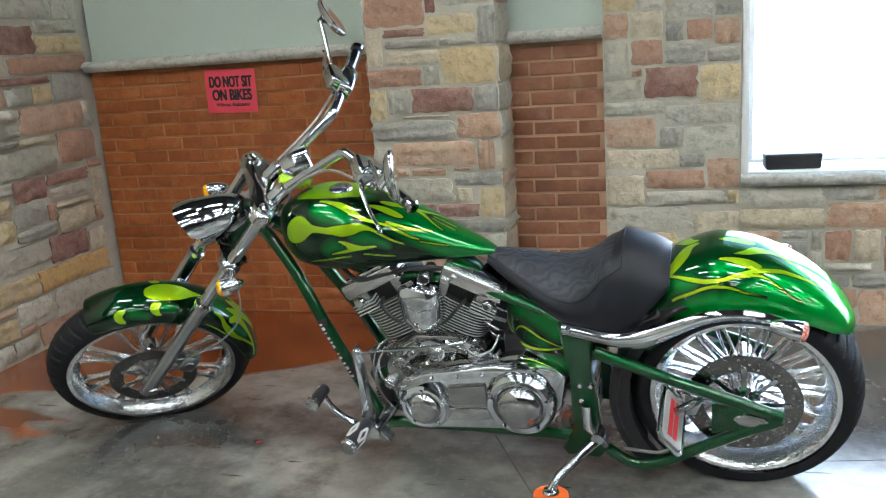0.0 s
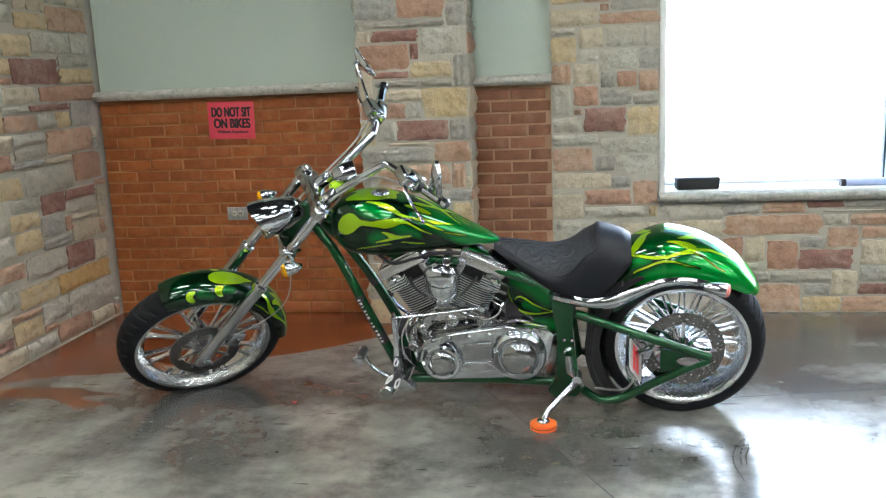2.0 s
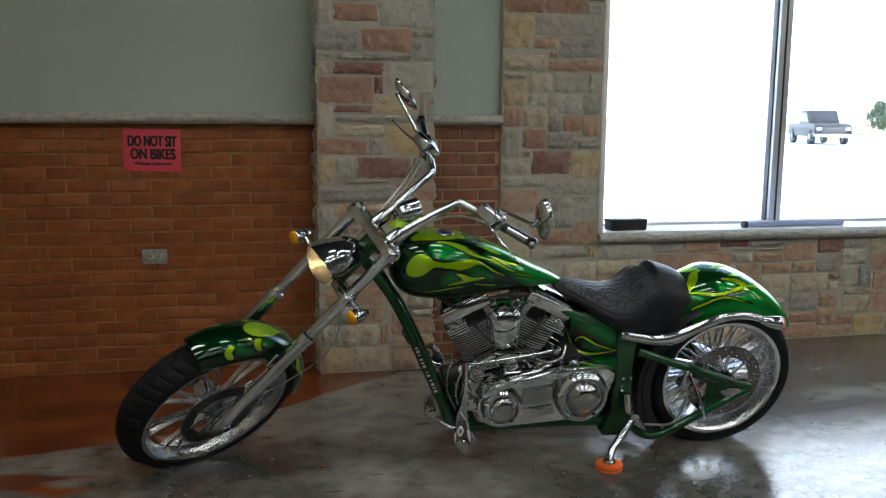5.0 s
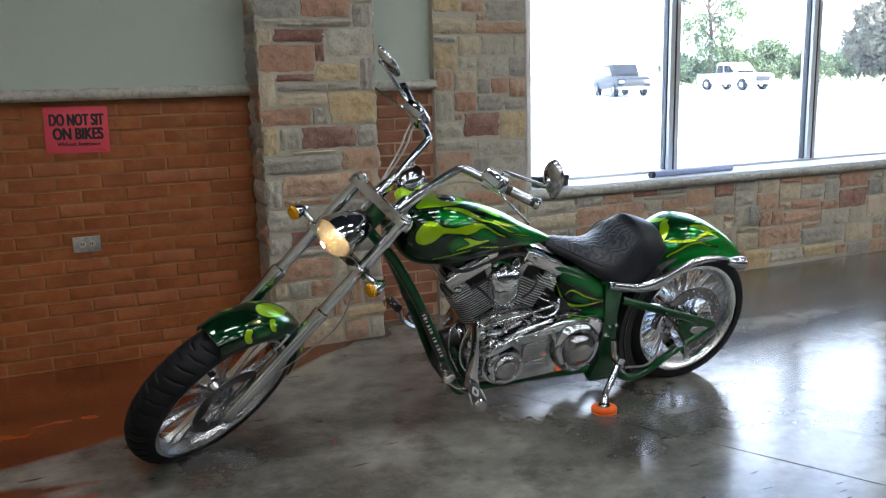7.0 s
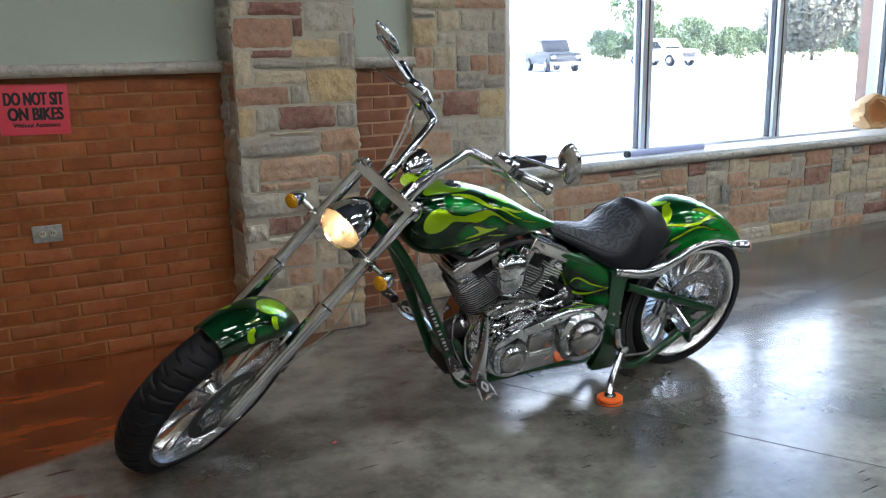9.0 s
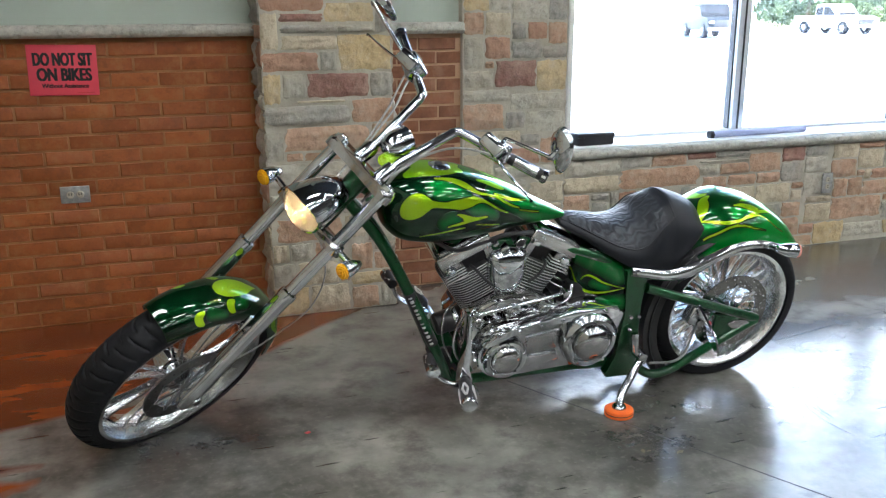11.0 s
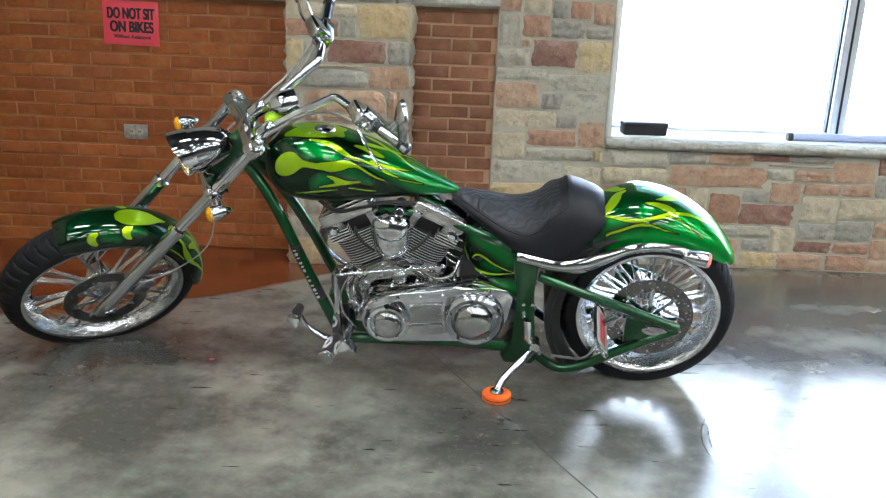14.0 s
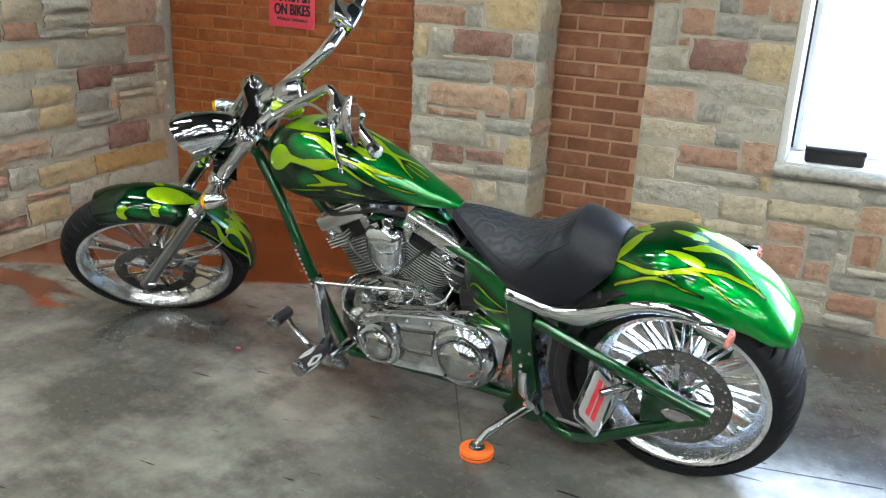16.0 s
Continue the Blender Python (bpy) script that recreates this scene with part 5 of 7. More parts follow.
# frame
neck = part("steering_neck", tube(bmesh.new(), [HEAD + AXIS * s for s in (-0.02, -0.215)], 0.036, 20), GREEN_FRAME, bike, "dark green steering neck")
for s in (-1, 1):
    tube_bm = tube(bmesh.new(), spline([(-1.325, 0.022 * s, 0.84), (-1.22, 0.06 * s, 0.70), (-1.12, 0.10 * s, 0.50), (-1.02, 0.115 * s, 0.265), (-0.97, 0.115 * s, 0.16), (-0.90, 0.115 * s, 0.155), (-0.6, 0.115 * s, 0.158), (-0.30, 0.115 * s, 0.148)], 7), 0.0195, 14)
    down = part("down_tube", tube_bm, GREEN_FRAME, bike, "dark green frame tube")
    band_a, band_b = Vector((-1.135, 0.097 * s, 0.53)), Vector((-1.045, 0.113 * s, 0.325))
    part("tube_sleeve", tube(bmesh.new(), [band_a, band_b] if s < 0 else [band_a, band_a.lerp(band_b, 0.2)], 0.0203, 16), BLACK_PLASTIC, down, "black sleeve with silver bars")
    w = (band_b - band_a).normalized()
    for k, f in enumerate((0.06, 0.13, 0.2, 0.29, 0.36, 0.43, 0.55, 0.62, 0.72, 0.8, 0.87, 0.94) if s < 0 else ()):
        p = band_a.lerp(band_b, f) - Vector((0.003, 0.0135, 0.0))
        long = (0.003, 0.0055, 0.002, 0.004)[k % 4]
        part("sleeve_bar", tube(bmesh.new(), [p - w * long, p + w * long], 0.0085, 12), FIN_METAL, down)
    part("backbone_rail", tube(bmesh.new(), spline([(-1.27, 0.03 * s, 0.86), (-1.0, 0.06 * s, 0.70), (-0.7, 0.075 * s, 0.67), (-0.5, 0.10 * s, 0.62), (-0.36, 0.115 * s, 0.56)], 5), 0.016, 10), GREEN_FRAME, bike, "dark green frame rail")
    plate = [(-0.37, 0.57), (-0.30, 0.585), (-0.272, 0.53), (-0.282, 0.42), (-0.272, 0.30), (-0.25, 0.13), (-0.272, 0.105), (-0.37, 0.108), (-0.385, 0.135), (-0.34, 0.20), (-0.335, 0.40)]
    side_plate = part("frame_plate", slab(bmesh.new(), plate, 0, 0.03, 0.008, Matrix.Translation((0, 0.145 * s + 0.015, 0)) @ SIDE), GREEN_FRAME, bike, "dark green frame side plate")
    for x, z in ((-0.316, 0.372), (-0.284, 0.372), (-0.314, 0.32)):
        part("bolt", lathe(bmesh.new(), [(0, 0.008), (0.006, 0.007), (0.008, 0.0), (0.008, -0.004)], 12, along((x, s * 0.161, z), (0, s, 0))), CHROME, side_plate)
    arm = part("swingarm", tube(bmesh.new(), spline([(-0.27, 0.155 * s, 0.485), (-0.14, 0.158 * s, 0.437), (0.05, 0.16 * s, 0.368), (0.235, 0.158 * s, 0.298)], 5), 0.018, 14), GREEN_FRAME, bike, "green triangular swingarm tube")
    part("lower_tube", tube(bmesh.new(), spline([(-0.25, 0.15 * s, 0.14), (-0.18, 0.152 * s, 0.095), (-0.10, 0.155 * s, 0.105), (0.02, 0.158 * s, 0.175), (0.14, 0.16 * s, 0.245), (0.235, 0.158 * s, 0.292)], 6), 0.018, 14), GREEN_FRAME, arm)
    part("axle_plate", slab(bmesh.new(), [(0.05, 0.335), (0.05, 0.23), (0.15, 0.262), (0.235, 0.29), (0.235, 0.305), (0.14, 0.325)], -0.006, 0.006, 0.002, Matrix.Translation((0, 0.158 * s, 0)) @ SIDE), GREEN_FRAME, arm)
    part("axle_cover", slab(bmesh.new(), [(0.155 + 0.048 * math.cos(k * math.pi / 12), 0.288 + 0.019 * math.sin(k * math.pi / 12) - 0.06 * (0.048 * math.cos(k * math.pi / 12))) for k in range(24)], 0, 0.014, 0.006, Matrix.Translation((0, 0.158 * s + (0.0 if s < 0 else 0.016), 0)) @ SIDE), POLISHED, arm, "oval polished axle cover")
    strut_path = spline([(-0.352, 0.566, 0.019), (-0.28, 0.552, 0.020), (-0.21, 0.54, 0.021), (-0.13, 0.548, 0.028), (-0.05, 0.585, 0.024), (0.03, 0.622, 0.019), (0.10, 0.634, 0.016), (0.17, 0.631, 0.015), (0.23, 0.616, 0.014), (0.27, 0.603, 0.015)], 6)
    rows = []
    for i, (x, z, h) in enumerate(strut_path):
        bulge = 0.172 + 0.012 * math.sin(math.pi * i / (len(strut_path) - 1)) + (0.03 * max(0, (x - 0.1) / 0.2) ** 2 if x > 0.1 else 0)
        rows.append([(x, s * (bulge - 0.012), z - h), (x, s * bulge, z - h * 0.9), (x, s * (bulge + 0.008), z - 0.3 * h), (x, s * (bulge + 0.006), z + 0.55 * h), (x, s * (bulge - 0.004), z + h), (x, s * (bulge - 0.012), z + h)])
    strut = part("fender_strut", loft(bmesh.new(), rows), CHROME, bike, "polished chrome fender strut", 50)
    part("strut_bolt", lathe(bmesh.new(), [(0, 0.010), (0.007, 0.009), (0.010, 0.0), (0.010, -0.004)], 14, along((-0.335, s * 0.182, 0.57), (0, s, 0))), CHROME, strut)
    tail_m = along((0.196 if s < 0 else 0.186, s * 0.220, 0.633 if s < 0 else 0.620), (0.985, 0.1 * s, -0.14))
    lamp_body = part("tail_signal", lathe(bmesh.new(), [(0, -0.01), (0.012, -0.004), (0.021, 0.02), (0.026, 0.05), (0.027, 0.072), (0.024, 0.074), (0, 0.07)], 24, tail_m), CHROME, bike, "chrome bullet tail signal")
    part("tail_lens", lathe(bmesh.new(), [(0.0255, 0.07), (0.0265, 0.073), (0.024, 0.083), (0.012, 0.088), (0, 0.089)], 24, tail_m), RED_LENS, lamp_body, "pale red lens")

# oil tank side panel with its own lick
panel = [(-0.525, 0.46), (-0.535, 0.53), (-0.522, 0.60), (-0.48, 0.632), (-0.42, 0.608), (-0.37, 0.578), (-0.325, 0.54), (-0.315, 0.42), (-0.32, 0.38), (-0.40, 0.40), (-0.47, 0.428)]
for s in (-1, 1):
    bm = bmesh.new()
    out = np.array(spline(panel + panel[:1], 16)[:-1])
    c = out.mean(axis=0)
    rings = []
    for f in np.linspace(1.0, 0.03, 48):
        pts = c + (out - c) * f
        rings.append([(float(x), s * (float(np.interp(x, (-0.54, -0.33), (0.07, 0.142))) + 0.016 * (1 - f ** 6)), float(z)) for x, z in pts])
    rings.insert(0, [(float(x), s * 0.05, float(z)) for x, z in out])
    loft(bm, rings)
    me = finish("side_panel", bm, PAINT, 50)
    uv = [(v.co.x, v.co.z) for v in me.vertices]
    paint_on(me, uv, [[(-0.505, 0.512, 0.001), (-0.496, 0.526, 0.002), (-0.48, 0.531, 0.0034), (-0.457, 0.522, 0.0038), (-0.427, 0.506, 0.003), (-0.378, 0.493, 0.0016), (-0.337, 0.489, 0.0008)], [(-0.536, 0.55, 0.0008), (-0.529, 0.526, 0.0014), (-0.514, 0.492, 0.003), (-0.49, 0.47, 0.0046), (-0.456, 0.463, 0.0046), (-0.418, 0.468, 0.003), (-0.36, 0.487, 0.001)]], [[(-0.51, 0.60, 0.02), (-0.45, 0.58, 0.025), (-0.38, 0.54, 0.025)], [(-0.46, 0.50, 0.006), (-0.42, 0.49, 0.006)], [(-0.42, 0.43, 0.01), (-0.36, 0.43, 0.02)]])
    ob = new("side_panel", me)
    ob.parent = bike
    tagged(ob, "green side panel with a thin lime flame")

# black inner guard ahead of the rear tyre
rows = []
for k in range(18):
    a = radians(112 + 105 * k / 17)
    rows.append([(REAR_X + r * math.cos(a), y, REAR_Z + r * math.sin(a)) for r, y in ((0.338, -0.135), (0.35, -0.143), (0.362, -0.12), (0.365, 0), (0.362, 0.12), (0.35, 0.143), (0.338, 0.135), (0.344, 0))])
part("inner_guard", loft(bmesh.new(), rows), BLACK_PLASTIC, bike, "black inner mudguard", 50)
side_arc = [(REAR_X + r * math.cos(radians(d)), REAR_Z + r * math.sin(radians(d))) for r, way in ((0.372, 1), (0.315, -1)) for d in list(range(128, 233, 7))[::way]]
part("guard_side", slab(bmesh.new(), side_arc, 0, 0.03, 0.012, Matrix.Translation((0, -0.108, 0)) @ SIDE, 3), BLACK_PLASTIC, bike, "black plastic guard side")

def polish_edge(ob, axis):
    """Machined bright rim on a dark cast fin that lies across axis."""
    ob.data.materials.append(FIN_METAL)
    for face in ob.data.polygons:
        if abs(face.normal.dot(axis)) < 0.5:
            face.material_index = 1
    return ob


# engine: V-twin
CRANK = Vector((-0.785, 0, 0.333))
engine = part("crankcase", slab(bmesh.new(), [(-0.93, 0.22), (-0.95, 0.36), (-0.90, 0.45), (-0.82, 0.49), (-0.69, 0.49), (-0.60, 0.45), (-0.56, 0.36), (-0.58, 0.2)], -0.11, 0.11, 0.02, SIDE), POLISHED, bike, "polished crankcase")
for x, z, r, h in ((-0.885, 0.39, 0.024, 0.13), (-0.76, 0.43, 0.03, 0.135), (-0.64, 0.42, 0.022, 0.13), (-0.93, 0.31, 0.022, 0.135)):
    part("case_boss", lathe(bmesh.new(), [(0, h), (0.5 * r, h - 0.05 * r), (0.85 * r, h - 0.3 * r), (r, h - 0.7 * r), (r, 0.09)], 20, along((x, 0, z), (0, -1, 0))), SATIN, engine)
wedge = [(-0.915, 0.39), (-0.88, 0.45), (-0.825, 0.478), (-0.775, 0.462), (-0.725, 0.478), (-0.67, 0.45), (-0.63, 0.39), (-0.66, 0.375), (-0.89, 0.375)]
part("case_wedge", slab(bmesh.new(), wedge, 0.03, 0.118, 0.016, SIDE, 3), POLISHED, engine, "smooth cast wedge under the cylinders")
rnd = random.Random(77)
for k in range(11):
    x = -0.925 + 0.37 * k / 10
    z = 0.40 + 0.055 * rnd.random() + 0.02 * math.sin(math.pi * k / 10)
    r, h = rnd.uniform(0.004, 0.008), rnd.uniform(0.125, 0.16)
    part("fitting", lathe(bmesh.new(), [(0, h), (0.35 * r, h - 0.06 * r), (0.7 * r, h - 0.3 * r), (r, h - 0.9 * r), (r, h - 0.013), (0.6 * r, h - 0.015), (0.6 * r, 0.10)], 8 if k % 2 else 14, along((x, 0, z), (0.1 * rnd.uniform(-1, 1), -1, 0.2 * rnd.uniform(-1, 1)))), (SATIN, CHROME, BLACK_PLASTIC, SATIN, CASTING)[k % 5], engine)
for side, lean_v in ((-1, 26.5), (1, 26.0)):
    d = Vector((side * math.sin(radians(lean_v)), 0, math.cos(radians(lean_v))))
    cm = along(CRANK, d)
    cylinder = part("cylinder", lathe(bmesh.new(), [(0, 0.12), (0.062, 0.12), (0.062, 0.31), (0, 0.31)], 32, cm), BLACK_PLASTIC, bike, "finned cylinder")
    across = Matrix.Rotation(radians(90), 4, "Z") if abs((cm.to_3x3() @ Vector((1, 0, 0))).y) > 0.5 else Matrix()
    hm = cm @ across
    if (hm.to_3x3() @ Vector((0, 1, 0))).y < 0:
        hm = hm @ Matrix.Rotation(math.pi, 4, "Z")
    hm = hm @ Matrix.Diagonal((1.14, 0.86, 1.0, 1.0))
    for k in range(15):
        h = 0.132 + 0.0108 * k
        rr = 0.083 + 0.011 * k / 14
        bm = bmesh.new()
        outline = [(rr * 1.0 * math.copysign(abs(math.cos(t)) ** 0.65, math.cos(t)), rr * 1.12 * math.copysign(abs(math.sin(t)) ** 0.65, math.sin(t))) for t in [2 * math.pi * i / 32 for i in range(32)]]
        slab(bm, outline, h - 0.0016, h + 0.0016, 0, hm)
        polish_edge(part("fin", bm, FIN_DARK, cylinder), d)
    head = part("cylinder_head", box(bmesh.new(), (-0.076, -0.075, 0.278), (0.076, 0.112, 0.35), 0.010, hm), BLACK_PLASTIC, bike, "silver cylinder head with dark plug pockets")

    def tower(a, b, deep):
        lo, hi = sorted((a * side, b * side))
        return box(bmesh.new(), (lo, -deep, 0.282), (hi, 0.0, 0.35), 0.008, hm)

    part("outer_tower", tower(0.022, 0.08, 0.112), SATIN, head)
    part("inner_tower", tower(-0.08, -0.052, 0.108), SATIN, head)
    for k in range(4):
        lo, hi = sorted((0.018 * side, 0.086 * side))
        polish_edge(part("head_fin", box(bmesh.new(), (lo, -0.117, 0.2835 + 0.0108 * k), (hi, 0.0, 0.2880 + 0.0108 * k), 0.0, hm, 1), FIN_DARK, head), d)
    part("head_boss", lathe(bmesh.new(), [(0, 0.016), (0.012, 0.015), (0.017, 0.008), (0.018, -0.01)], 20, hm @ along((0.06 * side, -0.112, 0.325), (0, -1, 0))), CHROME, head)
    part("rocker_box", box(bmesh.new(), (-0.086, -0.122, 0.345), (0.086, 0.122, 0.394), 0.008, hm, 3), ROCKER, head, "satin silver rocker box")
    part("rocker_cap", box(bmesh.new(), (-0.070, -0.104, 0.392), (0.070, 0.100, 0.403), 0.006, hm), CHROME, head)
    pocket = hm @ Vector((0.0, -0.09, 0.30))
    part("spark_plug", tube(bmesh.new(), spline([pocket, pocket + Vector((-0.01 * side, -0.045, 0.0)), pocket + Vector((-0.04 * side, -0.06, -0.03)), pocket + Vector((-0.07 * side, -0.05, -0.06))], 5), 0.0055, 8), BLACK_PLASTIC, head, "black plug lead")
    for o in (-0.03, 0.03):
        part("pushrod_tube", tube(bmesh.new(), [hm @ Vector((o, 0.125, 0.12)), hm @ Vector((o, 0.125, 0.33))], 0.009, 10), CHROME, head)
# dark works ahead of the cylinders; behind them a black filler added to hide the background
filter_can = part("oil_filter", lathe(bmesh.new(), [(0, 0.09), (0.034, 0.088), (0.042, 0.078), (0.042, -0.02)], 24, along((-0.93, -0.02, 0.36), (-0.9, 0, -0.25))), BLACK_PLASTIC, bike, "black oil filter can")
part("filter_ring", lathe(bmesh.new(), [(0.043, 0.0), (0.045, 0.004), (0.045, 0.014), (0.043, 0.018)], 24, along((-0.93, -0.02, 0.36), (-0.9, 0, -0.25))), CHROME, filter_can)
rear_filler = part("battery_case", box(bmesh.new(), (-0.60, -0.055, 0.44), (-0.44, 0.055, 0.625), 0.015), BLACK_PLASTIC, bike, "black filler under the seat, hiding the background")
for k, (x0, z0, x1, z1) in enumerate(((-0.60, 0.60, -0.53, 0.555), (-0.615, 0.565, -0.545, 0.52), (-0.62, 0.53, -0.55, 0.485), (-0.61, 0.495, -0.53, 0.45))):
    part("pipe", tube(bmesh.new(), spline([(x0, -0.05, z0), (0.5 * (x0 + x1), -0.082, 0.5 * (z0 + z1) + 0.008), (x1, -0.06, z1)], 5), 0.0065 - 0.0006 * k, 10), CHROME if k != 1 else CABLE, rear_filler, "short chrome pipe")
part("cradle_gusset", slab(bmesh.new(), [(-1.03, 0.30), (-0.99, 0.19), (-0.93, 0.14), (-0.86, 0.14), (-0.90, 0.22), (-0.97, 0.33)], -0.06, 0.06, 0.006, SIDE), GREEN_FRAME, bike, "dark green frame gusset")
# air cleaner shield between the cylinders
shield = [(-0.071, 0.048), (-0.060, 0.078), (0, 0.090), (0.060, 0.078), (0.071, 0.048), (0.069, -0.020), (0.052, -0.064), (0.0, -0.096), (-0.052, -0.064), (-0.069, -0.020)]
out = np.array(spline(shield + shield[:1], 5)[:-1])
rings = []
for f, h in ((1.0, 0.0), (1.0, 0.075), (0.975, 0.082), (0.96, 0.082), (0.95, 0.085), (0.9, 0.097), (0.76, 0.108), (0.5, 0.115), (0.05, 0.117)):
    rings.append([(-0.793 + float(x) * f, -0.012 - h, 0.578 + float(z) * f) for x, z in out])
air = part("air_cleaner", loft(bmesh.new(), rings), CHROME, bike, "chrome shield-shaped air cleaner")
part("belt", tube(bmesh.new(), [(-0.793 + dx, -0.0965 - 0.028 * (1 - (dx / 0.064) ** 2), 0.572) for dx in (-0.063, -0.045, -0.02, 0.0, 0.02, 0.045, 0.063)], 0.0035, 8), CHROME, air, "raised chrome belt")
part("intake", lathe(bmesh.new(), [(0.045, 0.0), (0.045, 0.05)], 24, along((-0.79, 0.02, 0.58), (0, -1, 0))), CASTING, air)
horn = part("coil_cover", lathe(bmesh.new(), [(0, 0.026), (0.008, 0.027), (0.013, 0.024), (0.017, 0.018), (0.018, -0.06)], 24, along((-0.762, -0.10, 0.692), (0, -1, 0))), BLACK_PLASTIC, bike, "round black and chrome horn cover")
part("ring", lathe(bmesh.new(), [(0.013, 0.024), (0.016, 0.027), (0.0195, 0.022), (0.020, 0.004), (0.018, 0.004)], 24, along((-0.762, -0.10, 0.692), (0, -1, 0))), CHROME, horn)
for x, z, w in ((-0.812, 0.672, 0.014), (-0.70, 0.682, 0.015), (-0.845, 0.690, 0.010), (-0.672, 0.694, 0.009)):
    part("bracket", box(bmesh.new(), (-w, -0.02, -0.6 * w), (w, 0.02, 0.6 * w), 0.004, Matrix.Translation((x, -0.095, z)) @ Matrix.Rotation(9.0 * (x + 0.76), 4, "Y")), CHROME, horn)
part("wiring", tube(bmesh.new(), spline([(-1.05, -0.06, 0.70), (-0.98, -0.10, 0.675), (-0.88, -0.10, 0.70), (-0.78, -0.09, 0.715), (-0.62, -0.08, 0.70)], 6), 0.008, 8), BLACK_PLASTIC, bike, "black wiring")

# black block added to keep the gap between seat and strut dark
part("seat_base", box(bmesh.new(), (-0.36, -0.128, 0.49), (-0.09, 0.128, 0.60), 0.02), BLACK_PLASTIC, bike, "black filler that darkens the gap under the seat")
# primary cover on the left
SMALL, BIG = (-0.80, 0.276), (-0.49, 0.320)
outline = hull_of_circles(SMALL, 0.092, BIG, 0.118, 26)
primary = part("primary_case", slab(bmesh.new(), outline, 0.10, 0.165, 0.012, SIDE), CHROME, bike, "long polished primary cover")
part("primary_flange", slab(bmesh.new(), hull_of_circles(SMALL, 0.099, BIG, 0.125, 26), 0.10, 0.128, 0.004, SIDE), POLISHED, primary, "satin flange with bolts")
for k in range(16):
    x, z = hull_of_circles(SMALL, 0.095, BIG, 0.121, 26)[(3 + k * 3) % 54]
    part("flange_bolt", lathe(bmesh.new(), [(0, 0.008), (0.005, 0.007), (0.006, 0)], 8, along((x, -0.127, z), (0, -1, 0))), CHROME, primary)
tail_box = [(-0.50, 0.44), (-0.38, 0.43), (-0.352, 0.40), (-0.372, 0.29), (-0.42, 0.225), (-0.50, 0.21)]
part("primary_tail", slab(bmesh.new(), tail_box, 0.10, 0.175, 0.012, SIDE), CHROME, primary)
part("primary_sump", slab(bmesh.new(), [(-0.85, 0.20), (-0.80, 0.178), (-0.47, 0.186), (-0.40, 0.215), (-0.385, 0.30), (-0.85, 0.28)], 0.10, 0.15, 0.008, SIDE), POLISHED, primary)
rail = [(-0.885, 0.335), (-0.85, 0.378), (-0.78, 0.398), (-0.56, 0.445), (-0.44, 0.44), (-0.44, 0.412), (-0.56, 0.415), (-0.78, 0.372), (-0.84, 0.352), (-0.87, 0.325)]
part("primary_rail", slab(bmesh.new(), rail, 0.165, 0.192, 0.008, SIDE), CHROME, primary, "chrome upper rail")
window_panel = [(-0.72, 0.345), (-0.60, 0.36), (-0.60, 0.29), (-0.72, 0.278)]
part("primary_panel", slab(bmesh.new(), window_panel, 0.165, 0.178, 0.006, SIDE), SATIN, primary, "flat satin panel")
part("primary_lower", slab(bmesh.new(), [(-0.735, 0.262), (-0.60, 0.272), (-0.585, 0.235), (-0.66, 0.222), (-0.74, 0.222)], 0.165, 0.174, 0.005, SIDE), POLISHED, primary)
for (x, z), r, depth, nm in ((SMALL, 0.082, 0.05, "front_cover"), (BIG, 0.108, 0.085, "derby_cover")):
    cm = along((x, -0.165, z), (0, -1, 0))
    ring = part(nm, lathe(bmesh.new(), [(r, -0.002), (r, depth * 0.35), (r * 0.97, depth * 0.5), (r * 0.86, depth * 0.62), (r * 0.74, depth * 0.6), (r * 0.70, depth * 0.5), (r * 0.66, depth * 0.52)], 48, cm), CHROME, bike, "stepped chrome round cover")
    part("dome", lathe(bmesh.new(), [(r * 0.66, depth * 0.5), (r * 0.64, depth * 0.72), (r * 0.55, depth * 0.88), (r * 0.35, depth * 0.98), (0, depth * 1.02)], 40, cm), POLISHED, ring, "polished dome")
    for k in range(5):
        a = 2 * math.pi * k / 5 + 0.3
        part("bolt", lathe(bmesh.new(), [(0, depth * 0.75), (0.005, depth * 0.74), (0.0065, depth * 0.6)], 10, cm @ Matrix.Translation((r * 0.8 * math.cos(a), r * 0.8 * math.sin(a), 0))), CHROME, ring)
for k in range(6):
    part("case_bolt", lathe(bmesh.new(), [(0, 0.014), (0.006, 0.013), (0.0075, 0)], 10, along((-0.84 + 0.08 * k, -0.188, 0.377 + 0.011 * k), (0, -1, 0))), CHROME, primary)
gearbox = part("transmission", box(bmesh.new(), (-0.55, -0.10, 0.30), (-0.36, 0.10, 0.50), 0.02), BLACK_PLASTIC, bike, "black cast gearbox")
part("gearbox_sump", box(bmesh.new(), (-0.56, -0.115, 0.13), (-0.29, 0.115, 0.32), 0.025), CASTING, gearbox)
regulator = part("regulator", box(bmesh.new(), (-1.0, -0.07, 0.17), (-0.955, 0.07, 0.27), 0.008), BLACK_PLASTIC, bike, "black finned voltage regulator")
for k in range(7):
    part("cooling_fin", box(bmesh.new(), (-1.012, -0.066, 0.178 + 0.013 * k), (-0.998, 0.066, 0.183 + 0.013 * k)), BLACK_PLASTIC, regulator)
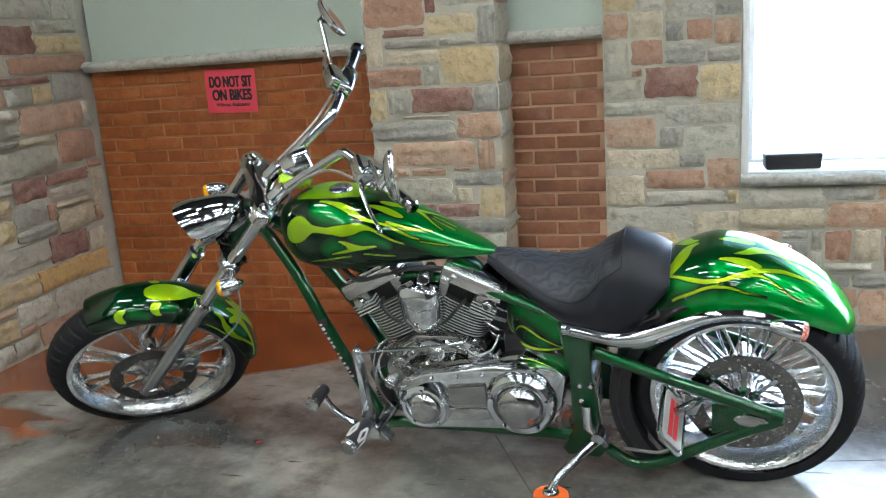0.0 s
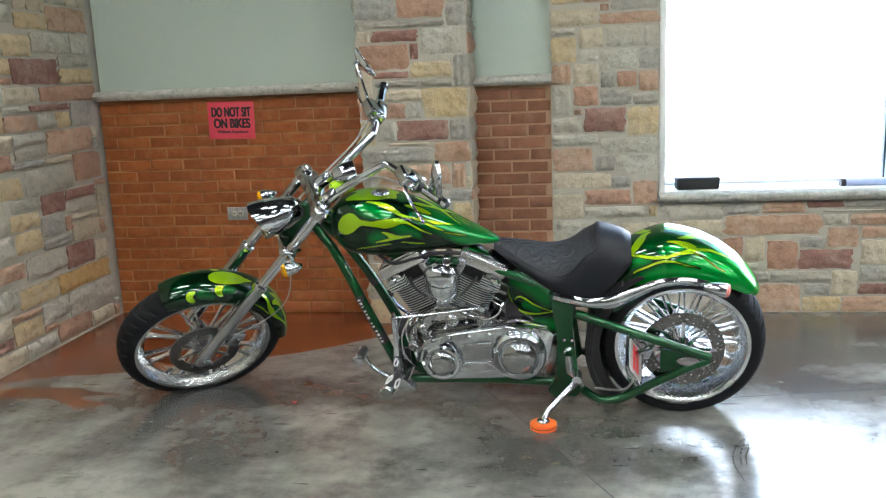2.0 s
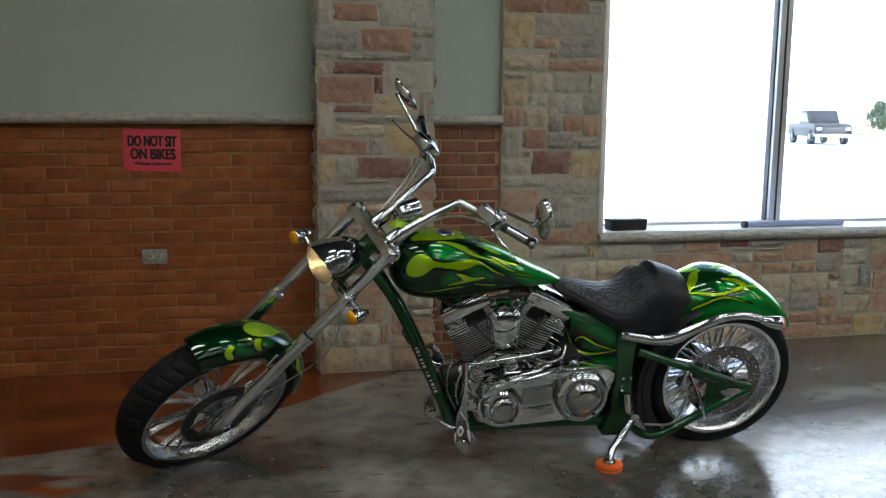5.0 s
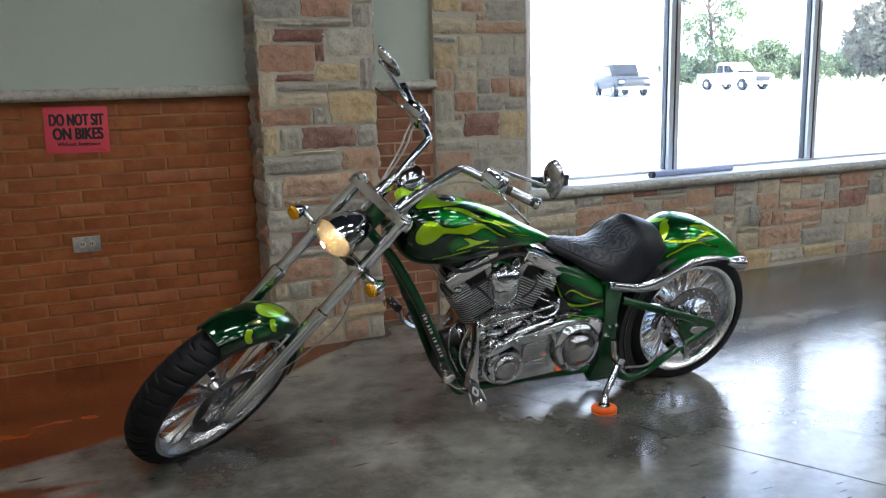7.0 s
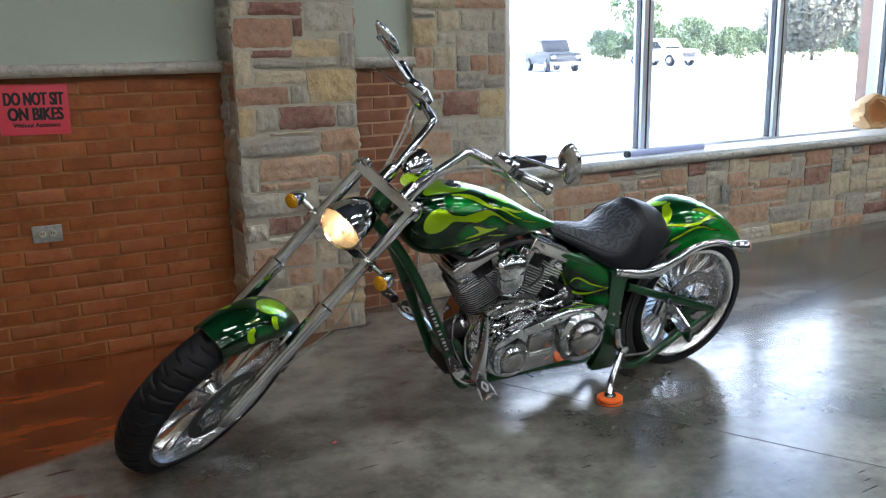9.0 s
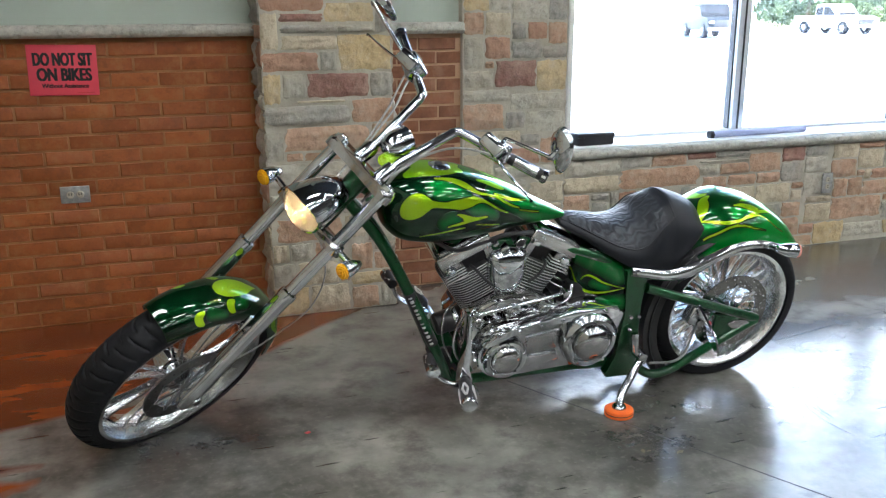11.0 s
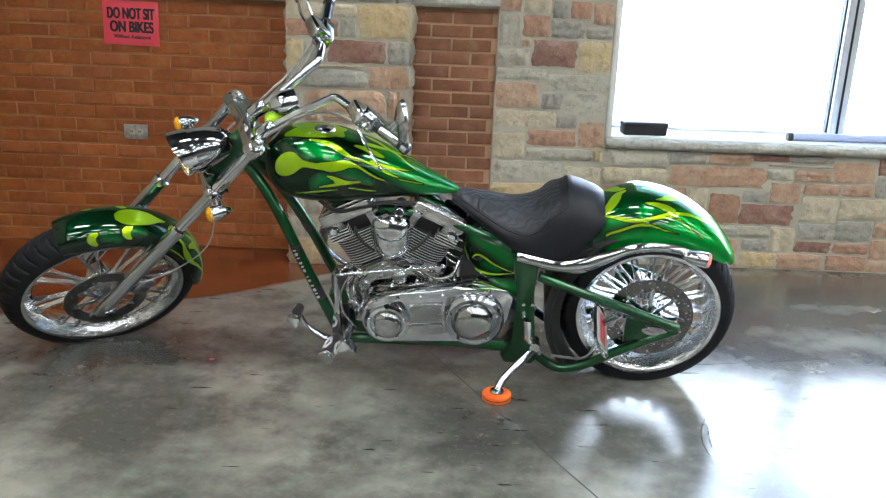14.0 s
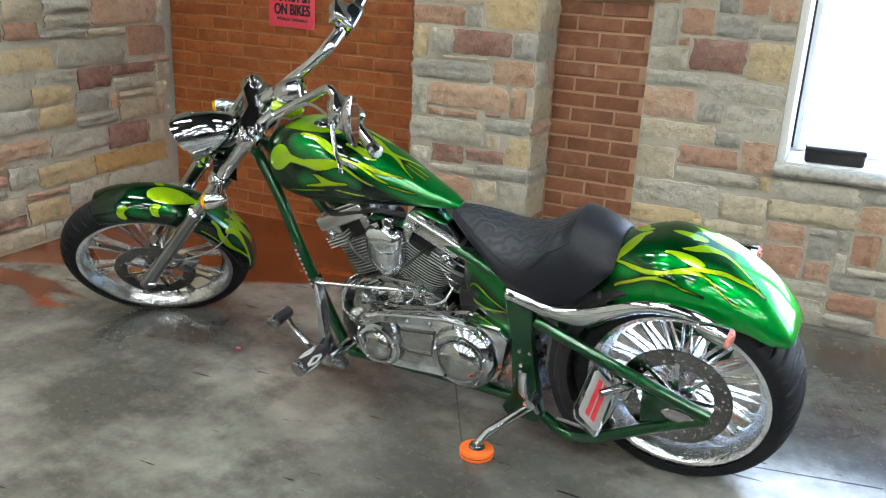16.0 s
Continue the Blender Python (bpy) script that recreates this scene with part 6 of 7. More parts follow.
for k, pts in enumerate(([(-0.90, -0.12, 0.46), (-0.94, -0.15, 0.42), (-0.935, -0.16, 0.36), (-0.90, -0.16, 0.33)], [(-0.93, -0.11, 0.44), (-0.97, -0.12, 0.36), (-0.965, -0.13, 0.28), (-0.92, -0.14, 0.22)],
                         [(-0.66, -0.12, 0.45), (-0.62, -0.15, 0.452), (-0.57, -0.15, 0.475), (-0.55, -0.12, 0.51)],
                         [(-0.90, 0.02, 0.42), (-0.98, -0.04, 0.40), (-1.0, -0.08, 0.32), (-0.97, -0.11, 0.24)])):
    part("oil_line", tube(bmesh.new(), spline(pts, 6), 0.0038 + 0.0006 * (k % 3), 10), CHROME, engine, "bent chrome oil line")

# forward controls
def control(s):
    """Foot peg and lever on one side."""
    arm = [(-0.984, 0.30), (-0.972, 0.40), (-0.975, 0.515), (-0.967, 0.522), (-0.960, 0.50), (-0.957, 0.40), (-0.962, 0.30)]
    foot_end = [(-0.945, 0.235), (-0.915, 0.205), (-0.905, 0.185), (-0.93, 0.185), (-0.968, 0.22), (-0.988, 0.245)]
    base = part("control_bracket", slab(bmesh.new(), (arm if s < 0 else []) + foot_end, -0.02, 0.02, 0.007, Matrix.Translation((0, s * 0.235, 0)) @ SIDE), CHROME, bike, "chrome forward control bracket")
    part("mount", tube(bmesh.new(), [(-0.95, s * 0.10, 0.20), (-0.955, s * 0.265, 0.22)], 0.023, 14), CHROME, base)
    p0, p1 = Vector((-0.970, s * 0.258, 0.254)), Vector((-0.990, s * 0.366, 0.250))
    peg = part("peg", tube(bmesh.new(), [tuple(p0 - (p1 - p0) * 0.12) + (0.013,), tuple(p0) + (0.022,), tuple(p1) + (0.0265,)], seg=20), BLACK_PLASTIC, base, "black rubber foot peg with chrome chevrons")
    way = along(p0, p1 - p0)
    part("peg_end", lathe(bmesh.new(), [(0.0268, 0.106), (0.0275, 0.110), (0.0275, 0.118), (0.024, 0.122), (0, 0.123)], 20, way), CHROME, peg, "chrome peg end")
    for turn in (0, 90, 180, 270):
        for side in (-1, 1):
            bar = [(0.0255, side * 0.001, 0.030), (0.0268, side * 0.010, 0.058), (0.0280, side * 0.001, 0.092)]
            part("peg_inlay", tube(bmesh.new(), [way @ Matrix.Rotation(radians(turn + 20), 4, "Z") @ Vector((x - 0.0030, y, z)) for x, y, z in bar], 0.0042, 8), FIN_METAL, peg)
    part("lever", tube(bmesh.new(), spline([(-0.965, s * 0.25, 0.235, 0.017), (-1.02, s * 0.255, 0.255, 0.014), (-1.075, s * 0.255, 0.30, 0.012), (-1.10, s * 0.258, 0.36, 0.011)], 5), seg=12, flat=0.7), CHROME, base, "curved chrome foot lever")
    part("toe_peg", tube(bmesh.new(), [(-1.10, s * 0.24, 0.363, 0.018), (-1.105, s * 0.315, 0.362, 0.022)], seg=18), BLACK_PLASTIC, base, "black rubber toe peg")
    part("toe_end", tube(bmesh.new(), [(-1.105, s * 0.313, 0.362, 0.0228), (-1.106, s * 0.326, 0.362, 0.0228), (-1.106, s * 0.330, 0.362, 0.016)], seg=18), CHROME, base)
    for dz in (-0.012, 0.012):
        part("toe_inlay", tube(bmesh.new(), [(-1.108, s * 0.25, 0.363 + dz * 1.1), (-1.117, s * 0.28, 0.363 + 0.5 * dz), (-1.112, s * 0.308, 0.363 + dz * 1.3)], 0.0048, 8), FIN_METAL, base)
    return base


left_control = control(-1)
control(1)
part("shift_rod", tube(bmesh.new(), [(-0.962, -0.25, 0.515, 0.007), (-0.945, -0.25, 0.512, 0.005), (-0.68, -0.225, 0.535, 0.005), (-0.60, -0.20, 0.535, 0.007)], seg=10), CHROME, left_control, "thin chrome shift rod")
part("rod_end", lathe(bmesh.new(), [(0, 0.02), (0.011, 0.018), (0.012, -0.015), (0, -0.017)], 14, along((-0.62, -0.205, 0.535), (0, -1, 0))), CHROME, left_control)

# side stand and the foam pad under it
INTO = BIKE.inverted()
foot = INTO @ Vector((-0.405, 2.255, 0.036))
stand = part("side_stand", tube(bmesh.new(), [Vector((-0.30, -0.185, 0.315)), Vector((-0.295, -0.198, 0.25)), Vector((-0.268, -0.205, 0.212)), foot + Vector((0.02, 0.03, 0.03)), foot], 0.0145, 14, 0.75), CHROME, bike, "chrome side stand swung down")
part("stand_pivot", lathe(bmesh.new(), [(0, 0.03), (0.018, 0.028), (0.021, 0.0), (0.021, -0.02)], 20, along((-0.268, -0.19, 0.222), (0, -1, 0))), CHROME, stand)
part("stand_foot", lathe(bmesh.new(), [(0, 0.008), (0.022, 0.006), (0.026, 0), (0.026, -0.004), (0, -0.004)], 20, INTO @ Matrix.Translation((-0.405, 2.255, 0.034))), CHROME, stand)
part("stand_spring", tube(bmesh.new(), [(-0.29, -0.19, 0.255), (-0.245, -0.2, 0.185)], 0.007, 8), CASTING, stand)

# rear brake caliper and linkage
caliper = part("brake_caliper", box(bmesh.new(), (-0.045, -0.168, -0.04), (0.045, -0.112, 0.04), 0.012, Matrix.Translation((-0.02, 0, 0.335)) @ Matrix.Rotation(radians(20), 4, "Y"), 3), CHROME, bike, "chrome rear brake caliper")
for dz in (-0.02, 0.02):
    part("piston_cap", lathe(bmesh.new(), [(0, 0.008), (0.015, 0.006), (0.017, 0)], 18, along((-0.02, -0.168, 0.335 + dz), (0, -1, 0))), POLISHED, caliper)
part("brake_hose", tube(bmesh.new(), spline([(-0.02, -0.15, 0.29), (-0.05, -0.165, 0.20), (-0.09, -0.165, 0.15), (-0.2, -0.165, 0.155)], 6), 0.005, 8), CABLE, caliper)

# side-mounted number plate
PLATE = Matrix.Translation((-0.052, -0.264, 0.348)) @ Matrix.Rotation(radians(-13), 4, "Z") @ Matrix.Rotation(radians(-24), 4, "Y") @ Matrix.Rotation(radians(24), 4, "X") @ Matrix.Rotation(radians(90), 4, "Y")
def rounded(w, h, c):
    return [(-w + c, -h), (w - c, -h), (w, -h + c), (w, h - c), (w - c, h), (-w + c, h), (-w, h - c), (-w, -h + c)]
plate = part("plate_holder", slab(bmesh.new(), rounded(0.063, 0.086, 0.016), -0.004, 0.004, 0.002, PLATE), CHROME, bike, "chrome side-mounted plate holder")
SILVER = surface("plate face", (0.28, 0.28, 0.275), (0.38, 0.38, 0.37), (0.3, 0.4), 0.2, 9, 90, 0.0)
part("plate_face", slab(bmesh.new(), rounded(0.049, 0.073, 0.010), 0.0, 0.006, 0.001, PLATE), SILVER, plate, "pale plate with red bars")
for k, h in enumerate((0.012, 0.008)):
    part("plate_bar", box(bmesh.new(), (-0.024 + 0.026 * k, -0.056, 0.0062), (-0.005 + 0.026 * k, 0.056, 0.0072), 0, PLATE), RED_INK, plate, "red bar")
part("plate_arm", tube(bmesh.new(), spline([(0.02, -0.16, 0.345), (0.0, -0.20, 0.36), (-0.045, -0.248, 0.365)], 4), 0.011, 10), CHROME, plate)

# ---- front end ----
def fpart(name, bm, material, parent, label="", sharp=38):
    return part(name, moved(bm, FORK), material, parent, label, sharp)


FB = -0.035
def yoke(s0, s1, name, label):
    outline = []
    for k in range(13):
        a = -math.pi / 2 + math.pi * k / 12
        outline.append((FB + 0.036 * math.sin(a), 0.118 + 0.034 * math.cos(a)))
    outline += [(0.012, 0.085), (0.026, 0.045), (0.032, 0.0), (0.026, -0.045), (0.012, -0.085)]
    for k in range(13):
        a = math.pi / 2 - math.pi * k / 12
        outline.append((FB + 0.036 * math.sin(a), -0.118 - 0.034 * math.cos(a)))
    outline += [(-0.058, -0.07), (-0.052, 0.0), (-0.058, 0.07)]
    bm = bmesh.new()
    slab(bm, outline, s0, s1, 0.0145, seg=5)
    for v in bm.verts:
        if abs(v.co.z - s1) < 0.003:
            v.co.z += 0.009 * (1 - min(1.0, abs(v.co.x + 0.012) / 0.045) ** 2)
    return fpart(name, bm, POLISHED, bike, label)


top_yoke = yoke(-0.022, 0.014, "top_yoke", "thick chrome upper fork yoke")
yoke(-0.245, -0.215, "lower_yoke", "chrome lower fork yoke")
for s in (-1, 1):
    y = 0.118 * s
    leg = fpart("fork_tube", tube(bmesh.new(), [(FB, y, 0.01), (FB, y, -0.46)], 0.0205, 20), CHROME, bike, "chrome fork tube")
    fpart("fork_cap", lathe(bmesh.new(), [(0, 0.034), (0.012, 0.034), (0.016, 0.028), (0.024, 0.026), (0.025, 0.012)], 20, Matrix.Translation((FB, y, 0))), CHROME, leg)
    fpart("fork_slider", lathe(bmesh.new(), [(0.0215, -0.425), (0.029, -0.43), (0.030, -0.45), (0.027, -0.46), (0.027, -0.86), (0.029, -0.90), (0.027, -0.94), (0.016, -0.955), (0, -0.957)], 24, Matrix.Translation((FB, y, 0))), CHROME, leg, "polished fork slider")
    fpart("axle_end", lathe(bmesh.new(), [(0, 0.034), (0.013, 0.033), (0.016, 0.028), (0.016, -0.01)], 18, along((FB + 0.01, y, -0.905), (0, s, 0))), CHROME, leg)
    stay = fpart("fender_bracket", box(bmesh.new(), (-0.03, -0.012, -0.03), (0.03, 0.012, 0.03), 0.008, Matrix.Translation((FB + 0.01, 0.087 * s, -0.60))), CHROME, leg, "chrome fender bracket")
    sig = along((-0.04, 0.213 * s, -0.222), AHEAD)
    body = fpart("turn_signal", lathe(bmesh.new(), [(0, -0.035), (0.010, -0.03), (0.022, -0.005), (0.027, 0.02), (0.027, 0.034), (0.024, 0.035)], 24, sig), CHROME, bike, "chrome bullet turn signal")
    fpart("signal_lens", lathe(bmesh.new(), [(0.0255, 0.033), (0.0265, 0.037), (0.023, 0.046), (0.012, 0.052), (0, 0.053)], 24, sig), AMBER, body, "amber lens")
    fpart("signal_stalk", tube(bmesh.new(), [(-0.035, 0.14 * s, -0.225), (-0.04, 0.195 * s, -0.222)], 0.010, 10), CHROME, body)

# headlight
hl = along((-0.055, 0, -0.105), (AHEAD.x, AHEAD.y - 0.12, AHEAD.z + 0.06))
shell_light = fpart("headlight", lathe(bmesh.new(), [(0, -0.055), (0.012, -0.052), (0.032, -0.035), (0.052, -0.005), (0.066, 0.04), (0.074, 0.09), (0.077, 0.125), (0.079, 0.13), (0.079, 0.142), (0.074, 0.143), (0.0735, 0.13)], 40, hl), CHROME, bike, "bullet-shaped chrome headlight")
fpart("reflector", lathe(bmesh.new(), [(0.0735, 0.136), (0.066, 0.11), (0.05, 0.075), (0.03, 0.055), (0, 0.048)], 40, hl), REFLECTOR, shell_light, "warm silvery reflector bowl")
fpart("bulb", lathe(bmesh.new(), [(0, 0.05), (0.009, 0.055), (0.012, 0.07), (0.010, 0.088), (0, 0.094)], 16, hl), BULB, shell_light, "glowing headlamp bulb")
fpart("headlight_lens", lathe(bmesh.new(), [(0.0715, 0.138), (0.06, 0.147), (0.03, 0.154), (0, 0.156)], 36, hl), GLASS_LENS, shell_light, "warm glowing glass lens")
rows = []
for k in range(13):
    a = radians(-68 + 136 * k / 12)
    lip = 0.030 * math.cos(a) ** 2
    rows.append([(hl @ Vector((r * math.sin(a), -r * math.cos(a), z)))[:] for r, z in ((0.0795, 0.11), (0.0815, 0.143), (0.0805, 0.15 + lip), (0.0775, 0.15 + lip), (0.0785, 0.143), (0.0765, 0.11))])
visor_up = (hl.to_3x3() @ Vector((0, -1, 0))).z > 0
if not visor_up:
    turn_visor = hl @ Matrix.Rotation(math.pi, 4, "Z") @ hl.inverted()
    rows = [[(turn_visor @ Vector(p))[:] for p in r] for r in rows]
fpart("visor", loft(bmesh.new(), rows), CHROME, shell_light, "chrome headlight visor")
for s in (-1, 1):
    fpart("light_bracket", tube(bmesh.new(), spline([(-0.03, 0.05 * s, -0.215), (-0.08, 0.066 * s, -0.20), (-0.11, 0.062 * s, -0.15)], 4), 0.008, 10), CHROME, shell_light)

# handlebar
bars = fpart("handlebar", tube(bmesh.new(), [(0.005, -0.05, 0.02), (0.028, -0.052, 0.09), (0.088, -0.084, 0.275), (0.094, -0.092, 0.288), (0.10, -0.104, 0.293), (0.197, -0.37, 0.378)], 0.0155, 16), CHROME, bike, "bent chrome handlebar", 50)
fpart("right_bar", tube(bmesh.new(), [(0.005, 0.05, 0.02), (0.028, 0.052, 0.09), (0.088, 0.084, 0.275), (0.094, 0.092, 0.288), (0.10, 0.104, 0.293), (0.197, 0.37, 0.378)], 0.0155, 16), CHROME, bars, sharp=50)
for s in (-1, 1):
    e0, e1 = Vector((0.10, 0.104 * s, 0.293)), Vector((0.197, 0.37 * s, 0.378))
    d = (e1 - e0).normalized()
    riser = fpart("riser", lathe(bmesh.new(), [(0.026, 0.0), (0.026, 0.045), (0.022, 0.06), (0.0165, 0.062)], 20, along((0.003, 0.05 * s, 0.012), (0.022, 0.002, 0.07))), CHROME, bars, "chrome riser")
    g0 = e0.lerp(e1, 0.56)
    grip = fpart("grip", tube(bmesh.new(), [g0, e1 - d * 0.012], 0.0185, 18), BLACK_PLASTIC, bike, "black and chrome hand grip")
    fpart("grip_sleeve", tube(bmesh.new(), [g0 + d * 0.02, e1 - d * 0.03], 0.0196, 10), CHROME, grip)
    fpart("grip_end", tube(bmesh.new(), [tuple(e1 - d * 0.014) + (0.021,), tuple(e1) + (0.022,), tuple(e1 + d * 0.006) + (0.015,)], seg=18), CHROME, grip)
    pc = e0.lerp(e1, 0.40)
    perch = fpart("control_perch", box(bmesh.new(), (-0.027, -0.03, -0.048), (0.027, 0.036, 0.045), 0.012, along(pc, d), 3), CHROME, bike, "chrome control housing")
    fpart("perch_clamp", lathe(bmesh.new(), [(0.018, -0.05), (0.026, -0.048), (0.026, -0.028), (0.018, -0.026)], 18, along(pc, d)), CHROME, perch)
    fpart("reservoir", box(bmesh.new(), (-0.028, -0.042, -0.022), (0.036, 0.042, 0.028), 0.011, Matrix.Translation(pc + Vector((-0.04, 0.0, 0.004))), 3), CHROME, perch)
    fpart("lever", tube(bmesh.new(), spline([(0.105, 0.235 * s, 0.318, 0.008), (0.095, 0.275 * s, 0.309, 0.008), (0.106, 0.34 * s, 0.303, 0.007), (0.125, 0.40 * s, 0.30, 0.006), (0.125, 0.415 * s, 0.297, 0.009)], 5), seg=12, flat=0.6), CHROME, perch, "chrome hand lever")
    if s > 0:
        mid_m, n_m, u_m = Vector((0.095, 0.434, 0.411)), Vector((0.32, 0.03, 0.92)), Vector((-0.64, 0.735, 0.217))
        s0, s1 = Vector((0.096, 0.264, 0.342)), Vector((0.066, 0.445, 0.388))
    else:
        mid_m, n_m, u_m = Vector((0.068, -0.388, 0.470)), Vector((0.70, -0.20, 0.62)), Vector((0.58, -0.52, -0.62))
        s0, s1 = Vector((0.094, -0.223, 0.378)), Vector((0.052, -0.388, 0.432))
    stem = fpart("mirror_stem", tube(bmesh.new(), [pc + Vector((-0.01, 0, 0.01)), s0, s0.lerp(s1, 0.05), s1], 0.0062, 10), CHROME, bike, "chrome mirror stem")
    n_m.normalize()
    u_m = (u_m - n_m * u_m.dot(n_m)).normalized()
    mm = Matrix.Translation(mid_m) @ Matrix((u_m, n_m.cross(u_m), n_m)).transposed().to_4x4()
    oval = [(0.072 * math.cos(t), (0.037 if s > 0 else 0.045) * math.copysign(abs(math.sin(t)) ** 1.4, math.sin(t)) * (1 - 0.25 * math.cos(t))) for t in [2 * math.pi * i / 32 for i in range(32)]]
    rows = [[mm @ Vector((a * f, b * f, z)) for a, b in oval] for f, z in ((0.95, 0.006), (1.0, 0.004), (1.0, -0.002), (0.9, -0.012), (0.6, -0.021), (0.2, -0.025))]
    fpart("mirror", loft(bmesh.new(), rows), CHROME, stem, "chrome leaf-shaped mirror shell")
    fpart("mirror_glass", slab(bmesh.new(), [(a * 0.92, b * 0.9) for a, b in oval], 0.005, 0.0075, 0.0, mm), MIRROR, stem, "mirror glass")
    fpart("mirror_ball", tube(bmesh.new(), [s1 - (s1 - s0).normalized() * 0.008, s1, mid_m - n_m * 0.018], 0.011, 12), CHROME, stem)

gauge_m = along((0.055, 0.01, 0.135), (0.7, 0, 0.62))
gauge = fpart("speedometer", lathe(bmesh.new(), [(0, -0.07), (0.02, -0.066), (0.038, -0.045), (0.046, -0.015), (0.048, 0.012), (0.050, 0.02), (0.044, 0.024), (0.041, 0.018), (0, 0.017)], 32, gauge_m), CHROME, bike, "small chrome speedometer")
LIME = surface("lime paint", (0.34, 0.58, 0.006), (0.42, 0.68, 0.01), (0.25, 0.3), 0.2, 6, 200, 0, coat=1.0)
fpart("gauge_pod", lathe(bmesh.new(), [(0, -0.05), (0.016, -0.045), (0.03, -0.015), (0.03, 0.02), (0.018, 0.05), (0, 0.06)], 24, along((0.05, -0.01, 0.075), (0.9, 0, 0.35))), LIME, gauge, "lime painted gauge pod")
fpart("dial", lathe(bmesh.new(), [(0, 0.0185), (0.04, 0.0185), (0.041, 0.017)], 28, gauge_m), BLACK_PLASTIC, gauge, "dark dial")

for nm, pts, r in (("clutch_cable", [(0.125, -0.245, 0.322), (0.085, -0.234, 0.313), (0.056, -0.165, 0.268), (0.045, -0.115, 0.21), (0.028, -0.075, 0.108), (0.044, -0.064, 0.0), (0.05, -0.05, -0.15)], 0.0042),
                   ("throttle_cable", [(0.13, 0.19, 0.31), (0.118, 0.168, 0.26), (0.095, 0.13, 0.19), (0.035, 0.08, 0.06), (0.02, 0.05, -0.05)], 0.004),
                   ("brake_line", [(0.115, 0.20, 0.30), (0.105, 0.178, 0.25), (0.082, 0.14, 0.18), (0.01, 0.075, 0.05), (-0.045, 0.03, -0.1), (-0.06, -0.02, -0.25)], 0.004),
                   ("front_brake_hose", [(-0.05, -0.06, -0.235), (0.03, -0.13, -0.32), (0.09, -0.15, -0.45), (0.09, -0.13, -0.6), (0.03, -0.12, -0.72), (-0.03, -0.10, -0.78)], 0.0028),
                   ("left_wire", [(0.09, -0.085, 0.27), (0.045, -0.08, 0.15), (0.01, -0.075, 0.05), (0.03, -0.05, -0.08)], 0.005)):
    fpart(nm, tube(bmesh.new(), spline(pts, 7), r, 8), CABLE, bike, "thin braided cable")
front_caliper = fpart("front_caliper", box(bmesh.new(), (0.0, -0.092, -0.045), (0.06, -0.052, 0.045), 0.012, Matrix.Translation((0.04, 0, -0.80)), 3), CHROME, bike, "chrome front brake caliper")
fpart("caliper_cap", lathe(bmesh.new(), [(0, 0.006), (0.014, 0.005), (0.016, 0)], 16, along((0.07, -0.092, -0.80), (0, -1, 0))), POLISHED, front_caliper)

bike.matrix_basis = BIKE

# foam pad under the stand
pad = thing("stand_pad", lathe(bmesh.new(), [(0, 0.0005), (0.046, 0.0005), (0.051, 0.004), (0.052, 0.012), (0.049, 0.0135)], 36), ORANGE, "round orange foam pad under the side stand", "pad")
part("pad_seam", lathe(bmesh.new(), [(0.0505, 0.011), (0.0505, 0.0165)], 36), GASKET, pad, "dark seam")
part("pad_top", lathe(bmesh.new(), [(0.049, 0.0145), (0.052, 0.017), (0.051, 0.026), (0.044, 0.030), (0.03, 0.0295), (0.0, 0.0275)], 36), ORANGE, pad)
pad.matrix_basis = pose(-0.405, 2.255, 0)

# ---- bricks and stones ----
BRICK_MESHES = []
for k in range(6):
    bm = bmesh.new()
    rnd = random.Random(40 + k)
    vs = []
    for dy in (0.02, -0.012, -0.014):
        inset = 0.003 if dy == -0.014 else 0.0
        vs.append([bm.verts.new((x + rnd.uniform(-0.0012, 0.0012), dy + rnd.uniform(-0.0015, 0.0015), z + rnd.uniform(-0.001, 0.001)))
                   for x, z in ((inset, inset), (0.193 - inset, inset), (0.193 - inset, 0.057 - inset), (inset, 0.057 - inset))])
    for a, b in zip(vs, vs[1:]):
        for i in range(4):
            bm.faces.new((a[i], a[(i + 1) % 4], b[(i + 1) % 4], b[i]))
    bm.faces.new(vs[-1])
    twin = bm.copy()
    BRICK_MESHES.append((finish("brick", bm, BRICK, 30), finish("brick", twin, NICHE_BRICK, 30)))


def brickwork(parent, x0, x1, y, top, seed, sort=0):
    """Running bond with a slight unevenness, cut at both ends."""
    rnd = random.Random(seed)
    course, row = 0.0672, 0
    z = 0.004
    while z + 0.05 < top:
        x = x0 - (0.1015 if row % 2 else 0.0) - rnd.uniform(0, 0.012)
        while x < x1 - 0.02:
            a, b = max(x, x0), min(x + 0.193, x1)
            if b - a > 0.03:
                ob = new("brick", BRICK_MESHES[rnd.randrange(6)][sort])
                ob.parent = parent
                ob.matrix_basis = Matrix.Translation((a, y + rnd.uniform(-0.0015, 0.002), z + 0.004)) @ Matrix.Diagonal(((b - a) / 0.193, 1, 1, 1))
            x += 0.203
        z += course
        row += 1


brickwork(wall_brick, WEST, -1.415, NORTH + 0.014, LEDGE, 5)
brickwork(wall_niche, -0.81, -0.395, NORTH + 0.029, LEDGE, 9, 1)

TONES = ["grey"] * 9 + ["buff"] * 6 + ["pink"] * 5 + ["rust"] * 3 + ["red"] * 1 + ["blue"] * 5 + ["gold"] * 1
ROCKS = {(tone, k): finish("stone", rock(10 * i + k, 0.017, 8, 5), STONES[tone], 16) for i, tone in enumerate(STONES) for k in range(5)}
CELL_W, CELL_H = 0.0285, 0.0238


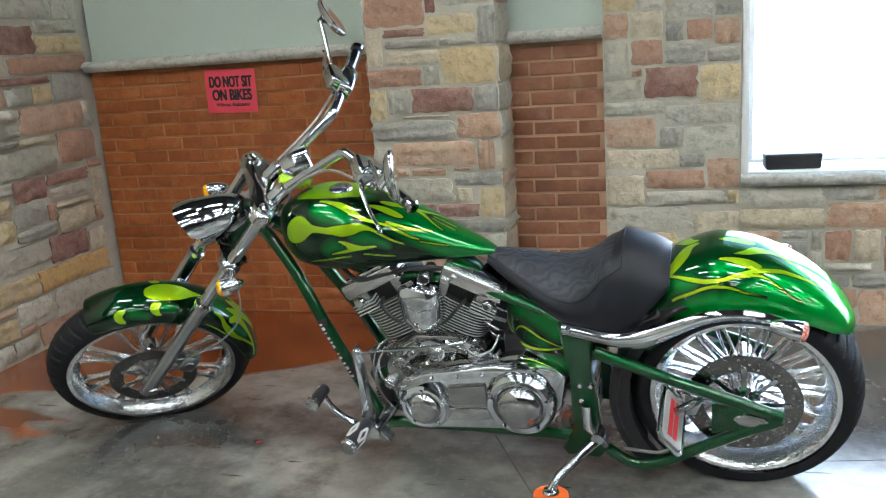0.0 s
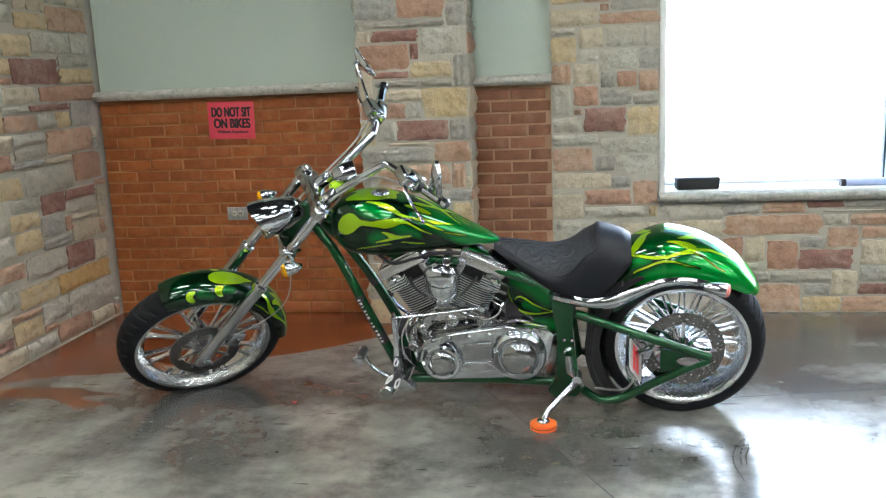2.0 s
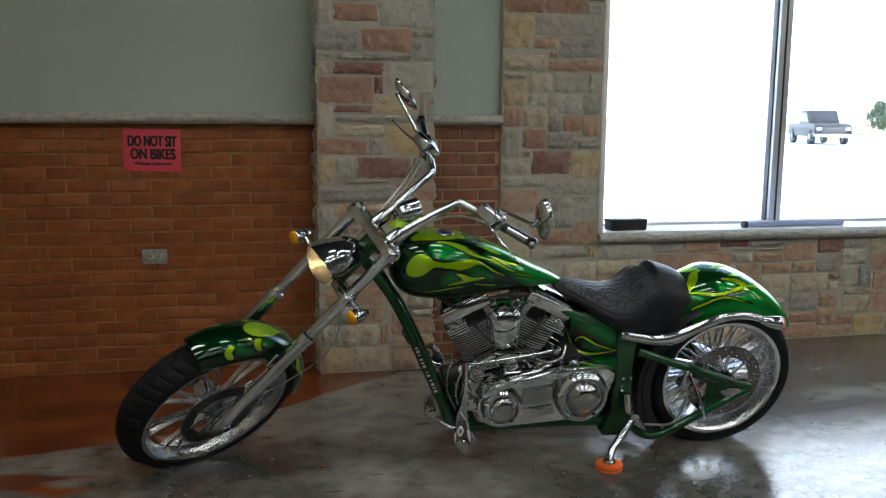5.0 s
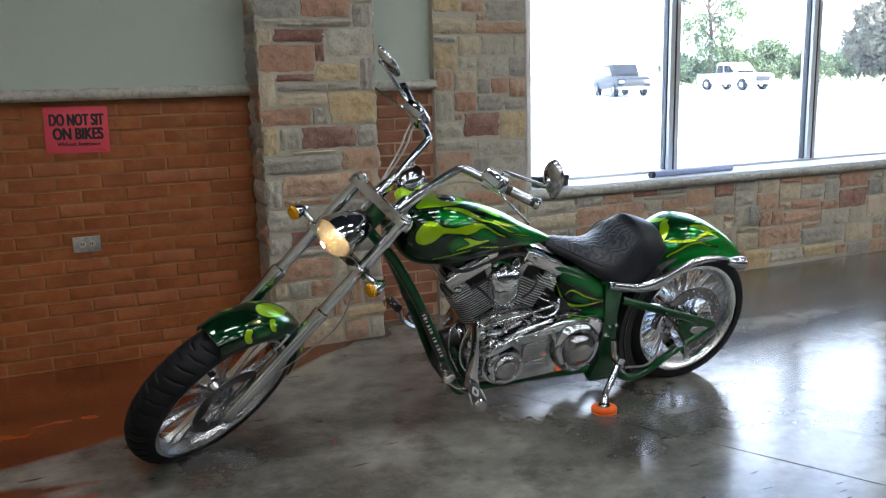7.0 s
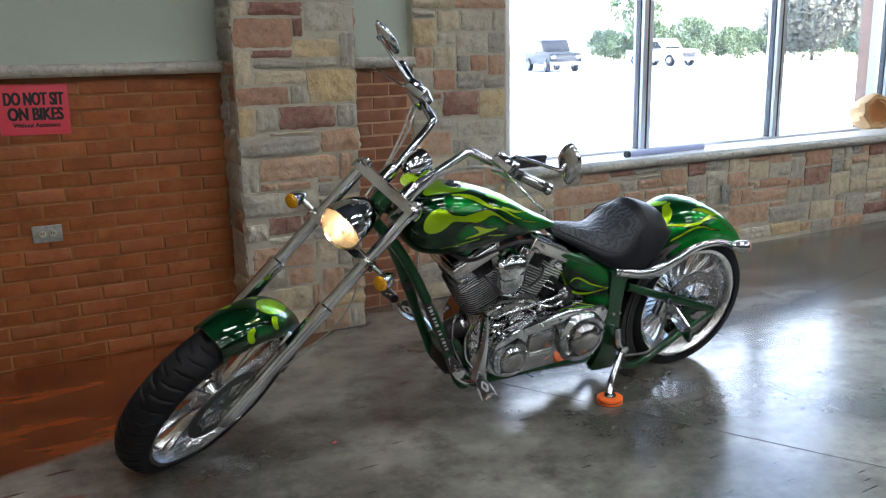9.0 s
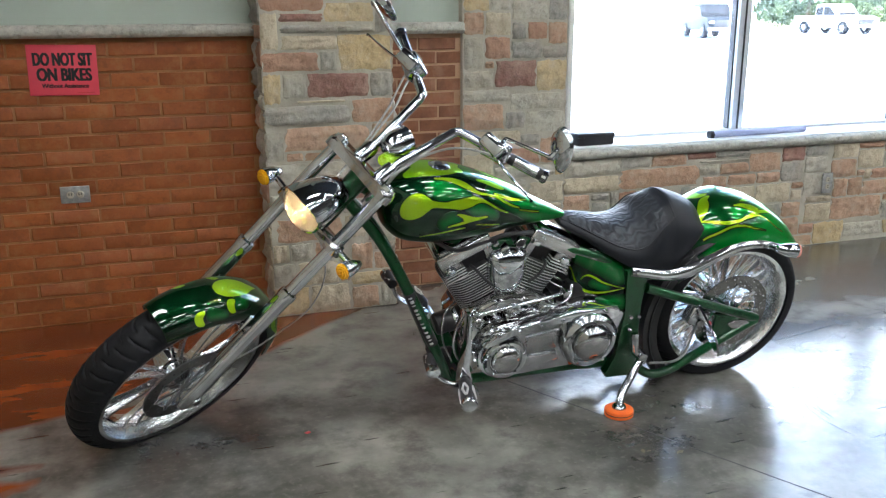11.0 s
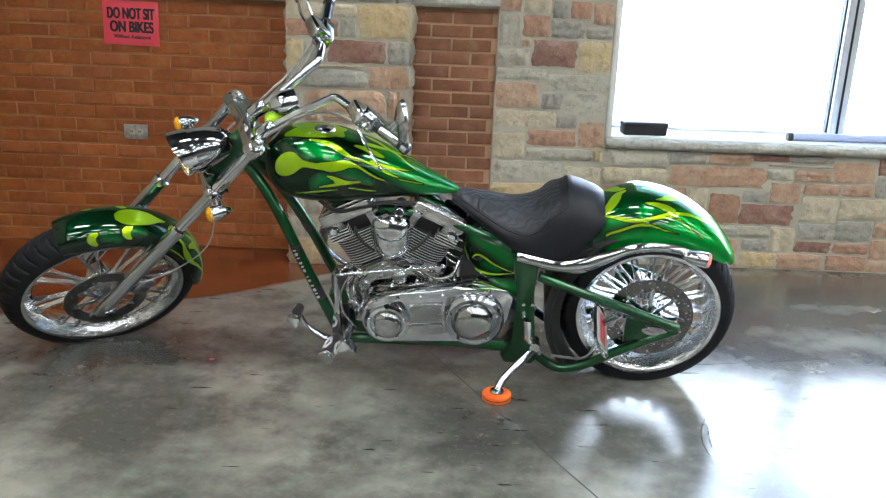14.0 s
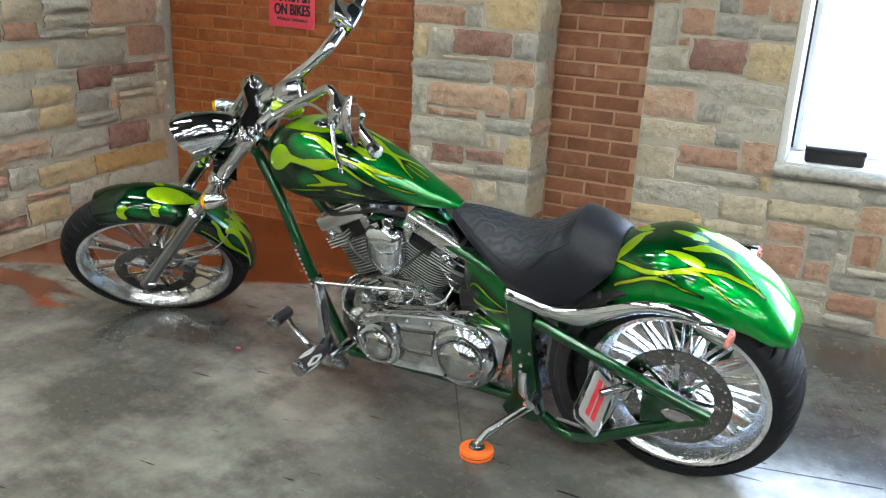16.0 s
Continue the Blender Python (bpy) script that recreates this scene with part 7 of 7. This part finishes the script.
def stonework(parent, width, height, place, known, seed, tones=None):
    """Random ashlar over width by height: the blocks known first, then others fitted round them."""
    rnd = random.Random(seed)
    nx, nz = max(1, round(width / CELL_W)), round(height / CELL_H)
    cw, ch = width / nx, height / nz
    used = np.zeros((nz, nx), bool)
    blocks = []
    for u0, z0, u1, z1, tone in known:
        i0, i1 = max(0, round(u0 / cw)), min(nx, round(u1 / cw))
        j0, j1 = max(0, round(z0 / ch)), min(nz, round(z1 / ch))
        while i1 > i0 and used[j0:j1, i0].all():
            i0 += 1
        while i1 > i0 and used[j0:j1, i1 - 1].all():
            i1 -= 1
        while j1 > j0 and used[j0, i0:i1].any():
            j0 += 1
        while j1 > j0 and used[j1 - 1, i0:i1].any():
            j1 -= 1
        if i1 - i0 < 1 or j1 - j0 < 1 or used[j0:j1, i0:i1].any():
            continue
        used[j0:j1, i0:i1] = True
        blocks.append([i0, j0, i1, j1, tone])
    for b in blocks:
        i0, j0, i1, j1, tone = b
        if i0 > 0 and not used[j0:j1, i0 - 1].any():
            b[0] = i0 - 1
        elif i1 < nx and not used[j0:j1, i1].any():
            b[2] = i1 + 1
        used[j0:j1, b[0]:b[2]] = True
        if j0 > 0 and not used[j0 - 1, b[0]:b[2]].any():
            b[1] = j0 - 1
        elif j1 < nz and not used[j1, b[0]:b[2]].any():
            b[3] = j1 + 1
        used[b[1]:b[3], b[0]:b[2]] = True
    for j in range(nz):
        for i in range(nx):
            if used[j, i]:
                continue
            w, h = rnd.choice(((6, 4), (8, 4), (10, 4), (5, 5), (7, 3), (11, 3), (6, 6), (8, 5), (10, 5), (9, 4), (4, 5), (7, 4)))
            room = 1
            while room < w + 3 and i + room < nx and not used[j, i + room]:
                room += 1
            w = room if room < w + 3 else w
            tall = 1
            while tall < h + 2 and j + tall < nz and not used[j + tall, i:i + w].any():
                tall += 1
            h = tall if tall < h + 2 else h
            used[j:j + h, i:i + w] = True
            if w > 1 and h > 1:
                blocks.append((i, j, i + w, j + h, rnd.choice(tones or TONES)))
    for i0, j0, i1, j1, tone in blocks:
        gap = 0.007
        u0, u1, z0, z1 = i0 * cw + gap, i1 * cw - gap, j0 * ch + gap, j1 * ch - gap
        ob = new("stone", ROCKS[tone, rnd.randrange(5)])
        ob.parent = parent
        ob.matrix_basis = place @ Matrix.Translation((u0, 0.005, z0)) @ Matrix.Diagonal((u1 - u0, rnd.uniform(0.55, 1.1), z1 - z0, 1))


TALL = 2.3
# pier: front, then both flanks
STONES_PIER_A = [
    (0.09, 1.83, 0.30, 1.89, "rust"), (-0.01, 1.79, 0.09, 1.89, "grey"), (0.31, 1.78, 0.58, 1.89, "grey"), (-0.01, 1.67, 0.22, 1.78, "blue"), (0.23, 1.66, 0.47, 1.77, "rust"),
    (0.48, 1.63, 0.58, 1.74, "blue"), (0.23, 1.62, 0.46, 1.65, "blue"), (-0.01, 1.62, 0.22, 1.66, "grey"), (0.10, 1.54, 0.34, 1.61, "red"), (-0.00, 1.54, 0.08, 1.61, "buff"),
    (0.36, 1.47, 0.58, 1.62, "grey"), (-0.00, 1.40, 0.27, 1.53, "rust"), (0.29, 1.47, 0.34, 1.53, "red"), (0.28, 1.38, 0.51, 1.45, "gold"), (0.51, 1.31, 0.58, 1.47, "blue"),
    (-0.00, 1.25, 0.08, 1.39, "buff"), (0.10, 1.31, 0.33, 1.36, "blue"), (0.35, 1.31, 0.48, 1.36, "grey"), (0.09, 1.25, 0.33, 1.30, "buff"), (0.35, 1.14, 0.59, 1.30, "gold"),
    (-0.00, 1.15, 0.25, 1.22, "rust"), (0.26, 1.14, 0.34, 1.22, "grey")]
STONES_PIER_B = [
    (-0.01, 1.00, 0.07, 1.13, "gold"), (0.09, 1.02, 0.17, 1.12, "grey"), (0.19, 1.04, 0.47, 1.13, "red"), (0.48, 1.04, 0.59, 1.14, "blue"), (0.18, 0.99, 0.36, 1.02, "buff"),
    (0.01, 0.89, 0.38, 0.99, "blue"), (0.40, 0.91, 0.59, 1.02, "pink"), (0.01, 0.75, 0.07, 0.88, "grey"), (0.09, 0.79, 0.46, 0.89, "pink"), (0.39, 0.75, 0.46, 0.79, "rust"),
    (0.21, 0.74, 0.35, 0.78, "pink"), (0.48, 0.76, 0.55, 0.89, "pink"), (-0.00, 0.62, 0.35, 0.74, "grey"), (0.38, 0.69, 0.58, 0.75, "blue"), (0.41, 0.63, 0.47, 0.68, "buff"),
    (-0.00, 0.51, 0.08, 0.60, "grey"), (0.11, 0.54, 0.28, 0.61, "red"), (0.29, 0.54, 0.47, 0.61, "red"), (0.49, 0.57, 0.56, 0.68, "gold"), (0.11, 0.49, 0.33, 0.53, "grey"),
    (0.35, 0.49, 0.60, 0.54, "blue"), (0.06, 0.36, 0.35, 0.47, "pink"), (0.36, 0.37, 0.47, 0.47, "buff"), (0.48, 0.35, 0.60, 0.48, "grey")]
STONES_PIER_C = [
    (-0.00, 0.29, 0.08, 0.44, "buff"), (0.09, 0.29, 0.17, 0.40, "grey"), (0.19, 0.28, 0.31, 0.43, "pink"), (0.01, 0.16, 0.09, 0.26, "grey"), (0.10, 0.16, 0.29, 0.26, "buff"),
    (0.01, 0.01, 0.16, 0.14, "gold"), (0.18, 0.01, 0.34, 0.13, "buff")]
PIER_FLANK = [(0, 1.14, 0.23, 1.30, "buff"), (0, 1.03, 0.23, 1.13, "grey"), (0, 0.90, 0.13, 1.02, "grey"), (0.14, 0.90, 0.23, 1.02, "pink"), (0, 0.76, 0.23, 0.89, "buff"),
              (0, 0.69, 0.23, 0.75, "pink"), (0, 0.57, 0.23, 0.68, "buff"), (0, 0.49, 0.23, 0.55, "grey"), (0, 0.33, 0.23, 0.48, "buff"), (0, 1.31, 0.23, 1.45, "grey")]
stonework(pier, 0.60, TALL, Matrix.Translation((-1.415, 3.70, 0)), STONES_PIER_A + STONES_PIER_B + STONES_PIER_C, 3)
stonework(pier, 0.23, TALL, Matrix.Translation((-1.415, 3.935, 0)) @ Matrix.Rotation(radians(-90), 4, "Z"), [], 12)
stonework(pier, 0.25, TALL, Matrix.Translation((-0.815, 3.70, 0)) @ Matrix.Rotation(radians(90), 4, "Z"), PIER_FLANK, 17)
# beside and under the window
STONES_WINDOW_A = [
    (-0.01, 1.74, 0.18, 1.89, "gold"), (0.20, 1.80, 0.56, 1.90, "grey"), (0.18, 1.73, 0.32, 1.79, "pink"), (0.32, 1.66, 0.57, 1.77, "blue"), (-0.01, 1.61, 0.24, 1.69, "buff"),
    (0.25, 1.67, 0.31, 1.71, "pink"), (0.25, 1.60, 0.57, 1.66, "pink"), (-0.01, 1.55, 0.13, 1.60, "grey"), (0.14, 1.48, 0.27, 1.58, "buff"), (0.28, 1.49, 0.49, 1.58, "grey"),
    (0.50, 1.49, 0.58, 1.58, "grey"), (-0.01, 1.42, 0.12, 1.54, "gold"), (0.14, 1.43, 0.26, 1.47, "grey"), (0.26, 1.38, 0.45, 1.48, "grey"), (0.46, 1.37, 0.58, 1.47, "blue"),
    (0.00, 1.29, 0.12, 1.41, "pink"), (0.13, 1.28, 0.26, 1.41, "buff"), (0.27, 1.29, 0.34, 1.34, "blue"), (0.35, 1.26, 0.45, 1.35, "rust"), (0.46, 1.25, 0.59, 1.35, "pink")]
STONES_WINDOW_B = [
    (0.01, 1.13, 0.10, 1.27, "grey"), (0.11, 1.18, 0.26, 1.28, "rust"), (0.28, 1.18, 0.44, 1.28, "blue"), (0.45, 1.17, 0.58, 1.23, "blue"), (0.20, 1.03, 0.41, 1.15, "red"),
    (0.43, 1.03, 0.57, 1.16, "gold"), (0.01, 1.04, 0.18, 1.12, "grey"), (0.01, 0.97, 0.25, 1.02, "grey"), (0.27, 0.90, 0.57, 0.99, "grey"), (0.01, 0.83, 0.22, 0.96, "pink"),
    (0.24, 0.84, 0.33, 0.93, "blue"), (0.34, 0.78, 0.57, 0.88, "grey"), (0.01, 0.72, 0.31, 0.81, "buff"), (0.33, 0.71, 0.42, 0.78, "blue"), (0.43, 0.64, 0.57, 0.76, "pink"),
    (0.01, 0.57, 0.14, 0.69, "buff"), (0.16, 0.63, 0.41, 0.70, "rust"), (0.17, 0.56, 0.50, 0.62, "grey"), (0.01, 0.44, 0.35, 0.55, "grey"), (0.37, 0.43, 0.60, 0.53, "buff")]
stonework(wall_window, 0.58, TALL, Matrix.Translation((-0.39, 3.92, 0)), STONES_WINDOW_A + STONES_WINDOW_B, 21)
STONES_APRON_A = [
    (-0.08, 0.54, 0.33, 0.61, "grey"), (-0.21, 0.46, 0.32, 0.52, "buff"), (0.34, 0.58, 0.54, 0.63, "blue"), (0.55, 0.58, 0.75, 0.63, "pink"), (0.80, 0.58, 0.98, 0.63, "red"),
    (0.36, 0.44, 0.87, 0.56, "pink"), (0.88, 0.48, 1.00, 0.55, "grey"), (0.89, 0.38, 1.02, 0.47, "pink"), (0.75, 0.37, 0.88, 0.42, "blue"), (0.37, 0.32, 0.45, 0.43, "rust"),
    (0.46, 0.32, 0.55, 0.43, "buff"), (0.57, 0.27, 0.74, 0.41, "rust"), (0.76, 0.27, 1.03, 0.36, "red"), (0.38, 0.26, 0.55, 0.30, "grey"), (0.48, 0.18, 0.60, 0.24, "blue"),
    (0.61, 0.19, 0.90, 0.25, "grey"), (0.50, 0.01, 0.77, 0.16, "pink"), (0.78, 0.11, 0.90, 0.17, "blue"), (0.91, 0.12, 1.03, 0.25, "buff"), (0.79, -0.00, 0.97, 0.10, "gold")]
STONES_APRON_B = [
    (0.88, 0.48, 1.19, 0.58, "grey"), (1.20, 0.50, 1.40, 0.59, "pink"), (1.61, 0.33, 1.74, 0.46, "grey"), (1.42, 0.44, 1.60, 0.53, "blue"), (1.66, 0.18, 1.84, 0.27, "buff"),
    (1.73, 0.03, 1.95, 0.15, "gold"), (1.82, 0.43, 2.01, 0.54, "pink"), (2.03, 0.47, 2.20, 0.57, "buff"), (2.23, 0.45, 2.42, 0.53, "grey"), (2.43, 0.46, 2.54, 0.58, "blue"),
    (2.57, 0.39, 2.85, 0.51, "red"), (2.09, 0.28, 2.39, 0.38, "pink"), (2.41, 0.27, 2.67, 0.37, "grey"), (2.13, 0.39, 2.40, 0.45, "rust"), (2.29, 0.05, 2.57, 0.13, "gold"),
    (2.69, 0.13, 2.95, 0.23, "buff"), (1.97, 0.05, 2.27, 0.13, "grey"), (1.86, 0.18, 2.23, 0.29, "pink"), (2.25, 0.15, 2.64, 0.25, "blue"), (2.87, 0.30, 3.05, 0.43, "buff")]
stonework(wall_apron, 5.2, 0.625, Matrix.Translation((0.19, 3.92, 0)), STONES_APRON_A + STONES_APRON_B, 29, ["grey"] * 5 + ["buff"] * 4 + ["pink"] * 7 + ["rust"] * 3 + ["blue"] * 5 + ["red"])
# west wall, running away from the corner towards the south
STONES_WEST_A = [
    (1.93, 1.70, 2.32, 1.82, "pink"), (1.62, 1.70, 1.90, 1.77, "gold"), (1.41, 1.72, 1.62, 1.80, "grey"), (1.50, 1.56, 1.74, 1.67, "gold"), (1.76, 1.57, 2.11, 1.68, "grey"),
    (2.12, 1.59, 2.31, 1.69, "grey"), (1.38, 1.62, 1.49, 1.68, "red"), (1.56, 1.43, 1.95, 1.53, "red"), (1.97, 1.42, 2.30, 1.50, "gold"), (1.41, 1.46, 1.54, 1.53, "gold"),
    (1.97, 1.51, 2.25, 1.56, "grey"), (1.80, 1.33, 2.30, 1.40, "rust"), (1.48, 1.33, 1.74, 1.41, "buff"), (1.65, 1.26, 2.00, 1.31, "red"), (2.03, 1.18, 2.22, 1.31, "blue"),
    (1.45, 1.26, 1.64, 1.31, "grey"), (1.87, 1.18, 2.01, 1.25, "gold"), (1.46, 1.19, 1.69, 1.25, "pink"), (1.72, 1.18, 1.86, 1.25, "grey"), (1.30, 1.19, 1.43, 1.28, "gold")]
STONES_WEST_B = [
    (1.78, 1.03, 2.21, 1.15, "pink"), (1.48, 1.09, 1.75, 1.17, "grey"), (1.27, 1.09, 1.47, 1.17, "buff"), (1.46, 0.99, 1.69, 1.03, "blue"), (1.49, 1.03, 1.73, 1.08, "grey"),
    (1.73, 0.97, 1.98, 1.03, "buff"), (1.99, 0.87, 2.23, 1.01, "rust"), (1.28, 0.99, 1.45, 1.07, "rust"), (1.57, 0.84, 1.96, 0.97, "grey"), (1.23, 0.86, 1.51, 0.95, "gold"),
    (1.91, 0.78, 2.20, 0.84, "red"), (1.91, 0.72, 2.15, 0.76, "grey"), (1.66, 0.73, 1.87, 0.82, "red"), (1.43, 0.77, 1.64, 0.83, "grey"), (1.39, 0.68, 1.61, 0.75, "gold"),
    (1.66, 0.61, 1.85, 0.70, "blue"), (1.94, 0.53, 2.19, 0.62, "buff"), (1.65, 0.54, 1.91, 0.59, "blue"), (1.41, 0.56, 1.63, 0.66, "gold"), (1.17, 0.58, 1.39, 0.66, "grey")]
STONES_WEST_C = [
    (1.85, 0.40, 2.11, 0.51, "red"), (1.44, 0.42, 1.81, 0.51, "grey"), (2.13, 0.40, 2.23, 0.49, "buff"), (1.73, 0.27, 2.25, 0.37, "gold2"), (1.39, 0.28, 1.70, 0.39, "gold"),
    (1.14, 0.44, 1.45, 0.51, "pink"), (1.23, 0.32, 1.36, 0.40, "grey"), (1.53, 0.17, 1.76, 0.29, "grey"), (1.78, 0.12, 2.24, 0.24, "grey"), (1.67, 0.02, 1.99, 0.11, "rust"),
    (1.32, 0.13, 1.52, 0.22, "gold"), (1.11, 0.33, 1.19, 0.38, "rust"), (1.08, 0.19, 1.28, 0.25, "buff"), (2.01, 0.01, 2.24, 0.06, "buff")]
stonework(wall_west, 2.3, TALL, Matrix.Translation((WEST - 0.018, 1.63, 0)) @ Matrix.Rotation(radians(90), 4, "Z"), STONES_WEST_A + STONES_WEST_B + STONES_WEST_C, 33, ["gold"] * 4 + ["buff"] * 7 + ["grey"] * 8 + ["red"] * 2 + ["pink"] * 3 + ["rust"] * 2)
